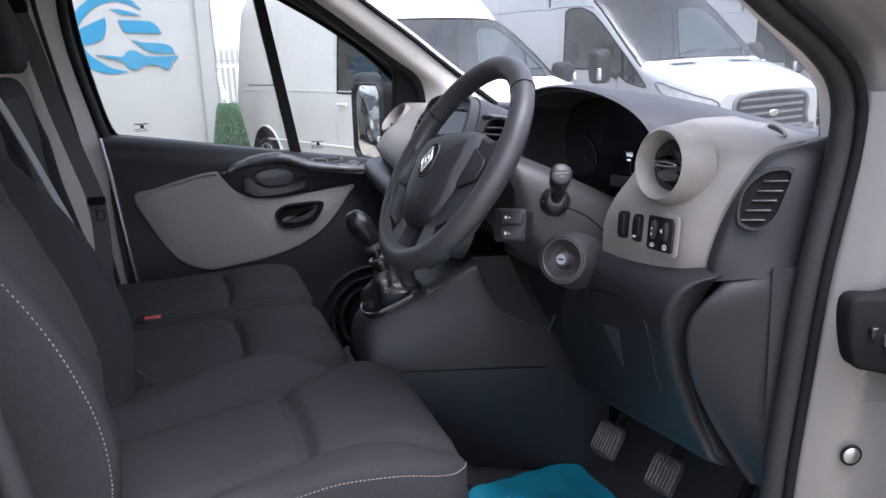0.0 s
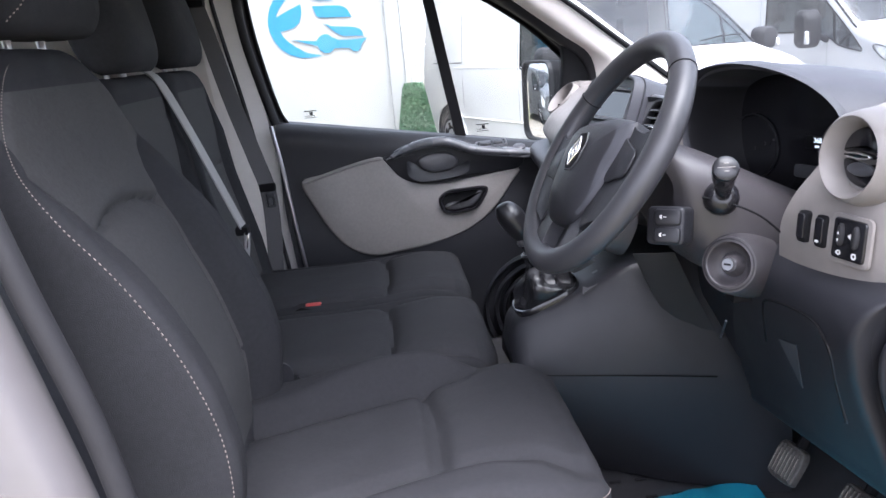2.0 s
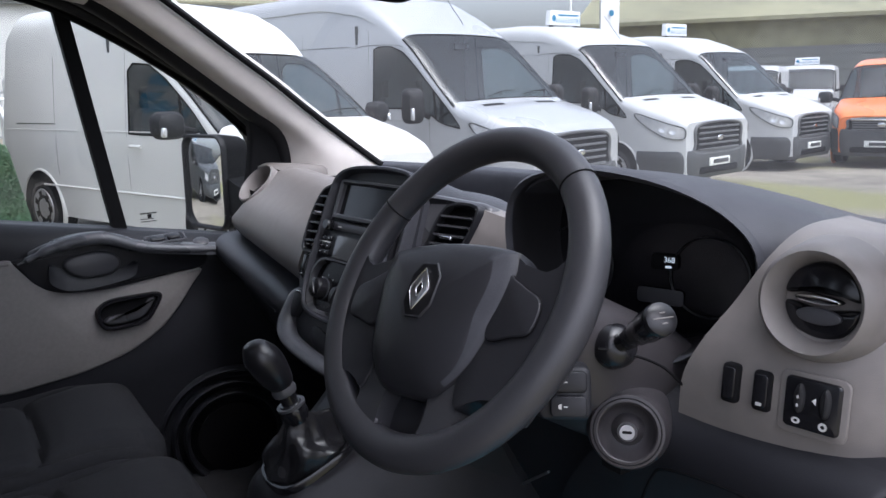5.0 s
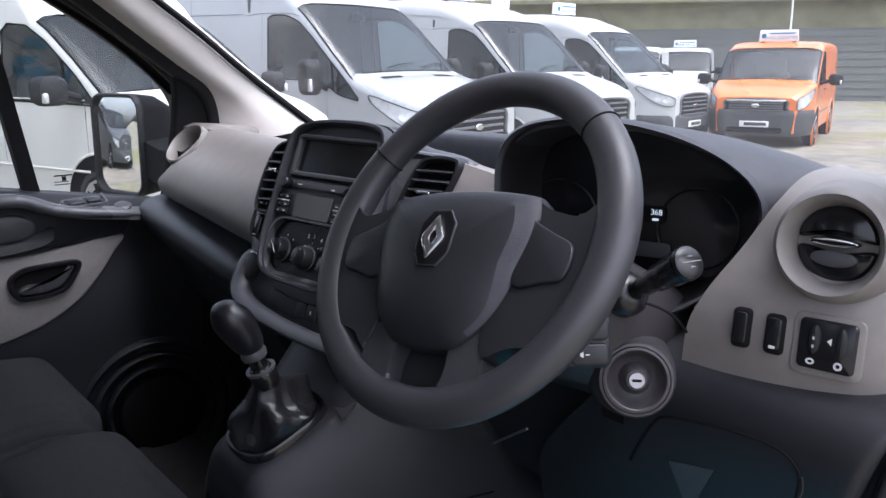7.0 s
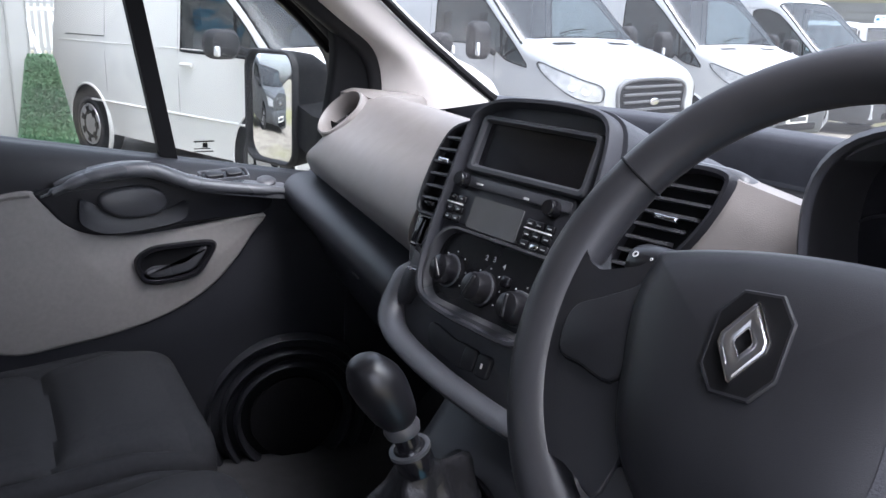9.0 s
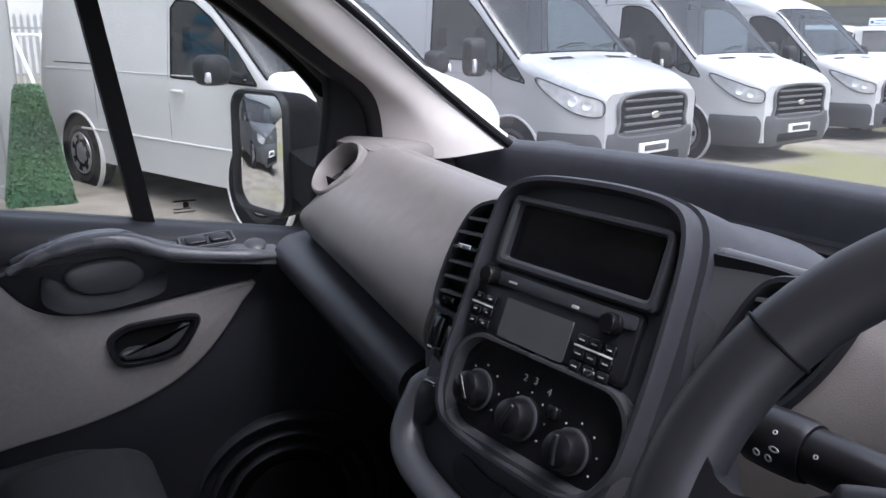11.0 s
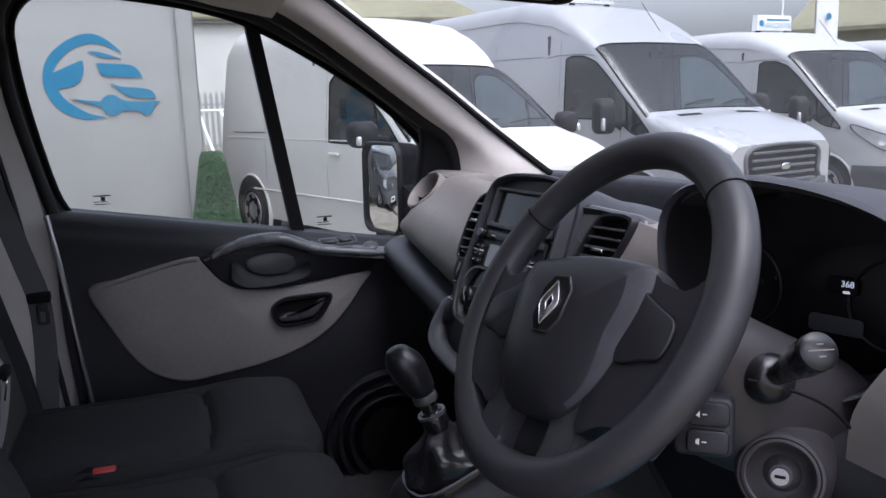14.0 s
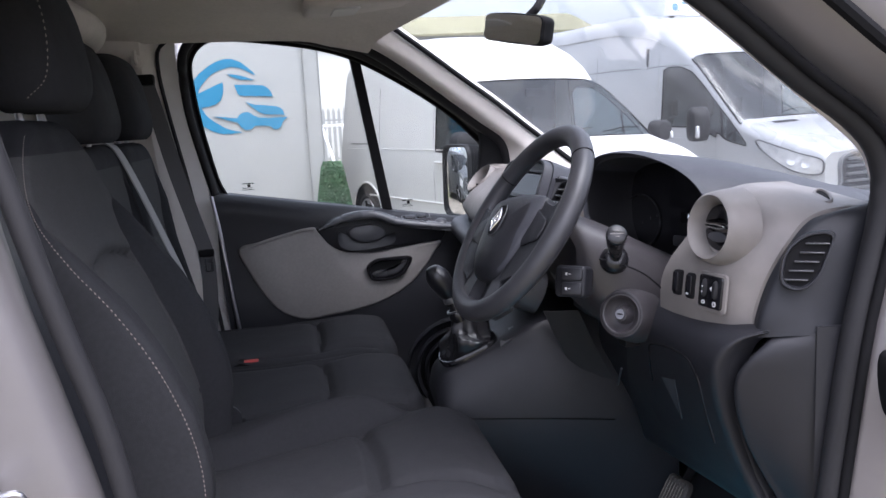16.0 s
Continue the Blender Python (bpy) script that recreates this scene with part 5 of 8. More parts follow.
# fuse cover: joint in the panel and a pressed arrow
part("cover_joint", tube([(knee_x(z) - 0.0002, y, z) for y, z in ((1.150, 1.060), (1.125, 1.10), (1.104, 1.130), (1.085, 1.148), (1.045, 1.158), (0.99, 1.164), (0.950, 1.162), (0.932, 1.146), (0.934, 1.120), (0.950, 1.075), (0.969, 1.012))], 0.0020, 6, n=50), M_BLACK, dash, "joint of the fuse box cover")
part("cover_edge", tube([(knee_x(z) - 0.0006, y - 0.004, z) for y, z in ((0.932, 1.140), (0.934, 1.120), (0.950, 1.075), (0.969, 1.012))], 0.0012, 6, n=24), M_SHROUD, dash)
bm = bmesh.new()
tri_ = [P3(knee_x(z) - 0.0016, y, z) for y, z in ((1.090, 1.086), (1.030, 1.100), (1.078, 1.012))]
skin(bm, [[p + P3(0.01, 0, 0) for p in tri_], tri_])
part("cover_arrow", bm, M_DASH, dash, "pressed arrow on the fuse cover")
part("column_connector", loft([[P3(x, y, z) for x, y in ((0.552, 1.115), (0.578, 1.115), (0.578, 1.145), (0.552, 1.145))] for z in (1.138, 1.150, 1.170)]), M_BLACK, dash, "black connector under the column")
rows = []
for x, y, z in ((0.664, 0.842, 1.224), (0.644, 0.842, 1.206), (0.624, 0.850, 1.184), (0.613, 0.862, 1.155), (0.616, 0.871, 1.115), (0.636, 0.878, 1.055), (0.668, 0.876, 0.990), (0.700, 0.862, 0.930), (0.716, 0.850, 0.900)):
    e = P3(0.722, 0.803, z)
    f = P3(x + 0.010, y - 0.012, z)
    rows.append([P3(x + 0.05, y + 0.010, z), P3(x + 0.010, y + 0.006, z), P3(x, y, z), f, f.lerp(e, 0.5) + P3(0, -0.004, 0), e])
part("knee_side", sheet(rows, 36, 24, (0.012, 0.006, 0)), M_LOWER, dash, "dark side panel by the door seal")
part("knee_gap", sheet([[P3(x + 0.034, y + 0.03, z), P3(x + 0.034, y - 0.012, z)] for x, y, z in ((0.642, 0.850, 1.212), (0.615, 0.865, 1.17), (0.62, 0.886, 1.10), (0.65, 0.892, 1.03), (0.68, 0.888, 0.96), (0.716, 0.872, 0.90))], 18, 4, (0.01, 0, 0)), M_LOWER, dash)
part("kick_cover", sheet([[P3(0.70, 0.806, z), P3(0.715, 0.800, z), P3(0.735, 0.797, z)] for z in (1.235, 1.10, 1.0, 0.90, 0.70)], 12, 6, (0.01, 0.01, 0)), M_LOWER, dash)
# trim between the knee panel and the console; a pale tube paints its lit edge
part("column_trim", sheet([[P3(0.628, 1.44, 1.13), P3(0.640, 1.462, 1.056), P3(0.668, 1.485, 0.985), P3(0.700, 1.49, 0.915)], [P3(0.63, 1.32, 1.14), P3(0.645, 1.36, 1.07), P3(0.672, 1.38, 0.99), P3(0.70, 1.39, 0.915)], [P3(0.63, 1.15, 1.15), P3(0.645, 1.22, 1.08), P3(0.672, 1.28, 0.99), P3(0.70, 1.30, 0.90)]], 14, 14, (0.015, 0, 0)), M_LOWER, dash, "dark trim under the steering column")
part("column_lit_edge", tube([(0.676, 1.455, 0.945), (0.640, 1.345, 1.022)], 0.0022, 6), M_STEEL, dash, "pale line drawn for the lit trim edge")
part("column_cover_low", sheet([[P3(0.56, 1.40, 1.15), P3(0.60, 1.42, 1.12), P3(0.66, 1.44, 1.10)], [P3(0.55, 1.25, 1.17), P3(0.60, 1.25, 1.13), P3(0.66, 1.25, 1.11)], [P3(0.56, 1.13, 1.18), P3(0.60, 1.13, 1.14), P3(0.66, 1.13, 1.12)]], 10, 10, (0, 0, 0.02)), M_LOWER, dash)
# Black sheet stands for the shaded gap between console and knee panel.
part("console_shade_sheet", sheet([[P3(x + dx, y, z) for dx, y in ((0.004, 1.470), (0.03, 1.460), (0.075, 1.45))] for x, z in ((0.513, 1.125), (0.563, 1.016), (0.631, 0.90), (0.753, 0.804))], 16, 8, (0.0, 0.004, 0)), M_RUBBER, dash)
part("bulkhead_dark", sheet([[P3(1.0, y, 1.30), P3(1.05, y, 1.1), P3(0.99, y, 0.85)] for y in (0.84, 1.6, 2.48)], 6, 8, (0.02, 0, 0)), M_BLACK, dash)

# ---- gear console
def cut(x):
    """The console's nose is cut back towards the floor."""
    return 0.175 - 0.31 * (x - 0.285)


def foot(x):
    return 1.66 - 0.23 * min(1.0, (x - 0.285) / 0.45)


con = thing("gear_console", "dark moulded gear lever console", "centre console", at=(0.45, 1.6, 0.6))
secs = []
for x, zt, yl, yr, w in ((0.285, 0.945, 1.655, 1.545, 0.01), (0.305, 0.996, 1.670, 1.525, 0.02), (0.37, 1.026, 1.690, 1.508, 0.03), (0.45, 1.064, 1.74, 1.497, 0.05), (0.55, 1.104, 1.80, 1.490, 0.05), (0.80, 1.14, 1.92, 1.50, 0.06)):
    secs.append([P3(x + 0.7 * cut(x), max(yl + w * 0.6, foot(x) + 0.03), 0.61), P3(x + 0.3 * cut(x), yl + w * 0.6, 0.78), P3(x, yl, zt - 0.05), P3(x, yl - 0.02, zt - 0.012), P3(x, yl - 0.05, zt), P3(x, (yl + yr) / 2, zt), P3(x, yr + 0.05, zt), P3(x, yr + 0.007, zt - 0.001), P3(x, yr, zt - 0.008), P3(x, min(yr - 0.01, 1.475 - 0.115 * (x - 0.3)), 0.90)] + [P3(x + cut(x) * 0.7 * k ** 1.6, min(yr - 0.01, 1.475 - 0.115 * (x - 0.3)) * (1 - k ** 1.5) + foot(x) * k ** 1.5, 0.90 - 0.29 * k) for k in (0.2, 0.4, 0.6, 0.8, 1.0)])
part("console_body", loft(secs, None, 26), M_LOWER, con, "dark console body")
part("console_seam", tube([(0.32, 1.4735, 0.905), (0.38, 1.464, 0.901), (0.45, 1.456, 0.896), (0.55, 1.4445, 0.888), (0.66, 1.432, 0.878)], 0.0014, 6, n=20), M_BLACK, con)
fc = frame_of((0.372, 1.578, 1.030), (-0.42, 0.0, 1), up=(1, 0, 0.4))
ro = smooth_poly([(-0.052, 0.055), (0.0, 0.068), (0.052, 0.055), (0.060, 0.0), (0.050, -0.058), (0.0, -0.072), (-0.050, -0.058), (-0.060, 0.0)], 48)
ri = [(p[0] * 0.86, p[1] * 0.88) for p in ro]
part("boot_ring", hoop(ro, ri, fc, 0.012, 0.004, base=-0.004), M_GLOSS, con, "glossy black gaiter ring")
plate_ = [P3(0.424, 1.486, 1.048), P3(0.525, 1.530, 1.086), P3(0.508, 1.615, 1.080), P3(0.455, 1.600, 1.060)]
up_ = P3(-0.34, 0, 0.94)
bm = bmesh.new()
skin(bm, [plate_, [p + up_ * 0.004 for p in plate_]])
part("console_plate", bm, M_SHROUD, con, "grey console plate")
bm = bmesh.new()
skin(bm, [[P3(0.479 + a, 1.557 + b, 1.071 + a * 0.36) + up_ * h for a, b in ((-0.016, -0.009), (0.016, -0.003), (0.016, 0.009), (-0.016, 0.003))] for h in (0.0, 0.006)])
part("console_button", bm, M_STACK, con)
# gaiter with folds
gl = []
n_g = 64
top = Vector((0.349, 1.563, 1.108))
for f, k in ((0.0, 1.0), (0.06, 1.03), (0.13, 1.04), (0.21, 1.02), (0.29, 0.96), (0.37, 0.88), (0.45, 0.79), (0.53, 0.69), (0.61, 0.60), (0.69, 0.51), (0.77, 0.44), (0.84, 0.38), (0.92, 0.33), (1.0, 0.29)):
    ring = []
    for i in range(n_g):
        a = 2 * math.pi * i / n_g
        fold = 1 + (0.20 * math.sin(3 * a + 4 * f + 0.5) + 0.10 * math.sin(7 * a - 5 * f)) * math.sin(math.pi * min(f * 1.15, 1))
        base = fc[0] + fc[1] * (0.052 * math.cos(a)) + fc[2] * (0.062 * math.sin(a))
        d = (base - fc[0]) * k * fold
        ring.append(fc[0].lerp(top, f) + d + Vector((0, 0, 0.011 * math.sin(3 * a + 1 + 5 * f) * math.sin(math.pi * f))))
    gl.append(ring)
part("gaiter", loft(gl), M_LEATHER, con, "creased black leather gaiter")
lever = thing("gear_lever", "gear lever with glossy black knob and chrome collar", "gear lever", at=(0.35, 1.56, 1.11))
ax = (Vector((0.318, 1.568, 1.195)) - top).normalized()
fl_ = frame_of(top, ax, up=(1, 0, 0))
part("collar", lathe([(0.018, -0.01), (0.0195, 0.0), (0.019, 0.014), (0.015, 0.02), (0.012, 0.02), (0.012, -0.01)], fl_, 22), M_GLOSS, lever, "ribbed lever collar")
part("lever_ring", lathe([(0.013, 0.014), (0.021, 0.014), (0.021, 0.018), (0.013, 0.018)], fl_, 22), M_STACK, lever, "satin ring")
part("rod", lathe([(0, 0.0), (0.0125, 0.0), (0.012, 0.05), (0, 0.05)], fl_, 18), M_GLOSS, lever)
part("lift_ring", lathe([(0.012, 0.034), (0.017, 0.036), (0.0185, 0.042), (0.0165, 0.048), (0.012, 0.05)], fl_, 20), M_STACK, lever, "satin reverse lift ring")
kb = []
for h, rx, ry in ((0.046, 0.014, 0.014), (0.055, 0.020, 0.020), (0.070, 0.026, 0.0235), (0.088, 0.0285, 0.026), (0.102, 0.0285, 0.026), (0.115, 0.024, 0.021), (0.125, 0.016, 0.014), (0.128, 0.005, 0.004)):
    kb.append([fl_[0] + fl_[3] * h + fl_[1] * (rx * math.cos(2 * math.pi * i / 24)) + fl_[2] * (ry * math.sin(2 * math.pi * i / 24) - 0.012 * (h - 0.05) / 0.08) for i in range(24)])
part("knob", loft(kb, None, 20), M_KNOB, lever, "glossy black gear knob")
fk = frame_of(fl_[0] + fl_[3] * 0.117 - fl_[2] * 0.020, (fl_[3] * 0.8 - fl_[2] * 0.6), up=(1, 0, 0))
part("shift_cap", lathe([(0, 0), (0.014, 0), (0.013, 0.003), (0, 0.0045)], fk, 20), M_DASH, lever, "engraved shift pattern cap")

# ---- steering column, wheel and stalks
col = thing("steering_column", "grey plastic steering column shroud with ignition lock", "steering column", at=(0.52, 1.2, 1.25))
AX = Vector((math.cos(radians(33.8)) * math.cos(radians(4)), math.cos(radians(33.8)) * math.sin(radians(4)), -math.sin(radians(33.8))))
HUB = Vector((0.3946, 1.2089, 1.3569))
FW = frame_of(HUB, -AX)                                  # faces the driver
secs = []
for x, hw, zt, zb in ((0.452, 0.070, 1.368, 1.262), (0.475, 0.086, 1.370, 1.228), (0.53, 0.096, 1.350, 1.175), (0.60, 0.092, 1.315, 1.16), (0.68, 0.084, 1.275, 1.16)):
    yc = 1.20
    h = zt - zb
    secs.append([P3(x, yc + hw * 0.75, zb + 0.02), P3(x, yc + hw, zb + h * 0.4), P3(x, yc + hw * 0.9, zt - 0.03), P3(x, yc + hw * 0.5, zt - 0.005), P3(x, yc, zt), P3(x, yc - hw * 0.5, zt - 0.004), P3(x + 0.01, yc - hw * 0.9, zt - 0.03), P3(x + 0.02, yc - hw * 1.02, zb + h * 0.45), P3(x + 0.015, yc - hw * 0.85, zb + 0.015), P3(x, yc, zb)])
part("shroud", loft(secs, 40, 18), M_SHROUD, col, "grey steering column shroud")
part("shroud_seam", tube([(0.50, 1.098, 1.300), (0.535, 1.083, 1.290), (0.57, 1.074, 1.272), (0.60, 1.072, 1.245)], 0.0016, 6, n=14), M_BLACK, col)
FKY = frame_of((0.532, 1.086, 1.205), (-0.72, -0.66, 0.22))
part("lock_housing", lathe([(0.050, -0.06), (0.0430, -0.014), (0.0405, -0.004), (0.0385, 0.000), (0.0320, 0.0012), (0.0305, 0.0002), (0.0290, -0.005), (0.024, -0.012), (0.018, -0.016), (0.0, -0.017)], FKY, 44), M_SHROUD, col, "round ignition lock housing")
part("lock_groove", tube([FKY[0] + FKY[1] * (0.0352 * math.cos(a)) + FKY[2] * (0.0352 * math.sin(a)) + FKY[3] * 0.0004 for a in (2 * math.pi * k / 40 for k in range(40))], 0.0008, 6, True), M_BLACK, col)
part("lock_ring", lathe([(0.018, -0.017), (0.0150, -0.010), (0.0118, -0.002), (0.0105, 0.0), (0.0, 0.0)], FKY, 28), M_SHROUD, col)
part("lock_barrel", lathe([(0, 0), (0.0088, 0), (0.0080, 0.004), (0, 0.004)], FKY, 22), M_STEEL, col, "steel ignition barrel")
part("key_slot", prism(rrect(0.010, 0.0028, 0.001, 3), FKY, 0.001, 0.0, 0.004), M_BLACK, col)
FCT = frame_of((0.450, 1.092, 1.267), (-0.60, -0.76, 0.2))
pod = part("audio_remote", prism(rrect(0.052, 0.052, 0.008, 5), FCT, 0.040, 0.004, -0.028), M_LOWER, col, "audio remote with volume buttons")
for by in (0.012, -0.012):
    part("remote_button", oblock(FCT, 0.004, by, 0.036, 0.021, 0.005, 0.002, 0.012), M_LOWER, pod)
    part("remote_mark", prism([(-0.006, by - 0.0015), (-0.003, by - 0.003), (-0.003, by + 0.003), (-0.006, by + 0.0015)], FCT, 0.0006, 0.0, 0.017), M_PRINT, pod)
    part("remote_mark", oblock(FCT, 0.001, by, 0.004, 0.0012, 0.0006, 0.0001, 0.017), M_PRINT, pod)
# wiper stalk towards the camera side, light stalk away from it
rs = part("wiper_stalk", tube([(0.530, 1.110, 1.294), (0.524, 1.085, 1.306), (0.512, 1.055, 1.325), (0.502, 1.030, 1.340), (0.497, 1.015, 1.350)], [0.010, 0.010, 0.011, 0.0135, 0.0155, 0.016], 16, n=18), M_GLOSS, col, "black wiper stalk")
FR = frame_of((0.4965, 1.0135, 1.3505), Vector((-0.20, -0.85, 0.50)))
part("stalk_cap", lathe([(0, 0), (0.0165, 0), (0.016, 0.005), (0.012, 0.008), (0, 0.008)], FR, 22), M_KNOB, rs, "ribbed rotary stalk end")
part("cap_line", oblock(FR, 0, 0, 0.022, 0.0012, 0.0006, 0.0002, 0.008), M_GREY, rs)
part("cap_mark", oblock(FR, 0, 0.005, 0.006, 0.0014, 0.0006, 0.0002, 0.008), M_GREY, rs)
part("cap_mark", oblock(FR, 0, -0.005, 0.006, 0.0014, 0.0006, 0.0002, 0.008), M_GREY, rs)
part("stalk_boot", lathe([(0.024, -0.012), (0.023, 0.002), (0.017, 0.010), (0.010, 0.012)], frame_of((0.528, 1.098, 1.298), (-0.15, -0.85, 0.4)), 22), M_KNOB, col)
FLS = frame_of((0.499, 1.300, 1.333), (-0.06, 1.0, -0.03))
ls = part("light_stalk", lathe([(0.0125, 0.0), (0.0130, 0.035), (0.0155, 0.048), (0.0165, 0.070), (0.0165, 0.088), (0.0, 0.088)], FLS, 26), M_KNOB, col, "black light stalk")
part("stalk_end", lathe([(0.0, 0.089), (0.0178, 0.089), (0.0192, 0.093), (0.0196, 0.112), (0.0188, 0.126), (0.0160, 0.133), (0.0, 0.135)], FLS, 30), M_KNOB, ls, "thick rotary stalk end")
for along, turn, w, h in ((0.122, 40, 0.006, 0.006), (0.104, 38, 0.003, 0.003), (0.101, 10, 0.007, 0.0035), (0.112, -8, 0.005, 0.005), (0.104, -10, 0.005, 0.005), (0.078, 26, 0.003, 0.003)):
    n_s = (P3(-1, 0, 0) * math.cos(radians(turn)) + P3(0, 0, 1) * math.sin(radians(turn))).normalized()
    o_s = FLS[0] + FLS[3] * along + n_s * (0.0196 if along > 0.09 else 0.0166)
    part("stalk_symbol", hoop(oval(w, h, 14), oval(w * 0.6, h * 0.6, 14), frame_of(o_s, n_s), 0.0006), M_PRINT, ls)

wheel = thing("steering_wheel", "dark four-spoke steering wheel with chrome badge", "steering wheel", at=tuple(HUB))
_r, _u = FW[1].copy(), FW[2].copy()
TW = radians(8.5)                                          # the wheel rests a little turned
FW = (FW[0], _r * math.cos(TW) + _u * math.sin(TW), _u * math.cos(TW) - _r * math.sin(TW), FW[3])


def W(r, u, d=0.0):
    return FW[0] + FW[1] * r + FW[2] * u + FW[3] * d


RW = 0.1755
rings = []
for i in range(80):
    a = 2 * math.pi * i / 80
    thick = 1.0 + 0.07 * max(0, math.cos(2 * a)) ** 2
    c = W(RW * math.cos(a), RW * math.sin(a))
    er = FW[1] * math.cos(a) + FW[2] * math.sin(a)
    rings.append([c + er * (0.0195 * thick * math.cos(b)) + FW[3] * (0.0175 * thick * math.sin(b)) for b in (2 * math.pi * k / 18 for k in range(18))])
bm = bmesh.new()
skin(bm, rings, True, True)
part("rim", bm, M_WHEEL, wheel, "dark moulded wheel rim")
for a0 in (42, 146):
    a = radians(a0)
    er = FW[1] * math.cos(a) + FW[2] * math.sin(a)
    rr = [W(RW * math.cos(a), RW * math.sin(a)) + er * (0.0199 * (1 + 0.07 * max(0, math.cos(2 * a)) ** 2) * math.cos(b)) + FW[3] * (0.0178 * (1 + 0.07 * max(0, math.cos(2 * a)) ** 2) * math.sin(b)) for b in (2 * math.pi * k / 20 for k in range(20))]
    part("rim_seam", tube(rr, 0.0010, 6, True), M_BLACK, wheel)


for sx in (-1, 1):
    plate = [(sx * p[0], p[1]) for p in smooth_poly([(0.070, 0.034), (0.105, 0.027), (0.135, 0.020), (0.150, 0.024), (0.159, 0.040), (0.168, 0.055), (0.176, 0.0), (0.168, -0.055), (0.146, -0.116), (0.136, -0.113), (0.120, -0.108), (0.100, -0.110), (0.070, -0.112)], 60)]
    part("spoke", soft_plate(plate, FW, 0.030, 0.009, -0.019), M_PADCOVER, wheel, "moulded side spoke")
    cov = [(sx * p[0], p[1]) for p in smooth_poly([(0.088, 0.014), (0.105, 0.009), (0.122, 0.001), (0.141, -0.008), (0.146, -0.022), (0.141, -0.042), (0.122, -0.047), (0.088, -0.049)], 40)]
    part("spoke_cover", prism(cov, FW, 0.0045, 0.0018, 0.0105), M_PADCOVER, wheel, "switch blank in the spoke")
    part("cover_joint", tube([W(p[0], p[1], 0.0122) for p in cov], 0.0011, 5, True), M_BLACK, wheel)
    low = [(sx * p[0], p[1]) for p in smooth_poly([(0.034, -0.100), (0.072, -0.100), (0.076, -0.125), (0.080, -0.145), (0.092, -0.154), (0.050, -0.176), (0.030, -0.174), (0.033, -0.160), (0.036, -0.135)], 44)]
    part("spoke", soft_plate(low, FW, 0.034, 0.007, -0.026), M_WHEEL, wheel, "moulded lower spoke")
part("lower_panel", prism(smooth_poly([(-0.042, -0.100), (0.042, -0.100), (0.040, -0.14), (0.034, -0.170), (0.0, -0.176), (-0.034, -0.170), (-0.040, -0.14)], 40), FW, 0.006, 0.002, -0.020), M_PADCOVER, wheel, "recessed lower spoke panel")
part("lower_lip", tube([W(x, y, 0.004) for x, y in ((-0.036, -0.150), (-0.033, -0.166), (-0.018, -0.172), (0.0, -0.1735), (0.018, -0.172), (0.033, -0.166), (0.036, -0.150))], 0.0045, 8, n=30), M_WHEEL, wheel)
pad = smooth_poly([(-0.094, -0.030), (-0.101, 0.006), (-0.097, 0.034), (-0.088, 0.041), (-0.045, 0.047), (0.0, 0.049), (0.045, 0.047), (0.088, 0.041), (0.097, 0.034), (0.101, 0.006), (0.094, -0.030), (0.079, -0.077), (0.055, -0.107), (0.028, -0.120), (-0.028, -0.120), (-0.055, -0.107), (-0.079, -0.077)], 84)
PC = -0.036
bm = bmesh.new()
skin(bm, [[W(p[0] * k, PC + (p[1] - PC) * k, d) for p in pad] for k, d in ((0.94, -0.03), (0.99, -0.010), (1.0, 0.006), (0.992, 0.0105), (0.94, 0.0165), (0.80, 0.0240), (0.6, 0.0300), (0.42, 0.0330), (0.25, 0.0345), (0.02, 0.0350))])
part("airbag_cover", bm, M_PADCOVER, wheel, "textured airbag cover")
def pad_at(p, k):
    """A point of the airbag cover, k of the way out to its edge."""
    d = line_of([(0.6, 0.0300), (0.80, 0.0240), (0.94, 0.0165), (0.992, 0.0105), (1.0, 0.006)], k)
    return W(p[0] * k, PC + (p[1] - PC) * k, d + 0.0007)


edge_ = [p for p in pad if p[0] > 0.050 and -0.108 < p[1] < 0.043]
bm = bmesh.new()
skin(bm, [[pad_at(p, 0.80 + 0.14 * smooth01((-0.02 - p[1]) / 0.085) + (0.185 - 0.14 * smooth01((-0.02 - p[1]) / 0.085)) * q / 6) for q in range(7)] for p in edge_], False)
part("cover_facet", bm, M_DASHTOP, wheel, "satin facet of the airbag cover")
FBG = (W(0, -0.016, 0.0360), FW[1], FW[2], FW[3])
octo = [(-0.0105, 0.028), (0.0105, 0.028), (0.0205, 0.015), (0.0205, -0.015), (0.0105, -0.028), (-0.0105, -0.028), (-0.0205, -0.015), (-0.0205, 0.015)]
part("badge_recess", hoop([(p[0] * 1.10, p[1] * 1.08) for p in octo], [(p[0] * 0.97, p[1] * 0.97) for p in octo], FBG, 0.0020, 0.0010, -0.001), M_PADCOVER, wheel)
part("badge_plate", prism(octo, FBG, 0.0020, 0.0, -0.001), M_BLACK, wheel, "black badge plate")
dia_o = [(0.002, 0.0228), (-0.0, 0.0235), (-0.0145, 0.003), (-0.0145, -0.003), (-0.002, -0.0228), (0.0, -0.0235), (0.0145, -0.003), (0.0145, 0.003)]
dia_i = [(p[0] * 0.93, p[1] * 0.945) for p in dia_o]
bdg = part("badge", hoop(dia_o, dia_i, FBG, 0.003, 0.0006, 0.0010), M_CHROME, wheel, "plain chrome diamond badge")
part("badge_face", hoop(dia_i, [(p[0] * 0.40, p[1] * 0.40) for p in dia_i], FBG, 0.003, 0.002, 0.0009), M_STEEL, bdg)
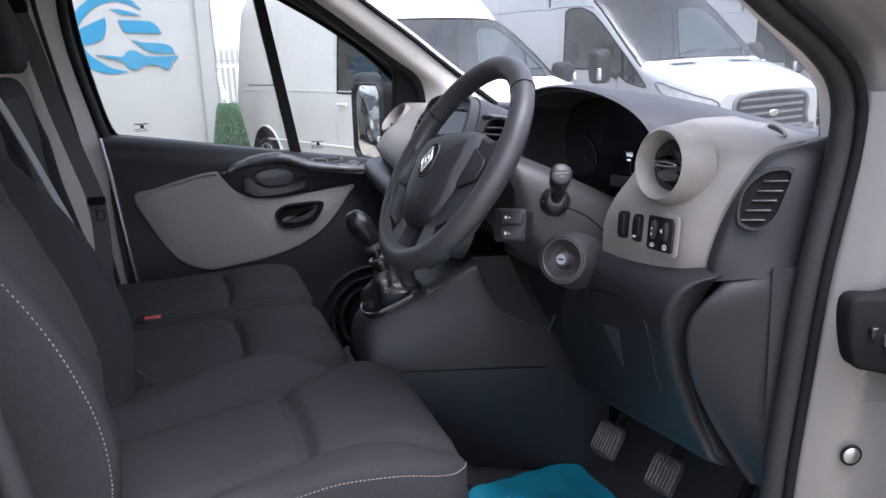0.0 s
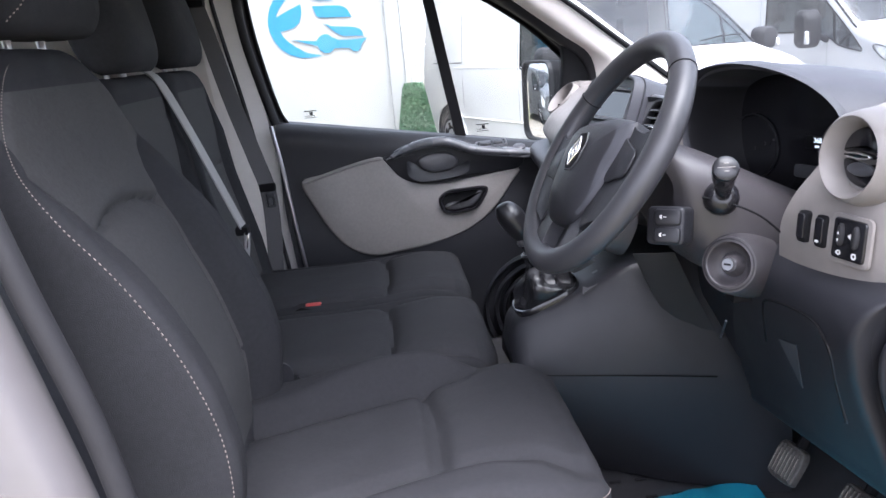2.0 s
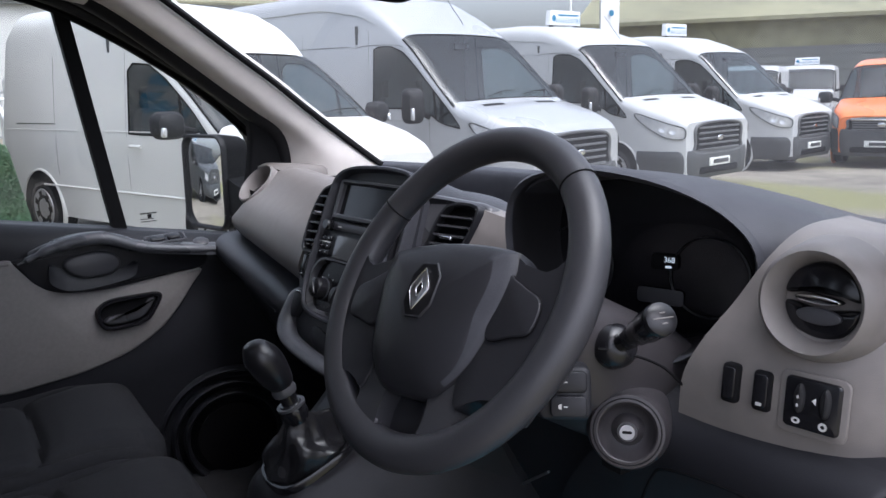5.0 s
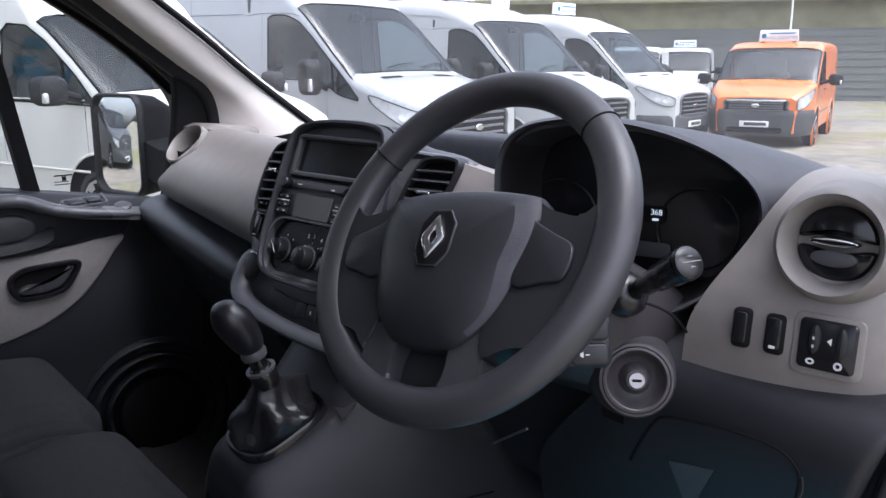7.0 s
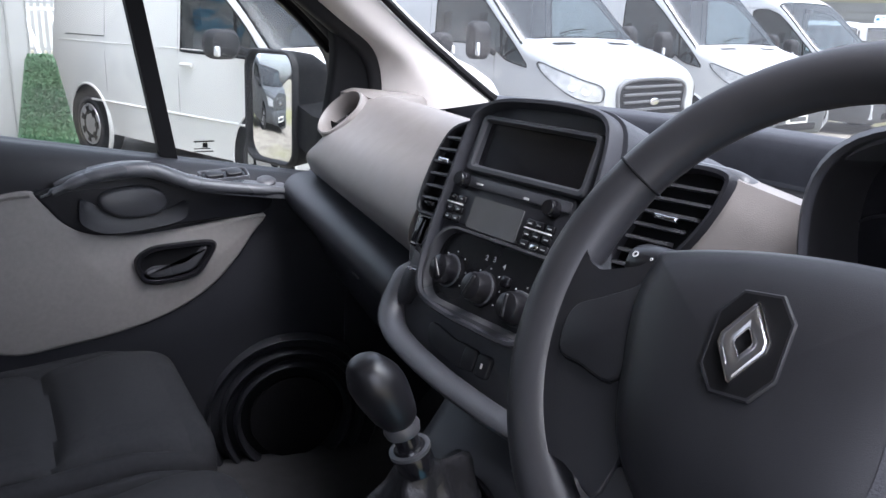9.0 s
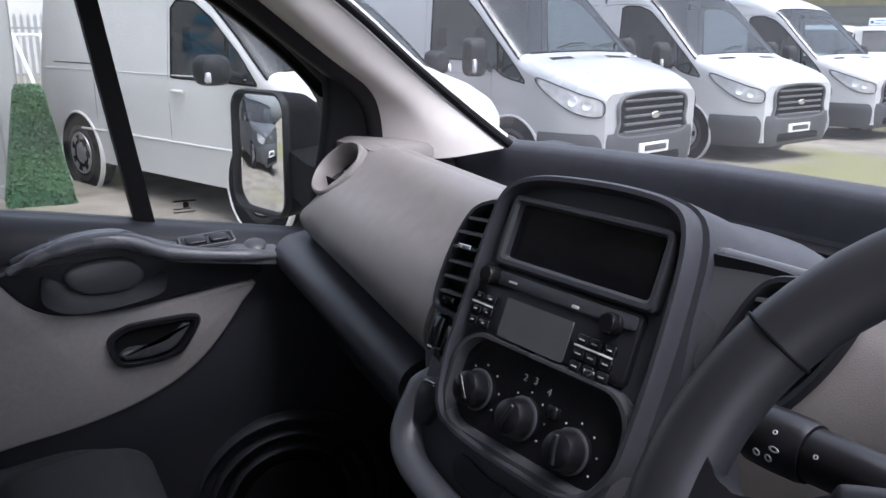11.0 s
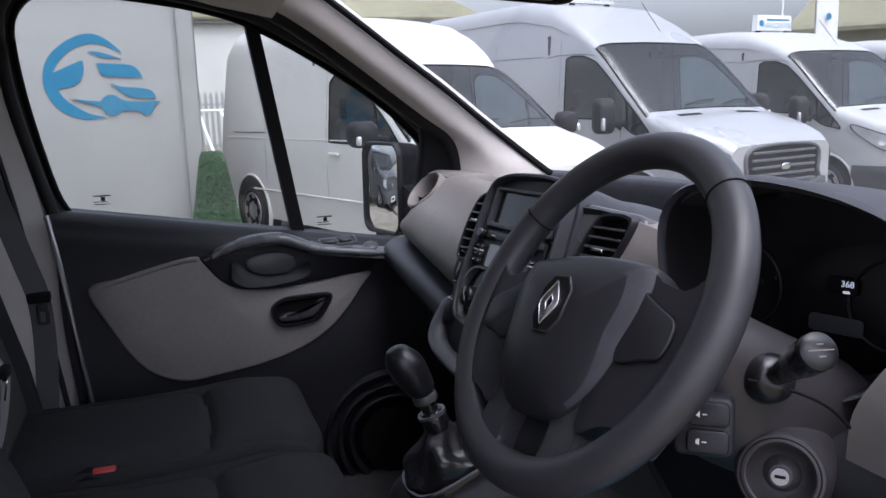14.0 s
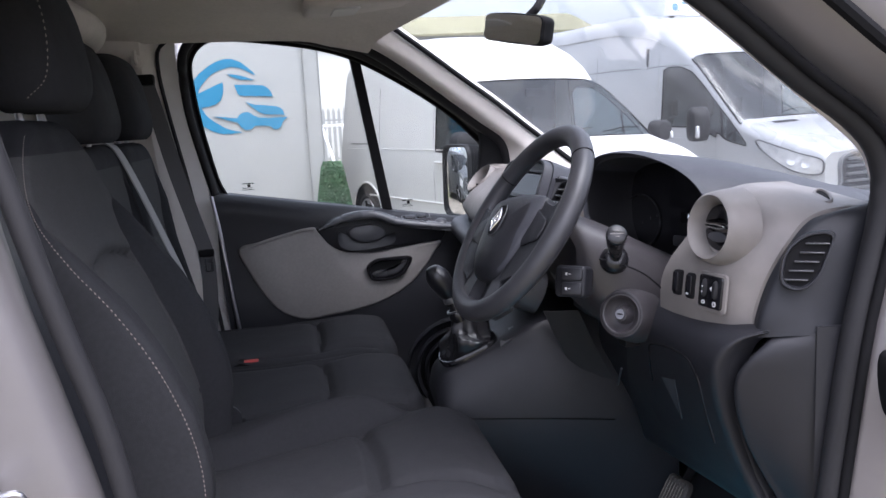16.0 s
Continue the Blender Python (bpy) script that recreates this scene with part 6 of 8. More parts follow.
part("badge_edge", hoop([(p[0] * 0.40, p[1] * 0.40) for p in dia_i], [(p[0] * 0.34, p[1] * 0.34) for p in dia_i], FBG, 0.003, 0.0004, 0.0009), M_CHROME, bdg)
for sx in (-0.062, 0.062):
    part("horn_mark", oblock((W(sx, -0.002, 0.0), FW[1], FW[2], FW[3]), 0, 0, 0.011, 0.004, 0.001, 0.0002, 0.0235), M_BLACK, wheel)
part("horn_mark", oblock((W(0.0, -0.085, 0.0), FW[1], FW[2], FW[3]), 0, 0, 0.014, 0.006, 0.0006, 0.0002, 0.0245), M_DASH, wheel)

# ---- pedals
ped = []
for (x, y, z), nm in (((0.752, 1.330, 0.740), "clutch_pedal"), ((0.776, 1.160, 0.745), "brake_pedal"), ((0.80, 1.015, 0.700), "accelerator_pedal")):
    p = thing(nm, "worn ribbed rubber pedal with shiny edges", "pedal", "foot pedals", at=(x, y, z))
    fp_ = frame_of((x, y, z), (-0.86, -0.12, 0.5))
    part("pad", prism(smooth_poly([(-0.032, 0.030), (0, 0.034), (0.032, 0.030), (0.034, -0.02), (0.026, -0.034), (-0.026, -0.034), (-0.034, -0.02)], 30), fp_, 0.014, 0.003, -0.004), M_PEDAL, p)
    for k in range(7):
        part("rib", oblock(fp_, -0.027 + 0.009 * k, 0.002 * (k % 2), 0.0042, 0.056, 0.005, 0.0015, 0.009), M_PEDAL, p, "worn rubber rib")
        part("rib_edge", oblock(fp_, -0.027 + 0.009 * k, 0.002 * (k % 2) - 0.004, 0.0016, 0.044, 0.0008, 0.0002, 0.0138), M_PEDALMETAL, p)
    part("arm", tube([(x + 0.012, y, z + 0.01), (x + 0.06, y + 0.005, z + 0.10), (x + 0.08, y + 0.01, z + 0.24), (x + 0.06, y + 0.01, z + 0.34)], 0.010, 8, n=14), M_BLACK, p)


# ---------------------------------------------------------------- seats
def stitches(path, n, r=0.0014):
    """A row of single stitches along a curve, with gaps."""
    P = crom(path, n * 2)
    bms = []
    out = bmesh.new()
    for i in range(0, n * 2 - 1, 2):
        a, b = P[i], P[i + 1]
        d = (b - a).normalized()
        s = d.orthogonal().normalized()
        u = d.cross(s)
        rg = [[q + s * (r * k * math.cos(t)) + u * (r * k * math.sin(t)) for t in (0, 1.57, 3.14, 4.71)] for q, k in ((a, 0.5), (a.lerp(b, 0.5), 1.0), (b, 0.5))]
        skin(out, rg)
    return out


def edge_drop(d, r):
    """How far a rounded edge of radius r has fallen at d from the outline."""
    if d >= r:
        return 0.0
    return r - math.sqrt(max(0.0, r * r - (r - max(d, 0.0)) ** 2))


def furrow(d, width, depth):
    """A sewn groove: depth at its line, fading over width."""
    return depth * math.exp(-(d / width) ** 2)


def upholstery(seat, name, place, height, half, a0, a1, corner, edge_r, back, regions, edges, na=130, nb=110, mats=None):
    """A padded block. place(a, b, h) maps length, breadth and height to the world, height(a, b) is the
    sewn top, half(a) the half breadth, back(a) the height of its underside; regions(a, b) names the panel and
    edges(a) gives its two long seams."""
    A = [a0 + (a1 - a0) * (0.5 - 0.5 * math.cos(math.pi * i / (na - 1))) * 0.55 + (a1 - a0) * i / (na - 1) * 0.45 for i in range(na)]
    Bs = [0.45 * (-1 + 2 * j / (nb - 1)) + 0.55 * -math.cos(math.pi * j / (nb - 1)) for j in range(nb)]

    def width(a):
        t = max(0.0, a - (a1 - corner)) / corner
        return half(a) - corner * (1 - math.sqrt(max(0.0, 1 - t * t)))

    def inset(a, b):
        """Distance inside the rounded outline."""
        side = half(a) - abs(b)
        end = a1 - a
        if side < corner and end < corner:
            return corner - math.hypot(corner - side, corner - end)
        return min(side, end)

    jl = int(nb * 0.22)

    def across(a, w):
        """The mesh lines over the breadth, two of them on the seams."""
        lo, hi = (min(max(e / w, -0.97), 0.97) for e in edges(a))
        p0, p1 = Bs[jl], Bs[nb - 1 - jl]
        out = []
        for b in Bs:
            if b < p0:
                out.append(-1 + (lo + 1) * (b + 1) / (p0 + 1))
            elif b <= p1:
                out.append(lo + (hi - lo) * (b - p0) / (p1 - p0))
            else:
                out.append(hi + (1 - hi) * (b - p1) / (1 - p1))
        return out

    P, cols = [], []
    for a in A:
        w = width(a)
        Bw = across(a, w)
        cols.append([b * w for b in Bw])
        row = [Vector(place(a, b * w, height(a, b * w) - edge_drop(inset(a, b * w), edge_r))) for b in Bw]
        hb = back(a)
        h0, h1 = height(a, -w) - edge_r, height(a, w) - edge_r
        ring = [Vector(place(a, -w * 0.97, hb)), Vector(place(a, -w * 1.005, h0 * 0.6 + hb * 0.4))] + row + [Vector(place(a, w * 1.005, h1 * 0.6 + hb * 0.4)), Vector(place(a, w * 0.97, hb))]
        P.append(ring)
    k = len(P[0])
    bms = {}
    cache = {}

    def vert(key, i, j):
        if (key, i, j) not in cache:
            cache[(key, i, j)] = bms[key].verts.new(P[i][j])
        return cache[(key, i, j)]

    for i in range(na - 1):
        for j in range(k):
            q = (j + 1) % k
            key = ""
            if 2 <= j < k - 3:
                am = (A[i] + A[i + 1]) / 2
                key = regions(am, (cols[i][j - 2] + cols[i][j - 1] + cols[i + 1][j - 2] + cols[i + 1][j - 1]) / 4)
            if key not in bms:
                bms[key] = bmesh.new()
            bms[key].faces.new((vert(key, i, j), vert(key, i, q), vert(key, i + 1, q), vert(key, i + 1, j)))
    for i in (0, na - 1):
        bms[""].faces.new([vert("", i, j) for j in range(k)])
    for key, bm in bms.items():
        part(key or name, bm, (mats or {}).get(key, M_BOLSTER if key == "" else M_SEAT), seat, "", True, 70)


def line_x(pts, v):
    """Value of a broken line, carried on flat past its ends."""
    return pts[0][1] if v <= pts[0][0] else line_of(pts, v)


def headrest(seat, c, w, h, d, lean):
    """A pillow on two steel posts."""
    secs = []
    for f in (0, 0.06, 0.2, 0.45, 0.7, 0.9, 0.97, 1.0):
        z = c[2] - h / 2 + h * f
        k = (1 - abs(2 * f - 1) ** 5) ** 0.5 if 0 < f < 1 else 0.28
        x = c[0] - lean * (f - 0.5) * h
        kd = d / 2 * (0.35 + 0.65 * k) * (1.0 + 0.1 * math.sin(math.pi * f))
        kw = w / 2 * (0.72 + 0.28 * k)
        secs.append([P3(x + kd * math.copysign(abs(math.cos(a)) ** 0.6, math.cos(a)), c[1] + kw * math.copysign(abs(math.sin(a)) ** 0.55, math.sin(a)), z) for a in (2 * math.pi * i / 28 for i in range(28))])
    hd = part("headrest", loft(secs, None, 22), M_BOLSTER, seat, "dark padded headrest", True, 60)
    for sy in (-0.055, 0.055):
        part("post", tube([(c[0] - 0.005, c[1] + sy, c[2] - h / 2 + 0.03), (c[0] + 0.005, c[1] + sy, c[2] - h / 2 - 0.06)], 0.006, 10), M_STEEL, hd, "steel headrest post")
        part("guide", lathe([(0.006, 0), (0.017, 0), (0.016, 0.010), (0.006, 0.014)], frame_of((c[0] + 0.004, c[1] + sy, c[2] - h / 2 - 0.040), (0.1, 0, 1), up=(1, 0, 0)), 16), M_BLACK, hd)
    return hd


XB = [(0.90, -0.150), (0.958, -0.147), (1.045, -0.132), (1.107, -0.140), (1.16, -0.154), (1.22, -0.178), (1.28, -0.208), (1.34, -0.250), (1.40, -0.296), (1.45, -0.322), (1.50, -0.336), (1.56, -0.350), (1.62, -0.365)]


def xback(z):
    """Front of the driver's backrest bolsters, smoothed over the height."""
    return sum(line_of(XB, min(1.61, max(0.901, z + e))) for e in (-0.03, -0.015, 0.0, 0.015, 0.03)) / 5


# driver's seat
drv = thing("driver_seat", "charcoal fabric driver's seat with pale stitching", "van seat", at=(0.05, 1.205, 0.6))
YS = 1.205
D_NEAR = [(-0.20, -0.190), (-0.05, -0.163), (0.02, -0.143), (0.11, -0.122), (0.19, -0.112), (0.25, -0.125), (0.30, -0.16)]
D_FAR = [(-0.20, 0.080), (-0.075, 0.128), (0.02, 0.160), (0.10, 0.180), (0.16, 0.208), (0.22, 0.240), (0.26, 0.26)]


def d_cross(y):
    """The seam across the cushion, bowed forward."""
    return 0.104 + 0.014 * (1 - (y / 0.16) ** 2)


def d_height(x, y):
    zc = 0.929 + 0.020 * smooth01((x + 0.02) / 0.30) - 0.012 * smooth01((x - 0.24) / 0.10)
    gn, gf = line_x(D_NEAR, x), line_x(D_FAR, x)
    front = smooth01((x - 0.13) / 0.19)
    far = (0.062 - 0.034 * front) * smooth01((y - gf + 0.006) / 0.075) * (0.55 + 0.45 * smooth01((x + 0.16) / 0.2))
    near = (0.042 - 0.026 * front) * smooth01((gn + 0.008 - y) / 0.075) * (0.70 + 0.30 * smooth01((x + 0.14) / 0.16))
    z = zc + far + near
    if gn < y < gf:
        z += 0.012 * min(1.0, (y - gn) / 0.04) * min(1.0, (gf - y) / 0.04) * (1 if x < 0.1 else 0.6)
        z -= furrow(x - d_cross(y), 0.015, 0.014)
    fade = 1 - smooth01((x - 0.16) / 0.06)
    z -= furrow(y - gn, 0.009, 0.012) * fade + furrow(y - gf, 0.009, 0.012) * (1 - smooth01((x - 0.17) / 0.05))
    return z + 0.0012 * noise.noise(Vector((x * 30, y * 30, 2))) + 0.002 * noise.noise(Vector((x * 9, y * 9, 5)))


def d_region(x, y):
    if line_x(D_NEAR, x) < y < line_x(D_FAR, x) and -0.17 < x:
        return "rear_panel" if x < d_cross(y) else ("front_panel" if x < 0.30 else "")
    return ""


upholstery(drv, "cushion", lambda x, y, z: (x, YS + y, z), d_height, lambda x: 0.252, -0.20, 0.340, 0.085, 0.026, lambda x: 0.79 + 0.03 * smooth01((x - 0.22) / 0.12), d_region, lambda x: (line_x(D_NEAR, x), line_x(D_FAR, x)))


def b_dish(z):
    return line_x([(0.90, 0.030), (1.0, 0.046), (1.12, 0.056), (1.25, 0.050), (1.34, 0.030), (1.42, 0.012), (1.50, 0.004)], z)


def b_half(z):
    return 0.252 - 0.075 * smooth01((z - 1.36) / 0.24) ** 1.2


def b_edge(z):
    """Inner edge of the bolsters on the driver's back."""
    return line_x([(0.90, 0.168), (1.06, 0.160), (1.20, 0.152), (1.32, 0.158), (1.38, 0.178), (1.43, 0.22)], z)


def b_arc(y):
    return 1.326 + 0.026 * (1 - (y / 0.16) ** 2)


def b_height(z, y):
    e = b_edge(z)
    x = xback(z) - b_dish(z) * (1 - smooth01((abs(y) - e + 0.02) / 0.065))
    if abs(y) < e and z < b_arc(y):
        x += 0.006 * min(1.0, (e - abs(y)) / 0.04) * min(1.0, (b_arc(y) - z) / 0.03) - 0.006
    if abs(y) < e:
        x -= furrow(z - b_arc(y), 0.010, 0.014)
    x -= furrow(abs(y) - e, 0.010, 0.015) * (1 - smooth01((z - 1.39) / 0.05))
    return x + 0.0015 * noise.noise(Vector((y * 14, z * 14, 7)))


def b_region(z, y):
    if abs(y) < b_edge(z) and 0.95 < z < 1.52:
        return "lower_panel" if z < b_arc(y) else "upper_panel"
    return ""


upholstery(drv, "backrest", lambda z, y, x: (x, YS + y, z), b_height, b_half, 0.90, 1.572, 0.11, 0.022, lambda z: xback(z) - 0.155 + 0.06 * smooth01((z - 1.2) / 0.35), b_region, lambda z: (-b_edge(z), b_edge(z)), mats={"upper_panel": M_SEATTOP, "lower_panel": M_SEATTOP})
st_back = [(xback(z) - 0.010, YS - b_half(z) + 0.0015, z) for z in (0.975, 1.03, 1.10, 1.17, 1.24, 1.31, 1.37, 1.42, 1.455)] + [(xback(1.49) - 0.008, YS - b_half(1.49) + 0.008, 1.49), (xback(1.525) - 0.007, YS - b_half(1.525) + 0.028, 1.525), (xback(1.55) - 0.008, YS - b_half(1.55) + 0.062, 1.550), (xback(1.56) - 0.012, YS - 0.06, 1.563)]
part("side_stitching", stitches(st_back, 120, 0.0009), M_STITCH, drv, "pale contrast stitching")
st_seat = [(-0.066, YS - 0.2545, 0.925), (-0.042, YS - 0.2545, 0.941), (-0.018, YS - 0.2540, 0.951)] + [(x, YS - 0.2512, d_height(x, -0.252) - 0.0155) for x in (0.03, 0.08, 0.13, 0.18, 0.23)] + [(0.255 + 0.0855 * math.sin(a), YS - 0.167 - 0.0855 * math.cos(a), d_height(0.255 + 0.085 * math.sin(a), -0.167 - 0.085 * math.cos(a)) - 0.0155) for a in (0.25, 0.6, 0.95, 1.3)]
part("side_stitching", stitches(st_seat, 96, 0.0009), M_STITCH, drv, "pale contrast stitching")
headrest(drv, (-0.380, YS, 1.695), 0.275, 0.225, 0.135, 0.18)
part("head_stitching", stitches([(-0.345, YS - 0.131, 1.60), (-0.318, YS - 0.128, 1.63), (-0.312, YS - 0.1265, 1.69), (-0.322, YS - 0.124, 1.75), (-0.345, YS - 0.118, 1.80)], 26, 0.0011), M_STITCH, drv)
part("side_cover", loft([[P3(x, 0.925, 0.60), P3(x, 0.922, zt - 0.03), P3(x, 0.930, zt), P3(x, 0.952, zt + 0.002), P3(x, 0.952, 0.60)] for x, zt in ((-0.26, 0.885), (-0.20, 0.925), (-0.125, 0.943), (-0.085, 0.938), (0.05, 0.928), (0.085, 0.930), (0.21, 0.917), (0.232, 0.905), (0.240, 0.875))], None, 30), M_LOWER, drv, "dark plastic seat side cover")
part("cover_ridge", tube([(-0.10, 0.9235, 0.930), (0.02, 0.922, 0.917), (0.075, 0.9215, 0.910), (0.095, 0.9215, 0.890)], 0.004, 8, n=22), M_LOWER, drv)
part("plinth", block((-0.20, 0.99, 0.60), (0.22, 1.42, 0.81), 0.02), M_BLACK, drv, "black seat box")
part("seat_cable", tube([(0.225, 0.99, 0.80), (0.235, 1.00, 0.72), (0.215, 1.01, 0.64)], 0.005, 8, n=14), M_RUBBER, drv, "black cable under the seat")
part("recliner", lathe([(0, 0), (0.028, 0), (0.026, 0.012), (0, 0.014)], frame_of((-0.155, 1.460, 0.965), (0, 1, 0)), 20), M_LOWER, drv)
part("buckle_stalk", loft([[P3(-0.150 + d, 1.462 + a, 0.90), P3(-0.118 + d, 1.462 + a, 0.90), P3(-0.122 + d, 1.462 + a, 0.955), P3(-0.150 + d, 1.462 + a, 0.962)] for d, a in ((0, 0), (0, 0.022))]), M_BLACK, drv)


def xbench(z):
    return line_x([(0.88, -0.275), (1.03, -0.298), (1.115, -0.318), (1.23, -0.345), (1.35, -0.362), (1.43, -0.385), (1.52, -0.400)], z)


# passenger bench: two seats side by side on one frame
bench = thing("passenger_bench", "charcoal fabric two-seat passenger bench", "van seat", at=(0.0, 1.97, 0.6))
for yc, hw in ((1.752, 0.222), (2.208, 0.218)):
    def p_cross(y):
        return 0.042 + 0.016 * (1 - (y / 0.19) ** 2)

    def p_height(x, y, hw=hw):
        g = hw * 0.80 + 0.02 * smooth01((x - 0.10) / 0.14)
        z = 0.922 + 0.016 * smooth01((x + 0.05) / 0.25) - 0.014 * smooth01((x - 0.15) / 0.11)
        z += 0.012 * smooth01((abs(y) - g) / 0.03) * (1 - smooth01((x - 0.14) / 0.08)) * 0.4
        if abs(y) < g:
            z += 0.012 * min(1.0, (g - abs(y)) / 0.05) ** 0.7 * min(1.0, abs(x - p_cross(y)) / 0.045) ** 0.7
            z -= furrow(x - p_cross(y), 0.011, 0.010)
        z -= furrow(abs(y) - g, 0.009, 0.013) * (1 - 0.7 * smooth01((x - 0.16) / 0.05))
        return z + 0.003 * noise.noise(Vector((x * 9, y * 9, hw * 40)))

    def p_region(x, y, hw=hw):
        g = hw * 0.80 + 0.02 * smooth01((x - 0.10) / 0.14)
        if abs(y) < g and -0.27 < x < 0.225:
            return "rear_panel" if x < p_cross(y) else "front_panel"
        return ""

    upholstery(bench, "cushion", lambda x, y, z, yc=yc: (x, yc + y, z), p_height, lambda x, hw=hw: hw, -0.31, 0.268, 0.07, 0.035, lambda x: 0.80 + 0.02 * smooth01((x - 0.18) / 0.08), p_region, lambda x, hw=hw: (-(hw * 0.80 + 0.02 * smooth01((x - 0.10) / 0.14)), hw * 0.80 + 0.02 * smooth01((x - 0.10) / 0.14)), 100, 90)

    def q_height(z, y, hw=hw):
        e = hw * 0.70
        x = xbench(z) - 0.022 * (1 - smooth01((abs(y) - e + 0.02) / 0.05)) * (1 - smooth01((z - 1.28) / 0.16))
        if abs(y) < e:
            x -= furrow(z - 1.262, 0.008, 0.008)
        x -= furrow(abs(y) - e, 0.007, 0.007) * (1 - smooth01((z - 1.40) / 0.06))
        return x

    def q_region(z, y, hw=hw):
        if abs(y) < hw * 0.70 and 0.94 < z < 1.47:
            return "lower_panel" if z < 1.262 else "upper_panel"
        return ""

    upholstery(bench, "backrest", lambda z, y, x, yc=yc: (x, yc + y, z), q_height, lambda z, hw=hw: hw * (1 - 0.10 * smooth01((z - 1.33) / 0.2)), 0.88, 1.520, 0.08, 0.028, lambda z: xbench(z) - 0.11, q_region, lambda z, hw=hw: (-hw * 0.70, hw * 0.70), 90, 80, {"upper_panel": M_SEATTOP, "lower_panel": M_SEATTOP})
    headrest(bench, (-0.435, yc, 1.640), 0.265, 0.225, 0.115, 0.20)
part("bench_frame", block((-0.25, 1.55, 0.60), (0.20, 2.40, 0.83), 0.02), M_BLACK, bench, "black bench frame")
bk = thing("seat_buckle", "red-buttoned black belt buckle between the seats", "belt buckle")
part("body", loft([[P3(x, 2.00, 0.885), P3(x, 2.045, 0.885), P3(x, 2.045, z), P3(x, 2.00, z)] for x, z in ((-0.22, 0.905), (-0.165, 0.925), (-0.125, 0.915), (-0.12, 0.90))]), M_BLACK, bk)
part("button", block((-0.156, 2.008, 0.912), (-0.116, 2.034, 0.926), 0.004), M_RED, bk, "red release button")

# belts
sb = thing("centre_seat_belt", "grey webbing belt hanging from the bench back with steel tongue", "seat belt")
part("webbing", ribbon([(-0.425, 1.93, 1.53), (-0.395, 1.925, 1.50), (-0.355, 1.935, 1.40), (-0.31, 1.95, 1.27), (-0.272, 1.958, 1.16), (-0.262, 1.958, 1.13), (-0.285, 1.96, 1.02), (-0.33, 1.97, 0.93)], (0.1, 1, 0), 0.046, 0.003, 36), M_BELTPALE, sb, "grey belt webbing")
part("tongue_grip", block((-0.285, 1.935, 1.135), (-0.255, 1.983, 1.155), 0.006), M_BLACK, sb)
ftg = frame_of((-0.262, 1.958, 1.12), (-0.9, -0.2, 0.2))
part("tongue", hoop(rrect(0.026, 0.040, 0.004, 5), rrect(0.012, 0.020, 0.002, 5, 0, -0.004), ftg, 0.003, 0.0008), M_CHROME, sb, "steel belt tongue")
sp = thing("outer_seat_belt", "dark webbing belt hanging down the door pillar", "seat belt")
part("webbing", ribbon([(-0.400, 2.452, 1.70), (-0.375, 2.45, 1.60), (-0.335, 2.445, 1.42), (-0.290, 2.44, 1.25), (-0.268, 2.44, 1.15), (-0.27, 2.44, 1.0), (-0.29, 2.44, 0.8)], (1, 0.25, 0), 0.046, 0.003, 30), M_BELT, sp, "dark belt webbing")
part("guide_loop", block((-0.432, 2.43, 1.685), (-0.372, 2.47, 1.718), 0.008), M_BLACK, sp, "black belt guide")
part("tongue_grip", block((-0.292, 2.425, 1.155), (-0.245, 2.455, 1.178), 0.006), M_BLACK, sp)
part("tongue", hoop(rrect(0.026, 0.044, 0.004, 5), rrect(0.012, 0.022, 0.002, 5, 0, -0.004), frame_of((-0.262, 2.428, 1.13), (-0.3, -0.95, 0)), 0.003, 0.0008), M_CHROME, sp, "steel belt tongue")

# rear view mirror
rm = thing("rear_view_mirror", "dark rear view mirror on the windscreen", "rear view mirror")
FRM = frame_of((0.545, 1.715, 1.742), (-0.93, -0.30, 0.06), up=(0, -0.18, 1))
mo = smooth_poly([(-0.118, 0.026), (-0.05, 0.033), (0.05, 0.034), (0.118, 0.030), (0.125, 0.0), (0.118, -0.030), (0.05, -0.034), (-0.05, -0.034), (-0.118, -0.030), (-0.124, 0.0)], 50)
bm = bmesh.new()
o_, r_, u_, n_ = FRM
skin(bm, [[o_ + r_ * (p[0] * k) + u_ * (p[1] * k) + n_ * h for p in mo] for k, h in ((0.5, -0.04), (0.9, -0.03), (1.0, -0.010), (1.0, 0.004), (0.97, 0.008))])
part("shell", bm, M_BLACK, rm, "black mirror shell")
part("mirror_glass", prism([(p[0] * 0.95, p[1] * 0.90) for p in mo], FRM, 0.002, 0.0, 0.0075), M_MIRROR, rm, "dark mirror glass")
part("stem", tube([(0.57, 1.71, 1.76), (0.60, 1.70, 1.79), (0.615, 1.69, 1.83)], 0.010, 10, n=10), M_BLACK, rm)
# roof lamp
lp = thing("roof_lamp", "small clear interior lamp in a beige roof panel", "interior lamp")
FL = frame_of((0.215, 2.12, 1.866), (0.06, 0.04, -1), up=(1, 0, 0))
part("console", prism(rrect(0.34, 0.28, 0.05, 6), FL, 0.026, 0.010, -0.006), M_HEADLINE, lp)
part("lens", oblock(FL, 0.0, -0.03, 0.21, 0.070, 0.006, 0.002, 0.019), M_FRAMEPAINT, lp, "ribbed clear lamp lens")

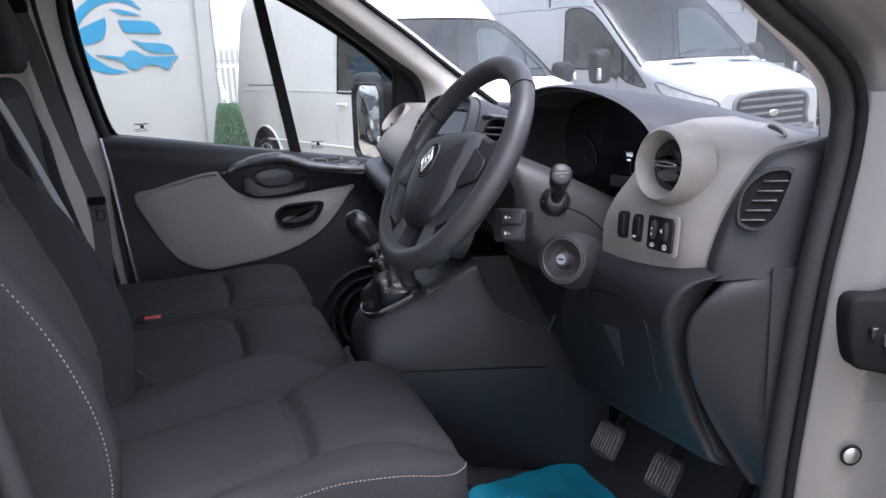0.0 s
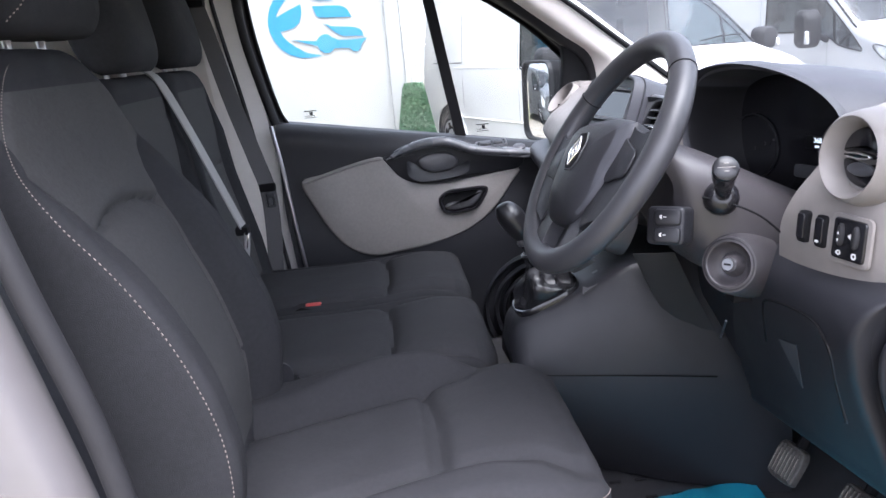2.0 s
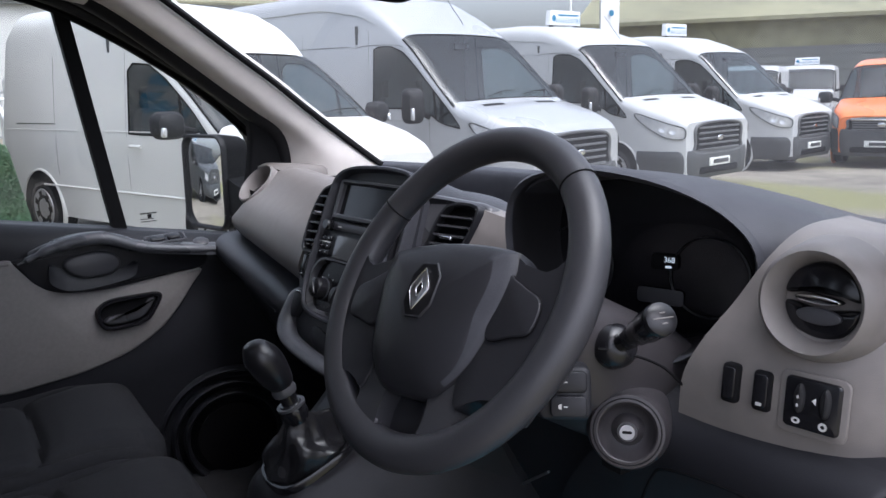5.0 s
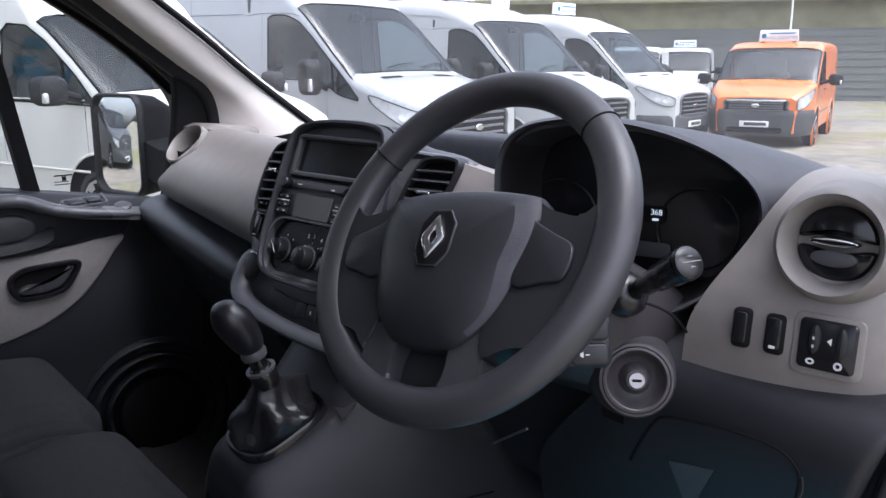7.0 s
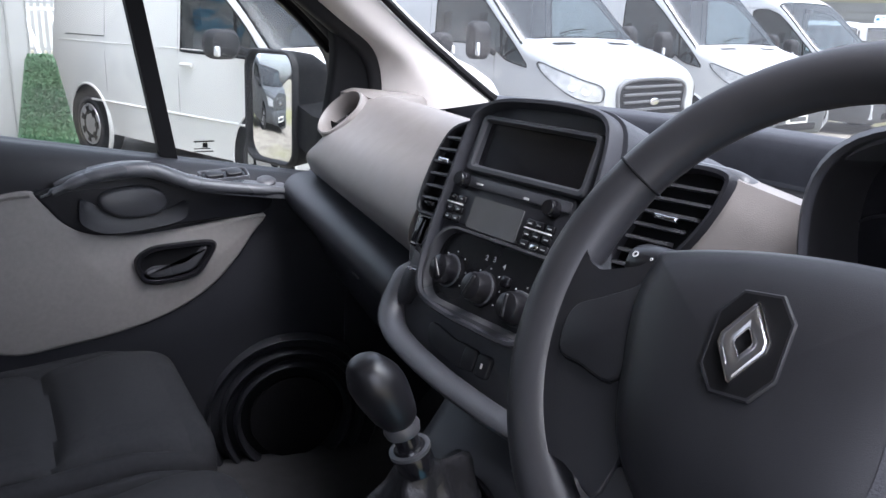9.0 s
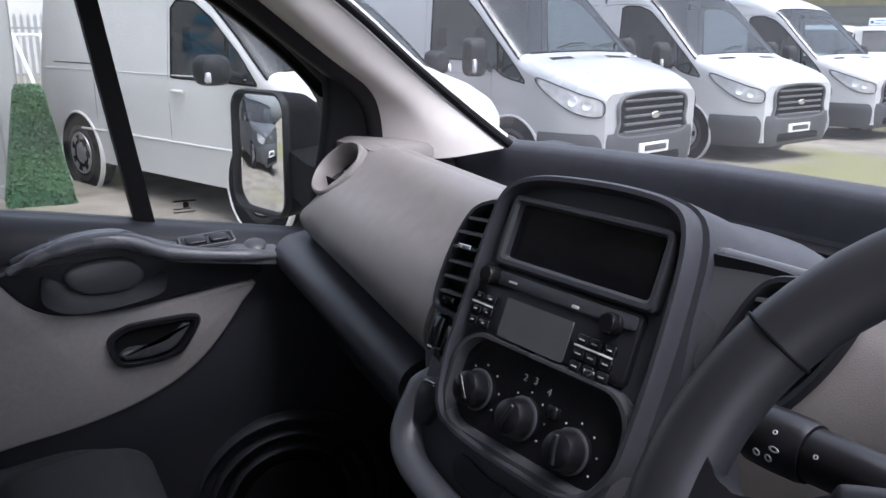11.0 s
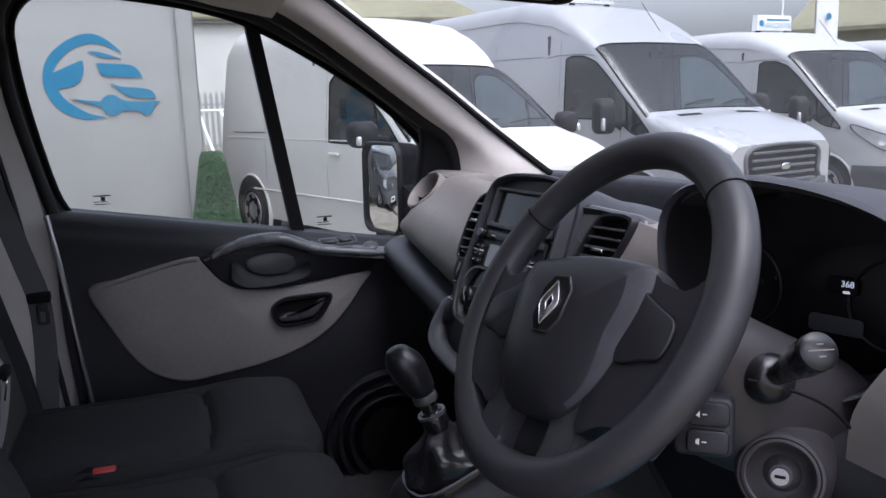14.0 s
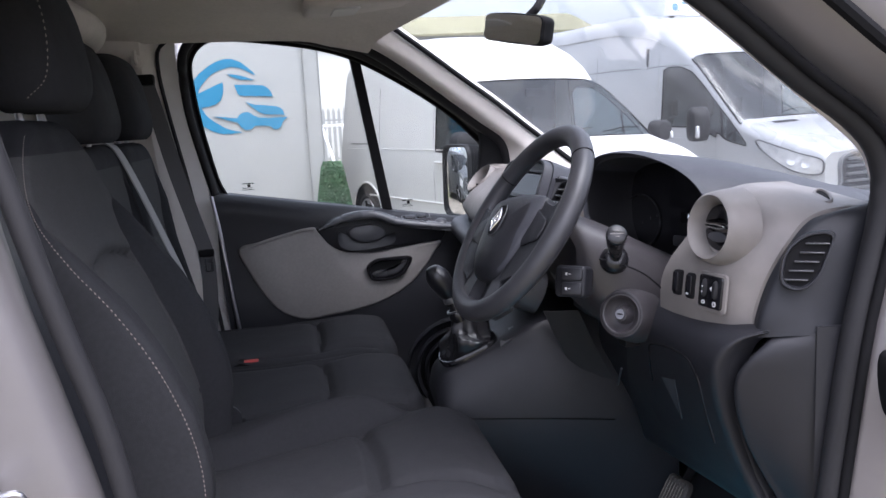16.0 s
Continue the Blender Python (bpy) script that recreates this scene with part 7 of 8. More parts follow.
# teal bag on the floor, crumpled plastic with large print
bag = thing("floor_cover_bag", "teal plastic bag with white print on the floor", "plastic bag", at=(0.55, 1.2, 0.6))
rows = []
rng = random.Random(4)
for i in range(15):
    f = i / 14
    row = []
    for j in range(13):
        g = j / 12
        top_edge = line_of([(0.0, 1.325), (0.25, 1.412), (0.57, 1.452), (0.82, 1.480), (1.001, 1.455)], f)
        x = 0.30 + 0.45 * f + 0.030 * math.sin(5 * g + 1) * (1 - f) * (1 - g)
        y = 0.86 + (top_edge - 0.86) * g
        z = FLOOR_Z + 0.018 + 0.040 * abs(noise.noise(Vector((x * 8, y * 8, 3)))) + 0.014 * noise.noise(Vector((x * 22, y * 22, 1)))
        row.append(P3(x, y, max(z, FLOOR_Z + 0.008)))
    rows.append(row)
bag_sheet = part("sheet", sheet(rows, 48, 44, (0, 0, -0.004)), M_TEAL, bag, "crumpled teal plastic")
FBAG = (Vector((0.49, 1.345, FLOOR_Z + 0.056)), Vector((0.94, -0.33, 0)), Vector((0.33, 0.94, 0)), Vector((0, 0, 1)))
lettering("print", "Like", FBAG, 0.11, M_WHITE, bag, 0.0, 0.0, 0.0, radians(-78), "LEFT")
lettering("print", "Final", FBAG, 0.085, M_WHITE, bag, -0.085, -0.005, 0.0, radians(-78), "LEFT")


# ---------------------------------------------------------------- the yard outside
M_GROUND = material("gravel_ground", (0.225, 0.20, 0.165), 0.9, var=0.35, scale=3.0, bump=1.0, bump_scale=60, stain=0.2)
M_VANWHITE = material("white_van_paint", (0.50, 0.505, 0.510), 0.40, var=0.08, coat=0.3, scale=4, stain=0.04)
M_VANCREAM = material("cream_white_van_paint", (0.66, 0.655, 0.635), 0.40, var=0.06, coat=0.3, scale=4, stain=0.04)
M_VANSILVER = material("silver_van_paint", (0.44, 0.445, 0.455), 0.32, metal=0.25, var=0.04, coat=0.6, scale=6)
M_VANORANGE = material("orange_van_paint", (0.80, 0.20, 0.045), 0.3, var=0.04, coat=0.6, scale=6)
M_VANGREY = material("grey_van_paint", (0.075, 0.08, 0.085), 0.4, metal=0.2, var=0.04, coat=0.15, scale=6)
M_BUMPER = material("van_bumper_plastic", (0.055, 0.057, 0.06), 0.55, var=0.1)
M_VANPANE = glass_material("van_window_glass", (0.52, 0.60, 0.62), 0.02, 0.10, 0.42)
M_TYRE = material("tyre_rubber", (0.022, 0.022, 0.024), 0.7, var=0.15)
M_ALLOY = material("wheel_trim", (0.42, 0.42, 0.44), 0.35, metal=0.7, var=0.08)
M_LAMP = material("headlamp_reflector", (0.66, 0.67, 0.69), 0.20, metal=0.5, var=0.40, scale=16, coat=0.8)
M_GRILLE = material("charcoal_grille_plastic", (0.105, 0.107, 0.112), 0.45, var=0.1)
M_PLATE = material("number_plate", (0.75, 0.75, 0.72), 0.4, var=0.05)
M_CABIN = material("cabin_paint", (0.33, 0.335, 0.33), 0.5, var=0.04, scale=2, stain=0.03)
M_LOGO = material("blue_sign_vinyl", (0.022, 0.19, 0.34), 0.35, var=0.04)
M_WALL = material("building_render", (0.62, 0.62, 0.60), 0.8, var=0.08, scale=3, stain=0.05)
M_CLAD = material("dark_cladding", (0.15, 0.155, 0.15), 0.6, var=0.1, scale=3)
M_ROOF = material("mossy_sheet_roof", (0.22, 0.21, 0.13), 0.85, var=0.25, scale=2.0, stain=0.1)
M_FENCE = material("galvanised_fence", (0.36, 0.37, 0.37), 0.45, metal=0.6, var=0.1)
M_LEAF = material("artificial_box_leaves", (0.030, 0.085, 0.035), 0.6, var=0.5, scale=25)
M_SIGN = material("white_sign_board", (0.78, 0.79, 0.80), 0.4, var=0.03)

# worn grass and wet patches over the gravel
_nt = M_GROUND.node_tree
_co, _no, _rp, _mx = _nt.nodes.new("ShaderNodeTexCoord"), _nt.nodes.new("ShaderNodeTexNoise"), _nt.nodes.new("ShaderNodeMapRange"), _nt.nodes.new("ShaderNodeMix")
_no.inputs["Scale"].default_value = 0.22
_no.inputs["Detail"].default_value = 7
_rp.inputs["From Min"].default_value, _rp.inputs["From Max"].default_value = 0.50, 0.60
_mx.data_type = "RGBA"
_bs = _nt.nodes["Principled BSDF"]
_old = _bs.inputs["Base Color"].links[0].from_socket
_nt.links.new(_co.outputs["Object"], _no.inputs["Vector"])
_nt.links.new(_no.outputs["Fac"], _rp.inputs["Value"])
_nt.links.new(_rp.outputs[0], _mx.inputs[0])
_nt.links.new(_old, _mx.inputs[6])
_mx.inputs[7].default_value = (0.17, 0.165, 0.075, 1)
_nt.links.new(_mx.outputs[2], _bs.inputs["Base Color"])


def lie(x):
    """The yard falls gently along the row of vans."""
    return 0.13 - 0.0178 * min(max(x, 0.0), 14.0)


# ground: one uneven sheet out to the horizon
bm = bmesh.new()
ring_r = [0.0, 1.5, 3, 5, 7, 9, 11, 13, 16, 20, 26, 35, 50, 80, 160, 400, 1500]
NG = 64
rings = []
for r in ring_r:
    ring = []
    for i in range(NG):
        a = 2 * math.pi * i / NG
        x, y = 2 + r * math.cos(a), 4 + r * math.sin(a)
        z = lie(x) - 0.02 + 0.035 * noise.noise(Vector((x * 0.35, y * 0.35, 0))) * (r > 0)
        ring.append(P3(x, y, z))
    rings.append(ring)
vs = skin(bm, rings, True, False, False)
solid("ground", bm, M_GROUND, "uneven gravel and mud yard", "ground", "structure")


def line_at(pts, s):
    """Height of a broken line at s."""
    if s <= pts[0][0]:
        return pts[0][1]
    for (a, za), (b, zb) in zip(pts, pts[1:]):
        if s <= b:
            return za + (zb - za) * (s - a) / (b - a)
    return pts[-1][1]


class Shape:
    """Outline of a van: length, width, and the height of its top along the length (x from the nose back)."""

    def __init__(self, length, width, top, low, high, screen, zb=0.28, nose=0.30, roof_r=0.22, tumble=0.10, round_s=2.1, rake=0.0):
        self.L, self.Wd, self.top, self.zb, self.nose, self.rr, self.tm = length, width, top, zb, nose, roof_r, tumble
        self.low, self.high, self.screen, self.round_s, self.rake = low, high, screen, round_s, rake

    def ztop(self, s):
        return line_at(self.top, s)

    def corner(self, s):
        """Radius of the upper edge: tight beside the glass, wide on the roof."""
        return line_at([(0, 0.10), (0.3, 0.15), (0.9, 0.13), (self.round_s, 0.13), (self.round_s + 0.7, self.rr)], s)

    def belt(self, s):
        return min(line_at(self.low, s), self.ztop(s) - self.corner(s) - 0.05)

    def head(self, s):
        return min(max(line_at(self.high, s), self.belt(s) + 0.01), self.ztop(s) - self.corner(s) - 0.012)

    def hw(self, s, z):
        """Half width at s metres behind the nose and height z."""
        w = self.Wd / 2
        f = max(0.0, 1 - s / 0.8)
        w *= 1 - self.nose * f ** 2.4
        g = max(0.0, (z - 1.05) / 1.4)
        w -= self.tm * g ** 1.2
        low = max(0.0, (0.6 - z) / 0.6)
        return w - 0.05 * low

    def side(self, s, z, sgn, out=0.004):
        return P3(self.at(s, z), sgn * (self.hw(s, z) + out), z)

    def half(self, s):
        """Half a cross-section from the sill to the middle of the top, always with the same count of points."""
        zt, rr = self.ztop(s), self.corner(s)
        zs, b, h = zt - rr, self.belt(s), self.head(s)
        tail = max(0.0, (s - (self.L - 0.12)) / 0.12)
        zz = [self.zb + (b - self.zb) * k / 6 for k in range(7)] + [b + (h - b) * k / 3 for k in (1, 2, 3)] + [zs]
        out = [(self.hw(s, z) - 0.04 * tail, z) for z in zz]
        w0 = out[-1][0]
        for k in range(1, 6):
            a = math.pi / 2 * k / 5
            out.append((w0 - rr * (1 - math.cos(a)), zs + rr * math.sin(a)))
        f = w0 - rr
        for k in (0.8, 0.55, 0.3, 0.0):
            out.append((f * k, zt + 0.02 * (1 - k * k)))
        return out

    def at(self, s, z):
        """Place along the length: the tail leans in towards the roof."""
        return -s + self.rake * max(0.0, z - 1.0) * smooth01((s - self.L + 0.7) / 0.7)

    def cabin(self):
        return self.low[0][0], self.low[-1][0]


def poly_patch(fn, lower, upper, n=10, m=5, thick=None):
    """A patch between two lines in (s, z), laid on a surface by fn."""
    A = crom([(a, b, 0) for a, b in lower], n)
    B = crom([(a, b, 0) for a, b in upper], n)
    bm = bmesh.new()
    G = [[fn(*(A[i].lerp(B[i], j / (m - 1))).xy) for j in range(m)] for i in range(n)]
    V = [[bm.verts.new(p) for p in g] for g in G]
    for i in range(n - 1):
        for j in range(m - 1):
            bm.faces.new((V[i][j], V[i][j + 1], V[i + 1][j + 1], V[i + 1][j]))
    return bm


def van(name, label, m, paint, sh, head, grille, bumper_mat, wheels, hood_vents=False, mirror=None, sign=False, high_bumper=0.62, door_s=(1.3, 2.35), rim_mat=None, group="parked vans", sliding=True, sign_s=2.9):
    """A parked panel van, its nose at the origin facing +x."""
    v = tagged(new(name), label, "van", group)
    # body with real openings for the glass
    s0, s1 = sh.screen
    c0, c1 = sh.cabin()
    st = sorted(set([0.0, 0.02, 0.06, 0.12, 0.2, 0.3, 0.42, 0.55, 0.7, 0.8, 2.8, 3.4, 4.0, sh.L - 0.25, sh.L - 0.06, sh.L, s0, s1, c0, c1] + [round(0.86 + 0.09 * k, 3) for k in range(19)] + [a_ for a_, _ in sh.top]))
    st = [x for i, x in enumerate(st) if i == 0 or x - st[i - 1] > 0.012 or x in (s0, s1, c0, c1)]
    halves = [sh.half(x) for x in st]
    nh = len(halves[0])
    bm, panes = bmesh.new(), {"windscreen": bmesh.new(), -1: bmesh.new(), 1: bmesh.new()}
    grid = [[P3(sh.at(x, z), y, z) for y, z in h] + [P3(sh.at(x, z), -y, z) for y, z in h[-2::-1]] for x, h in zip(st, halves)]
    V = [[bm.verts.new(p_) for p_ in row] for row in grid]
    nc = 2 * nh - 1
    lined = {}
    for i in range(len(st) - 1):
        sm = (st[i] + st[i + 1]) / 2
        for j in range(nc - 1):
            k = min(j, nc - 2 - j)
            hole = None
            if 6 <= k < 9 and c0 < sm < c1:
                hole = 1 if j < nh else -1
            if k >= 12 and s0 < sm < s1:
                hole = "windscreen"
            if hole is None:
                bm.faces.new((V[i][j], V[i][j + 1], V[i + 1][j + 1], V[i + 1][j]))
            else:
                t_ = panes[hole]
                vv = []
                for (p_, q_) in ((i, j), (i, j + 1), (i + 1, j + 1), (i + 1, j)):
                    if (hole, p_, q_) not in lined:
                        lined[(hole, p_, q_)] = t_.verts.new(grid[p_][q_])
                    vv.append(lined[(hole, p_, q_)])
                t_.faces.new(vv)
    for row in (V[0][::-1], V[-1]):
        bm.faces.new(row)
    part("body", bm, paint, v, "", True, 35)
    ws_ = part("windscreen", panes["windscreen"], M_VANPANE, v, "see-through tinted windscreen")
    ws_.visible_shadow = False
    for sg in (-1, 1):
        part("side_window", panes[sg], M_VANPANE, v, "tinted cab side window").visible_shadow = False

    def on_top(s, y):
        h = sh.half(s)
        ay = abs(y)
        for (ya, za), (yb, zb_) in zip(h[10:], h[11:]):
            if yb <= ay <= ya:
                return P3(-s, y, za + (zb_ - za) * (ya - ay) / max(ya - yb, 1e-6))
        return P3(-s, y, h[-1][1] if ay < 0.01 else h[10][1])
    # rubber edges of the glass
    we = [sh.half(s0 + (s1 - s0) * k / 8)[12] for k in range(9)]
    edge = [P3(-(s0 + (s1 - s0) * k / 8), we[k][0], we[k][1]) for k in range(9)]
    top_e = [on_top(s1, we[8][0] * (1 - 2 * k / 10)) for k in range(11)]
    bot_e = [on_top(s0, -we[0][0] * (1 - 2 * k / 10)) for k in range(11)]
    part("windscreen_edge", tube(edge + top_e + [P3(p_.x, -p_.y, p_.z) for p_ in edge[::-1]] + bot_e, 0.010, 6, True), M_BLACK, ws_)
    for k in (-0.40, 0.22):
        part("wiper", tube([on_top(s0 + 0.01, k) + P3(0.01, 0, 0.03), on_top(s0 + 0.06, k + 0.28) + P3(0.01, 0, 0.02), on_top(s0 + 0.08, k + 0.55) + P3(0.01, 0, 0.015)], 0.006, 6), M_BLACK, v)
    # cab inside: dashboard, bulkhead, seats
    zb_ = sh.belt(s0) - 0.04
    hwc = sh.hw(1.5, 1.2) - 0.06
    part("cab_dashboard", loft([[P3(-s0 + 0.06, y, zb_ - 0.05), P3(-s0 - 0.15, y, zb_ + 0.02), P3(-s0 - 0.48, y, zb_ + 0.0), P3(-s0 - 0.52, y, zb_ - 0.30), P3(-s0 + 0.06, y, zb_ - 0.3)] for y in (-hwc, -hwc * 0.5, 0, hwc * 0.5, hwc)]), M_BUMPER, v)
    part("cab_floor", block((-c1 - 0.3, -hwc, zb_ - 0.34), (-s0 + 0.05, hwc, zb_ - 0.30), 0, 1), M_BUMPER, v)
    part("cab_bulkhead", block((-c1 - 0.34, -hwc, zb_ - 0.34), (-c1 - 0.30, hwc, sh.ztop(c1) - 0.16), 0, 1), M_BUMPER, v)
    for y in (-0.55, 0.05, 0.52):
        part("cab_seat", loft([[P3(-c1 - 0.12 - d, y + w_, z) for d, w_ in ((0.0, -0.2 * q), (0.0, 0.2 * q), (0.12, 0.2 * q), (0.12, -0.2 * q))] for z, q in ((zb_ - 0.3, 1.0), (zb_ + 0.15, 1.0), (zb_ + 0.32, 0.85), (zb_ + 0.36, 0.5), (zb_ + 0.38, 0.5), (zb_ + 0.52, 0.55), (zb_ + 0.56, 0.4))], None, 16), M_BUMPER, v)
    part("cab_wheel", tube([P3(-s0 - 0.58 + 0.09 * math.sin(a_), 0.5 * (-1 if paint is M_VANORANGE else -1) + 0.19 * math.cos(a_), zb_ + 0.02 + 0.16 * math.sin(a_)) for a_ in (2 * math.pi * k / 20 for k in range(20))], 0.016, 6, True), M_BLACK, v)
    part("cab_mirror", block((-s1 + 0.02, -0.12, sh.ztop(s1) - 0.16), (-s1 + 0.06, 0.12, sh.ztop(s1) - 0.08), 0.012), M_BLACK, v)
    # side windows, door lines, handles
    for sg in (-1, 1):
        part("window_edge", tube([sh.side(c0 + (c1 - c0) * k / 14, sh.belt(c0 + (c1 - c0) * k / 14), sg, 0.0) for k in range(15)] + [sh.side(c1 - (c1 - c0) * k / 14, sh.head(c1 - (c1 - c0) * k / 14), sg, 0.0) for k in range(15)], 0.009, 6, True), M_BLACK, v)
        part("window_bar", tube([sh.side(c0 + 0.36, sh.belt(c0 + 0.36), sg, 0.0), sh.side(c0 + 0.40, sh.head(c0 + 0.40), sg, 0.0)], 0.014, 6), M_BLACK, v)
        if sh.L > 5:
            part("swage_line", tube([sh.side(x_, z_, sg, 0.001) for x_, z_ in ((1.75, 1.99), (1.95, 2.02), (2.4, 2.03), (2.62, 2.01))], 0.004, 5, n=12), M_BUMPER, v)
            part("swage_line", tube([sh.side(x_, z_, sg, 0.001) for x_, z_ in ((2.7, 2.03), (3.6, 2.04), (5.2, 2.03))], 0.004, 5, n=12), M_BUMPER, v)
            part("roof_gutter", tube([sh.side(x_, sh.ztop(x_) - sh.corner(x_) - 0.01, sg, 0.003) for x_ in (2.25, 2.5, 2.8, 3.3, 4.2, 5.3)], 0.009, 6, n=20), M_FENCE, v)
        a, b = door_s
        zt = sh.ztop(b) - sh.rr - 0.05
        for s in (a, b):
            z1 = zt if s == b else min(zt, sh.ztop(s) - 0.25)
            part("door_line", tube([sh.side(s, 0.42 + (z1 - 0.42) * k / 6, sg, -0.0035) for k in range(7)], 0.005, 5), M_BUMPER, v)
        part("door_handle", tube([sh.side(b - 0.25, 1.03, sg, 0.02), sh.side(b - 0.16, 1.035, sg, 0.035), sh.side(b - 0.08, 1.03, sg, 0.02)], 0.016, 8), bumper_mat, v, "dark door handle")
        part("waist_line", tube([sh.side(s, 1.16, sg, 0.001) for s in (a, b, 3.0, 3.8, sh.L - 0.15)], 0.005, 5), paint, v)
        part("side_strip", tube([sh.side(s, 0.60, sg, 0.0) for s in (a, b, 3.0, 3.8, sh.L - 0.9)], 0.012, 6), bumper_mat if sliding else paint, v)
        if sliding:
            part("panel_line", tube([sh.side(b + 1.3, 0.45 + (zt - 0.45) * k / 5, sg, -0.002) for k in range(6)], 0.004, 5), M_BUMPER, v)
            part("slide_rail", tube([sh.side(b + 1.3, 1.22, sg, -0.004), sh.side(sh.L - 0.4, 1.22, sg, -0.004)], 0.008, 5), M_BUMPER, v)
        # mirror
        if mirror:
            ms, mz, mw, mh = mirror
            c = sh.side(ms, mz, sg, 0.29)
            fr = frame_of(c, (1, sg * 0.15, 0))
            bm = bmesh.new()
            skin(bm, [[fr[0] + fr[1] * (p[0] * k) + fr[2] * (p[1] * k) + fr[3] * h for p in rrect(mw, mh, mw * 0.3, 5)] for k, h in ((0.95, -0.06), (1.0, -0.04), (1.0, 0.03), (0.8, 0.08), (0.4, 0.10))])
            part("mirror", bm, M_RUBBER, v, "black door mirror")
            part("mirror_arm", tube([c, sh.side(ms + 0.05, mz - mh * 0.35, sg, -0.02)], 0.035, 8), M_RUBBER, v)
            part("mirror_lamp", block(c + P3(0.05, sg * mw * 0.34 - 0.02, -mh * 0.40), c + P3(0.10, sg * mw * 0.34 + 0.02, -mh * 0.05), 0.01, 1), M_LAMP, v)
        # headlamp on the front corner
        lo, up = head
        part("headlamp", poly_patch(lambda s, z, g=sg: sh.side(s, z, g, 0.012), lo, up, 14, 6), M_LAMP, v, "clear headlamp")
        part("lamp_edge", tube([sh.side(s_, z_, sg, 0.010) for s_, z_ in lo] + [sh.side(s_, z_, sg, 0.010) for s_, z_ in up[::-1]], 0.009, 5, True, 30), M_BUMPER, v)
        for k in range(2):
            s_, z_ = lo[1][0] + 0.13 * k, (lo[1][1] + up[1][1]) / 2 + 0.03 * k
            part("lamp_cell", lathe([(0, 0), (0.050, 0), (0.046, 0.006), (0.034, 0.002), (0, 0.001)], frame_of(sh.side(s_, z_, sg, 0.014), (0.55 - 0.2 * k, sg * 0.85, 0.12)), 16), M_LAMP, v)
        # wheels
        for ws_ in wheels:
            cw = P3(-ws_, sg * (sh.Wd / 2 - 0.105), 0.34)
            fr = frame_of(cw, (0, sg, 0))
            wh = part("wheel", lathe([(0.0, -0.10), (0.30, -0.10), (0.34, -0.07), (0.345, 0.05), (0.325, 0.10), (0.24, 0.115), (0.215, 0.10), (0.0, 0.10)], fr, 28), M_TYRE, v, "black tyre")
            part("wheel_trim", lathe([(0, 0.085), (0.21, 0.10), (0.205, 0.118), (0.12, 0.105), (0.05, 0.125), (0, 0.125)], fr, 24), rim_mat or M_ALLOY, wh)
            for k in range(7):
                a_ = 2 * math.pi * k / 7
                part("trim_slot", prism([(0.10 * math.cos(a_ - 0.16), 0.10 * math.sin(a_ - 0.16)), (0.185 * math.cos(a_ - 0.2), 0.185 * math.sin(a_ - 0.2)), (0.185 * math.cos(a_ + 0.2), 0.185 * math.sin(a_ + 0.2)), (0.10 * math.cos(a_ + 0.16), 0.10 * math.sin(a_ + 0.16))], fr, 0.003, 0, 0.113), M_BLACK, wh)
            # Flat black disc stands for the shade inside the uncut arch opening.
            part("arch_shade_disc", lathe([(0.0, 0.085), (0.40, 0.085), (0.40, 0.1085), (0.0, 0.1085)], fr, 36), M_BLACK, v, "black disc painted in for the shaded arch opening")
            part("wheel_arch", lathe([(0.395, 0.08), (0.425, 0.08), (0.42, 0.112), (0.408, 0.120), (0.398, 0.116), (0.395, 0.08)], fr, 40), paint, v, "pressed wheel arch lip")
    # nose: grille, bumper, plate
    hwn = sh.hw(0.0, 0.8)
    FN = frame_of((0.0, 0, 0), (1, 0, 0))
    gz0, gz1, gw = grille
    go = smooth_poly([(-gw * 0.45, gz0), (gw * 0.45, gz0), (gw * 0.51, gz0 + 0.35 * (gz1 - gz0)), (gw * 0.43, gz1), (-gw * 0.43, gz1), (-gw * 0.51, gz0 + 0.35 * (gz1 - gz0))], 40)
    gi = [(p[0] * 0.93, (p[1] - (gz0 + gz1) / 2) * 0.86 + (gz0 + gz1) / 2) for p in go]
    gr = part("grille", hoop(go, gi, FN, 0.05, 0.015, base=-0.02), M_GRILLE, v, "slatted front grille")
    part("grille_back", prism(gi, FN, 0.012, 0.0), M_BLACK, gr)
    nb_ = 5
    for k in range(nb_):
        z = gz0 + (gz1 - gz0) * (k + 0.8) / (nb_ + 0.6)
        part("grille_bar", oblock(FN, 0, z, gw * 0.86, 0.026, 0.02, 0.006, 0.012), M_GRILLE, gr)
    part("badge", prism(oval(0.15, 0.075, 20, 0, (gz0 + gz1) / 2), FN, 0.018, 0.006, 0.03), M_CHROME, gr, "plain oval badge")
    if paint is M_VANORANGE:
        part("grille_bar", oblock(FN, 0, gz1 - 0.03, gw * 0.92, 0.040, 0.030, 0.008, 0.014), M_CHROME, gr, "chrome grille bar")
    rows = []
    for z, e in ((0.22, 0.0), (0.30, 0.026), (0.42, 0.032), (high_bumper - 0.08, 0.032), (high_bumper, 0.012)):
        row = []
        for k in range(13):
            t = -1 + 2 * k / 12
            if abs(t) < 0.55:
                row.append(P3(e, t / 0.55 * sh.hw(0, z), z))
            else:
                q = (abs(t) - 0.55) / 0.45
                s_ = 0.62 * q
                row.append(P3(-s_ + e * (1 - q), math.copysign(sh.hw(s_, z) + e, t), z))
        rows.append(row)
    part("bumper", sheet(rows, 10, 30, (-0.02, 0, 0)), bumper_mat, v, "front bumper")
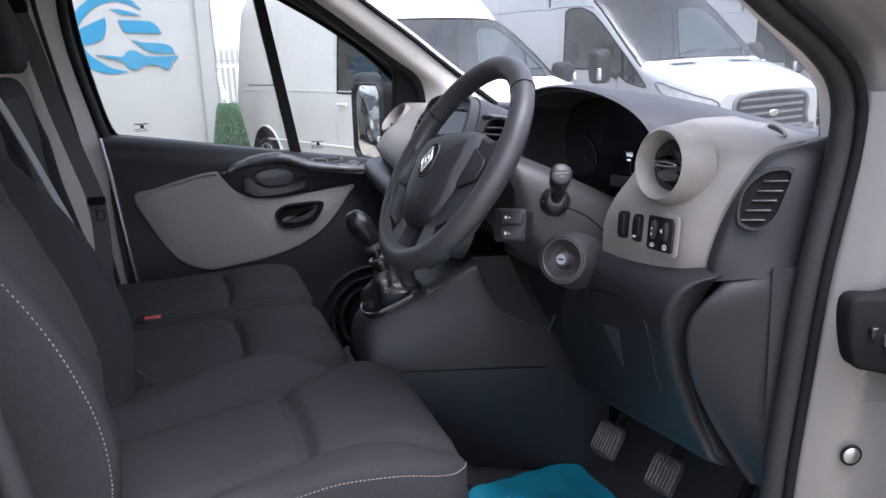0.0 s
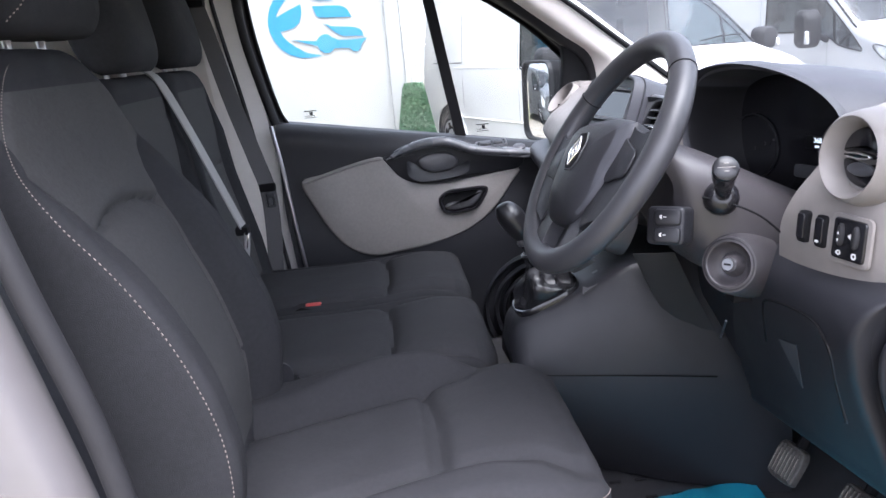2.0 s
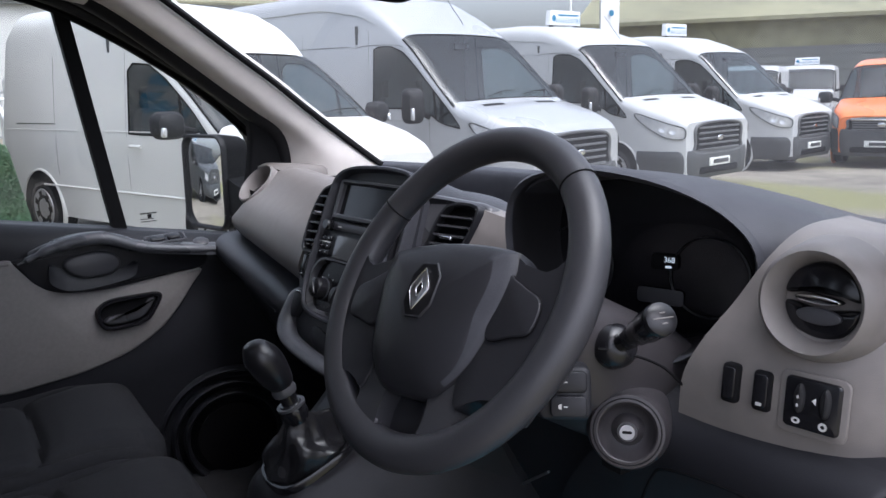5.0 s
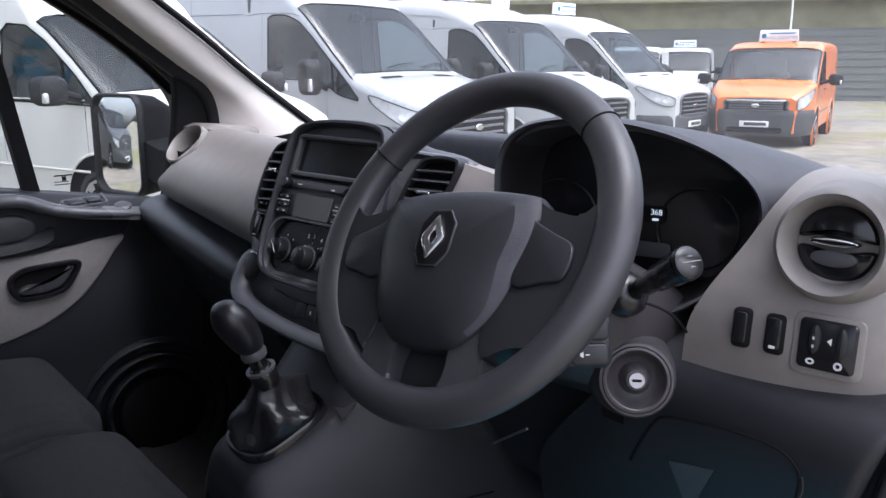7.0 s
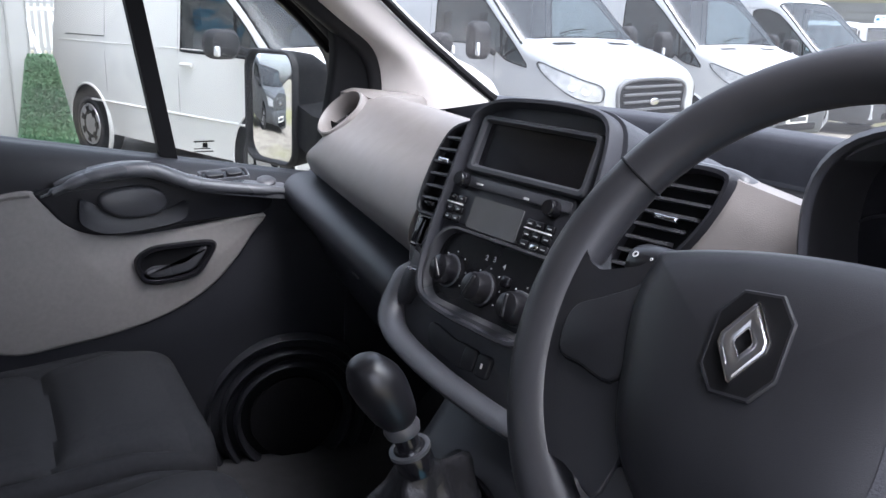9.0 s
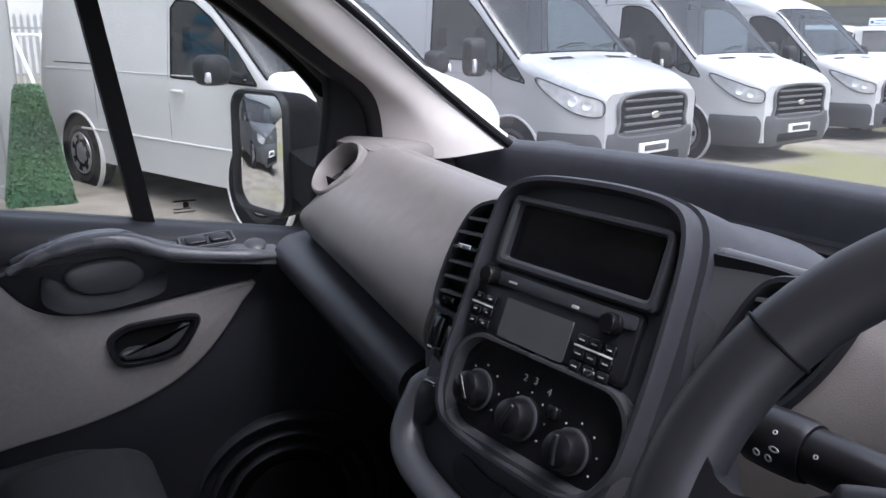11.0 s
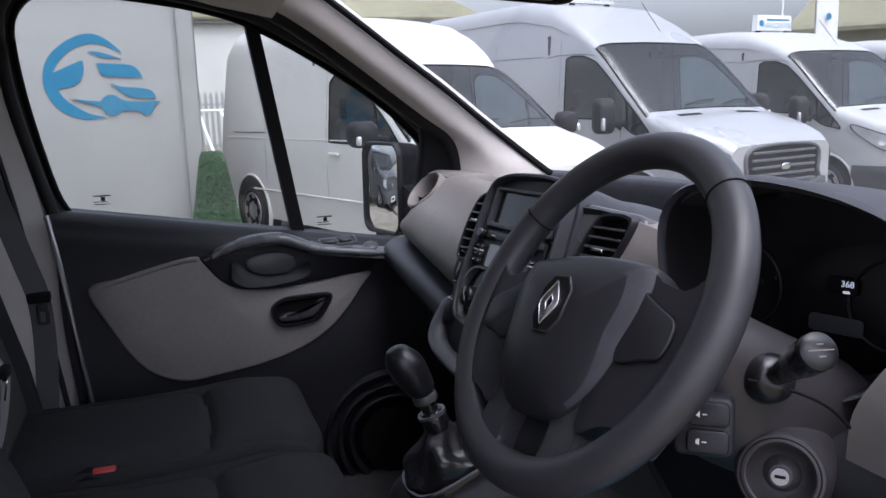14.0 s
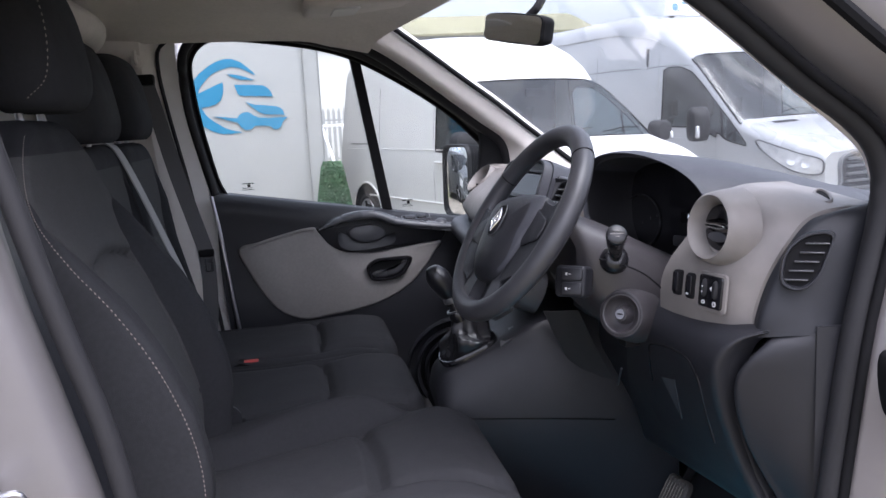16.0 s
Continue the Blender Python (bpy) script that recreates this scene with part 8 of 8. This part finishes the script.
    part("lower_intake", prism(rrect(1.0, 0.10, 0.04, 5, 0, 0.33), FN, 0.04, 0.01), M_BLACK, v)
    pl = part("number_plate", prism(rrect(0.52, 0.11, 0.01, 3, 0, 0.44), FN, 0.05, 0.002), M_PLATE, v, "pale number plate")
    part("plate_bar", oblock(FN, 0.02, 0.44, 0.40, 0.06, 0.002, 0.0005, 0.0505), M_BUMPER, pl)
    if hood_vents:
        for k in (-0.48, 0.48):
            part("bonnet_vent", loft([[on_top(s0 - 0.10, k - 0.17) + P3(0, 0, e), on_top(s0 - 0.10, k + 0.17) + P3(0, 0, e), on_top(s0 - 0.165, k + 0.18) + P3(0, 0, e), on_top(s0 - 0.165, k - 0.18) + P3(0, 0, e)] for e in (-0.02, 0.004)]), M_BLACK, v)
    if sh.L > 5:
        part("aerial", tube([(-1.98, 0.35, sh.ztop(1.98)), (-2.35, 0.37, sh.ztop(1.98) + 0.42)], 0.004, 5), M_BLACK, v)
    if sign:
        sx, sz = -sign_s, sh.ztop(sign_s) + 0.03
        FSN = frame_of((sx, 0, sz), (1, 0, 0))
        sg_ = part("roof_sign", prism([(-0.38, 0.01), (0.38, 0.01), (0.36, 0.24), (-0.36, 0.24)], FSN, 0.10, 0.005, -0.05), M_SIGN, v, "white roof sign board")
        lettering("sign_text", "VAN CENTRE", FSN, 0.105, M_LOGO, sg_, 0.06, 0.080, 0.052)
        part("sign_line", oblock(FSN, 0.07, 0.170, 0.50, 0.030, 0.002, 0.0005, 0.051), M_LOGO, sg_)
        part("sign_mark", prism(oval(0.10, 0.10, 20, -0.285, 0.12), FSN, 0.002, 0, 0.051), M_LOGO, sg_)
        for k in (-0.3, 0.3):
            part("sign_foot", block((sx - 0.03, k - 0.03, sz - 0.03), (sx + 0.03, k + 0.03, sz + 0.02), 0.005, 1), M_BLACK, sg_)
    v.matrix_basis = m
    return v


def heading(x, y, deg):
    return pose(x, y, lie(x) - 0.01, 0, 0, deg)


TR_LOW = [(0.84, 1.08), (1.12, 1.13), (1.30, 1.24), (1.50, 1.285), (2.25, 1.30)]
TR_HIGH = [(0.84, 1.10), (1.00, 1.27), (1.30, 1.54), (1.55, 1.77), (1.75, 1.93), (1.95, 2.00), (2.20, 2.01), (2.25, 1.98)]
TR_NOSE = [(0.0, 1.00), (0.10, 1.08), (0.30, 1.16), (0.60, 1.245), (0.86, 1.315), (0.95, 1.36), (1.30, 1.69), (1.62, 2.00), (1.76, 2.11)]
TR = Shape(5.6, 2.06, TR_NOSE + [(1.95, 2.20), (2.2, 2.30), (2.6, 2.44), (3.2, 2.50), (5.5, 2.50), (5.6, 2.46)], TR_LOW, TR_HIGH, (0.95, 1.78), nose=0.22)
TR3 = Shape(5.6, 2.06, TR_NOSE + [(1.95, 2.24), (2.2, 2.40), (2.6, 2.62), (3.2, 2.73), (5.5, 2.74), (5.6, 2.70)], TR_LOW, TR_HIGH, (0.95, 1.78), nose=0.22)
TR_HEAD = ([(0.02, 0.80), (0.15, 0.79), (0.33, 0.85), (0.62, 1.04)], [(0.02, 0.93), (0.2, 0.995), (0.42, 1.07), (0.68, 1.14)])
TRANSIT = dict(sh=TR, head=TR_HEAD, grille=(0.56, 0.985, 1.20), wheels=(1.02, 4.35), hood_vents=True, mirror=(1.27, 1.33, 0.24, 0.38))
VW_LOW = [(1.02, 1.12), (1.4, 1.13), (2.2, 1.14)]
VW_HIGH = [(1.02, 1.13), (1.30, 1.40), (1.6, 1.65), (1.85, 1.74), (2.12, 1.76), (2.2, 1.70)]
VW_NOSE = [(0.0, 0.92), (0.12, 1.00), (0.40, 1.09), (0.75, 1.17), (0.92, 1.22), (1.30, 1.53), (1.62, 1.76), (1.80, 1.85)]
VW = Shape(4.9, 1.90, VW_NOSE + [(2.1, 1.93), (2.6, 1.965), (4.8, 1.95), (4.9, 1.90)], VW_LOW, VW_HIGH, (0.92, 1.74), nose=0.26, roof_r=0.16)
VW2 = Shape(4.78, 1.90, VW_NOSE + [(1.92, 1.99), (2.1, 2.13), (2.35, 2.27), (2.7, 2.35), (3.2, 2.38), (4.55, 2.37), (4.78, 2.27)], VW_LOW, VW_HIGH, (0.92, 1.74), nose=0.26, roof_r=0.30, tumble=0.13, rake=0.13)
VW_HEAD = ([(0.05, 0.70), (0.2, 0.70), (0.42, 0.76)], [(0.05, 0.86), (0.2, 0.90), (0.45, 0.97)])
VWV = dict(sh=VW, head=VW_HEAD, grille=(0.64, 0.84, 0.80), wheels=(1.05, 3.95), mirror=(1.16, 1.24, 0.26, 0.22), door_s=(1.15, 2.25))

VI_HEAD = ([(0.02, 0.72), (0.14, 0.73), (0.30, 0.80), (0.50, 0.98)], [(0.02, 0.90), (0.14, 0.96), (0.32, 1.03), (0.55, 1.08)])

# van placements along the row
HIGH = dict(TRANSIT, sh=TR3)
van("panel_van", "silver-white high-roof panel van parked in a row", heading(6.08, 7.40, -76.2), M_VANSILVER, bumper_mat=M_BUMPER, sign=True, **HIGH)
van("panel_van", "white panel van with dark bumper in a row", heading(9.54, 8.33, -81.5), M_VANWHITE, bumper_mat=M_BUMPER, sign=True, **TRANSIT)
van("panel_van", "white panel van with dark bumper in a row", heading(13.5, 9.47, -80), M_VANWHITE, bumper_mat=M_BUMPER, sign=True, **TRANSIT)
van("compact_van", "cream-white high-top panel van with grey wheel trims", heading(3.15, 6.55, -70.5), M_VANCREAM, bumper_mat=M_VANCREAM, **dict(VWV, sh=VW2))
van("orange_van", "orange panel van with dark grey bumper", heading(14.3, 8.67, -160), M_VANORANGE, bumper_mat=M_BUMPER, high_bumper=0.70, sign=True, sign_s=2.15, **dict(VWV, head=VI_HEAD, grille=(0.66, 0.90, 1.12)))
van("compact_van", "dark grey van parked behind the cab", heading(-4.95, 6.3, -80), M_VANGREY, bumper_mat=M_VANGREY, sign=True, **VWV)
for k, (x, y) in enumerate(((19.0, 15.5), (22.5, 16.0))):
    van("panel_van", "white panel van parked far across the yard", heading(x, y, -150), M_VANWHITE, bumper_mat=M_VANWHITE, sign=(k == 1), **VWV)

# portable cabin with the big blue sign
cab = thing("site_cabin", "white steel site cabin with blue sign", "cabin", at=(-2.4, 9.6, 0))
CY = 9.45
part("wall", block((-3.2, CY, 0.05), (0.36, CY + 2.6, 2.75), 0.02), M_CABIN, cab, "white cabin wall")
part("panel_joint", block((0.205, CY - 0.003, 0.06), (0.213, CY, 2.74), 0, 1), M_FENCE, cab)
part("corner_post", block((0.24, CY - 0.015, 0.05), (0.42, CY, 2.75), 0.03, 3), M_CABIN, cab)
part("base_rail", block((-3.2, CY - 0.03, 0.0), (0.40, CY, 0.22), 0.01, 1), M_CABIN, cab)
part("roof_cap", block((-3.25, CY - 0.05, 2.75), (0.44, CY + 2.65, 2.86), 0.02), M_CABIN, cab)
FC = (P3(-0.61, CY - 0.004, 1.93), P3(1, 0, 0), P3(0, 0, 1), P3(0, -1, 0))


shapes = [("sign_arc", smooth_poly([(0.309, 0.224), (0.16, 0.356), (0.001, 0.392), (-0.203, 0.308), (-0.372, 0.141), (-0.419, -0.096), (-0.315, -0.318), (-0.12, -0.428), (0.09, -0.432), (0.108, -0.420), (-0.02, -0.385), (-0.108, -0.336), (-0.25, -0.22), (-0.318, -0.06), (-0.305, 0.066), (-0.154, 0.23), (0.033, 0.297), (0.17, 0.278), (0.29, 0.215)], 90)),
          ("sign_blade", [(-0.33, 0.018), (-0.18, 0.085), (-0.046, 0.14), (-0.040, 0.08), (-0.046, 0.025), (-0.08, -0.06), (-0.138, -0.104), (-0.22, -0.125), (-0.306, -0.136), (-0.36, -0.10), (-0.365, -0.03)]),
          ("sign_blade", [(0.009, 0.223), (0.06, 0.222), (0.113, 0.215), (0.20, 0.19), (0.257, 0.168), (0.315, 0.148), (0.136, 0.162), (0.06, 0.195)]),
          ("sign_blade", [(0.078, 0.106), (0.25, 0.100), (0.38, 0.090), (0.43, 0.07), (0.468, 0.029), (0.499, -0.041), (0.143, -0.021), (0.115, 0.0), (0.10, 0.04)]),
          ("sign_blade", [(0.186, -0.086), (0.282, -0.124), (0.40, -0.135), (0.523, -0.151), (0.57, -0.17), (0.594, -0.197), (0.61, -0.251), (0.39, -0.238), (0.33, -0.21), (0.29, -0.18), (0.24, -0.135)]),
          ("sign_car", [(-0.184, -0.232), (0.081, -0.266), (0.105, -0.235), (0.124, -0.219), (0.16, -0.203), (0.196, -0.2), (0.232, -0.213), (0.261, -0.24), (0.325, -0.270), (0.446, -0.280), (0.647, -0.276), (0.59, -0.318), (0.575, -0.345), (0.56, -0.385), (0.520, -0.412), (0.48, -0.408), (0.441, -0.370), (0.35, -0.362), (0.269, -0.360), (0.235, -0.395), (0.195, -0.404), (0.15, -0.398), (0.115, -0.37), (0.089, -0.320)])]
for i, (nm, pts) in enumerate(shapes):
    part(nm, prism(pts, FC, 0.004 + 0.002 * i), M_LOGO, cab, "blue vinyl sign shape", False)

# clipped artificial box obelisk beside the cabin
ob = thing("topiary", "tapered artificial box topiary beside the cabin", "plant", at=(0.48, 9.15, 0))
core = loft([[P3(0.48 + w * sx, 9.15 + w * sy, z) for sx, sy in ((-1, -1), (1, -1), (1, 1), (-1, 1))] for w, z in ((0.26, 0.06), (0.09, 1.07), (0.07, 1.10))])
part("core", core, M_LEAF, ob)
bm = bmesh.new()
rng = random.Random(7)
for i in range(5200):
    f = rng.random() ** 0.8
    z = 0.06 + 1.06 * f
    w = 0.27 - 0.18 * f
    k = rng.randrange(4)
    t = rng.uniform(-1, 1) * w
    x, y = ((t, -w), (w, t), (t, w), (-w, t))[k]
    if z > 1.08:
        x, y = rng.uniform(-w, w), rng.uniform(-w, w)
    c = P3(0.48 + x, 9.15 + y, z)
    d = Vector((rng.uniform(-1, 1), rng.uniform(-1, 1), rng.uniform(-0.6, 1))).normalized() * 0.022
    e = d.orthogonal().normalized() * 0.010
    o = Vector((x, y, 0.05)).normalized() * 0.012
    bm.faces.new([bm.verts.new(c + o + q) for q in (-d, e, d, -e)])
part("leaves", bm, M_LEAF, ob, "small dark green leaves", False)

# palisade fence and a leaning frame
fence = thing("palisade_fence", "grey steel palisade fence behind the cabin", "fence", at=(2.0, 27.0, 0))
for i in range(30):
    x = 0.2 + 0.17 * i
    part("pale", prism([(-0.045, 0.05), (0.045, 0.05), (0.045, 1.95), (0.0, 2.08), (-0.045, 1.95)], frame_of((x, 27.0, 0), (0, -1, 0)), 0.02), M_FENCE, fence)
for z in (0.4, 1.65):
    part("rail", block((0.1, 27.02, z), (5.3, 27.08, z + 0.06), 0.004, 1), M_FENCE, fence)
lf = thing("steel_frame", "pale tubular steel frame leaning by the cabin", "metal frame")
for k in (0, 0.62, 0.92):
    part("upright", tube([(1.42 + k, 24.2, 0.12), (1.05 + k, 24.9, 1.50)], 0.045, 8), M_SIGN, lf)
part("top_rail", tube([(1.02, 24.9, 1.50), (2.0, 24.9, 1.50)], 0.04, 8), M_SIGN, lf)
part("lower_rail", tube([(1.42, 24.2, 0.16), (2.36, 24.2, 0.16)], 0.04, 8), M_SIGN, lf)

# buildings behind the row
b1 = thing("workshop", "pale rendered industrial building behind the vans", "building", at=(2, 22, 0))
part("wall", block((-14, 34.0, 0), (13, 44, 4.8), 0.02), M_WALL, b1, "pale ribbed wall")
part("gutter", block((-14.2, 33.75, 4.75), (13.2, 34.0, 4.95), 0.02), M_CLAD, b1)
rows = [[P3(x, 33.7, 4.9), P3(x, 39, 6.2), P3(x, 44.2, 4.9)] for x in (-14.3, 13.4)]
part("roof", sheet(rows, 2, 9, (0, 0, 0.1)), M_ROOF, b1, "sheet roof")
b2 = thing("warehouse", "low dark clad warehouse with mossy sheet roof", "building", at=(26, 30, 0))
B2 = pose(23.5, 26.0, -0.15, 0, 0, -50)


def B(x, y, z):
    return B2 @ P3(x, y, z)


for z0, z1, mt, nm in ((0.0, 2.75, M_CLAD, "lower_wall"), (2.75, 3.8, M_ROOF, "upper_cladding")):
    part(nm, loft([[B(0, 0, z), B(55, 0, z), B(55, 14, z), B(0, 14, z)] for z in (z0, z1)]), mt, b2)
for i in range(10):
    part("sheet_line", loft([[B(0, -0.03, z), B(55, -0.03, z), B(55, 0, z), B(0, 0, z)] for z in (0.28 * i + 0.2, 0.28 * i + 0.24)]), M_CLAD, b2)
part("roof", loft([[B(-0.8 + dx, y, z), B(56 + dx, y, z), B(56 + dx, y, z + 0.15), B(-0.8 + dx, y, z + 0.15)] for y, z, dx in ((-0.6, 3.75, 0), (7, 5.7, 0), (14.6, 3.75, 0))]), M_ROOF, b2, "mossy corrugated roof")
for k, (x, y) in enumerate(((17.2, 20.3), (18.9, 20.0), (30.0, 16.3))):
    fp_ = thing("flag_pole", "thin white flag pole", "flag pole", "poles", at=(x, y, 0))
    part("pole", tube([(x, y, 0), (x, y, 7.5)], 0.035, 10), M_SIGN, fp_)
    part("pole_base", lathe([(0, 0), (0.12, 0), (0.10, 0.06), (0, 0.06)], frame_of((x, y, 0), (0, 0, 1), up=(1, 0, 0)), 14), M_FENCE, fp_)
fg_ = thing("feather_flag", "white feather flag with blue mark", "flag", at=(14.6, 16.2, 0))
part("cloth", sheet([[P3(14.6, 16.2, 1.0), P3(14.6, 16.2, 3.2), P3(14.65, 16.2, 4.0)], [P3(15.2, 16.25, 1.0), P3(15.3, 16.25, 3.2), P3(15.2, 16.25, 3.9)]], 8, 14, (0, 0.01, 0)), M_SIGN, fg_)
part("mark", prism(oval(0.16, 0.16, 20), frame_of((14.95, 16.17, 3.2), (0, -1, 0)), 0.004), M_LOGO, fg_)
part("flag_staff", tube([(14.6, 16.2, 0), (14.6, 16.2, 4.0)], 0.02, 8), M_FENCE, fg_)
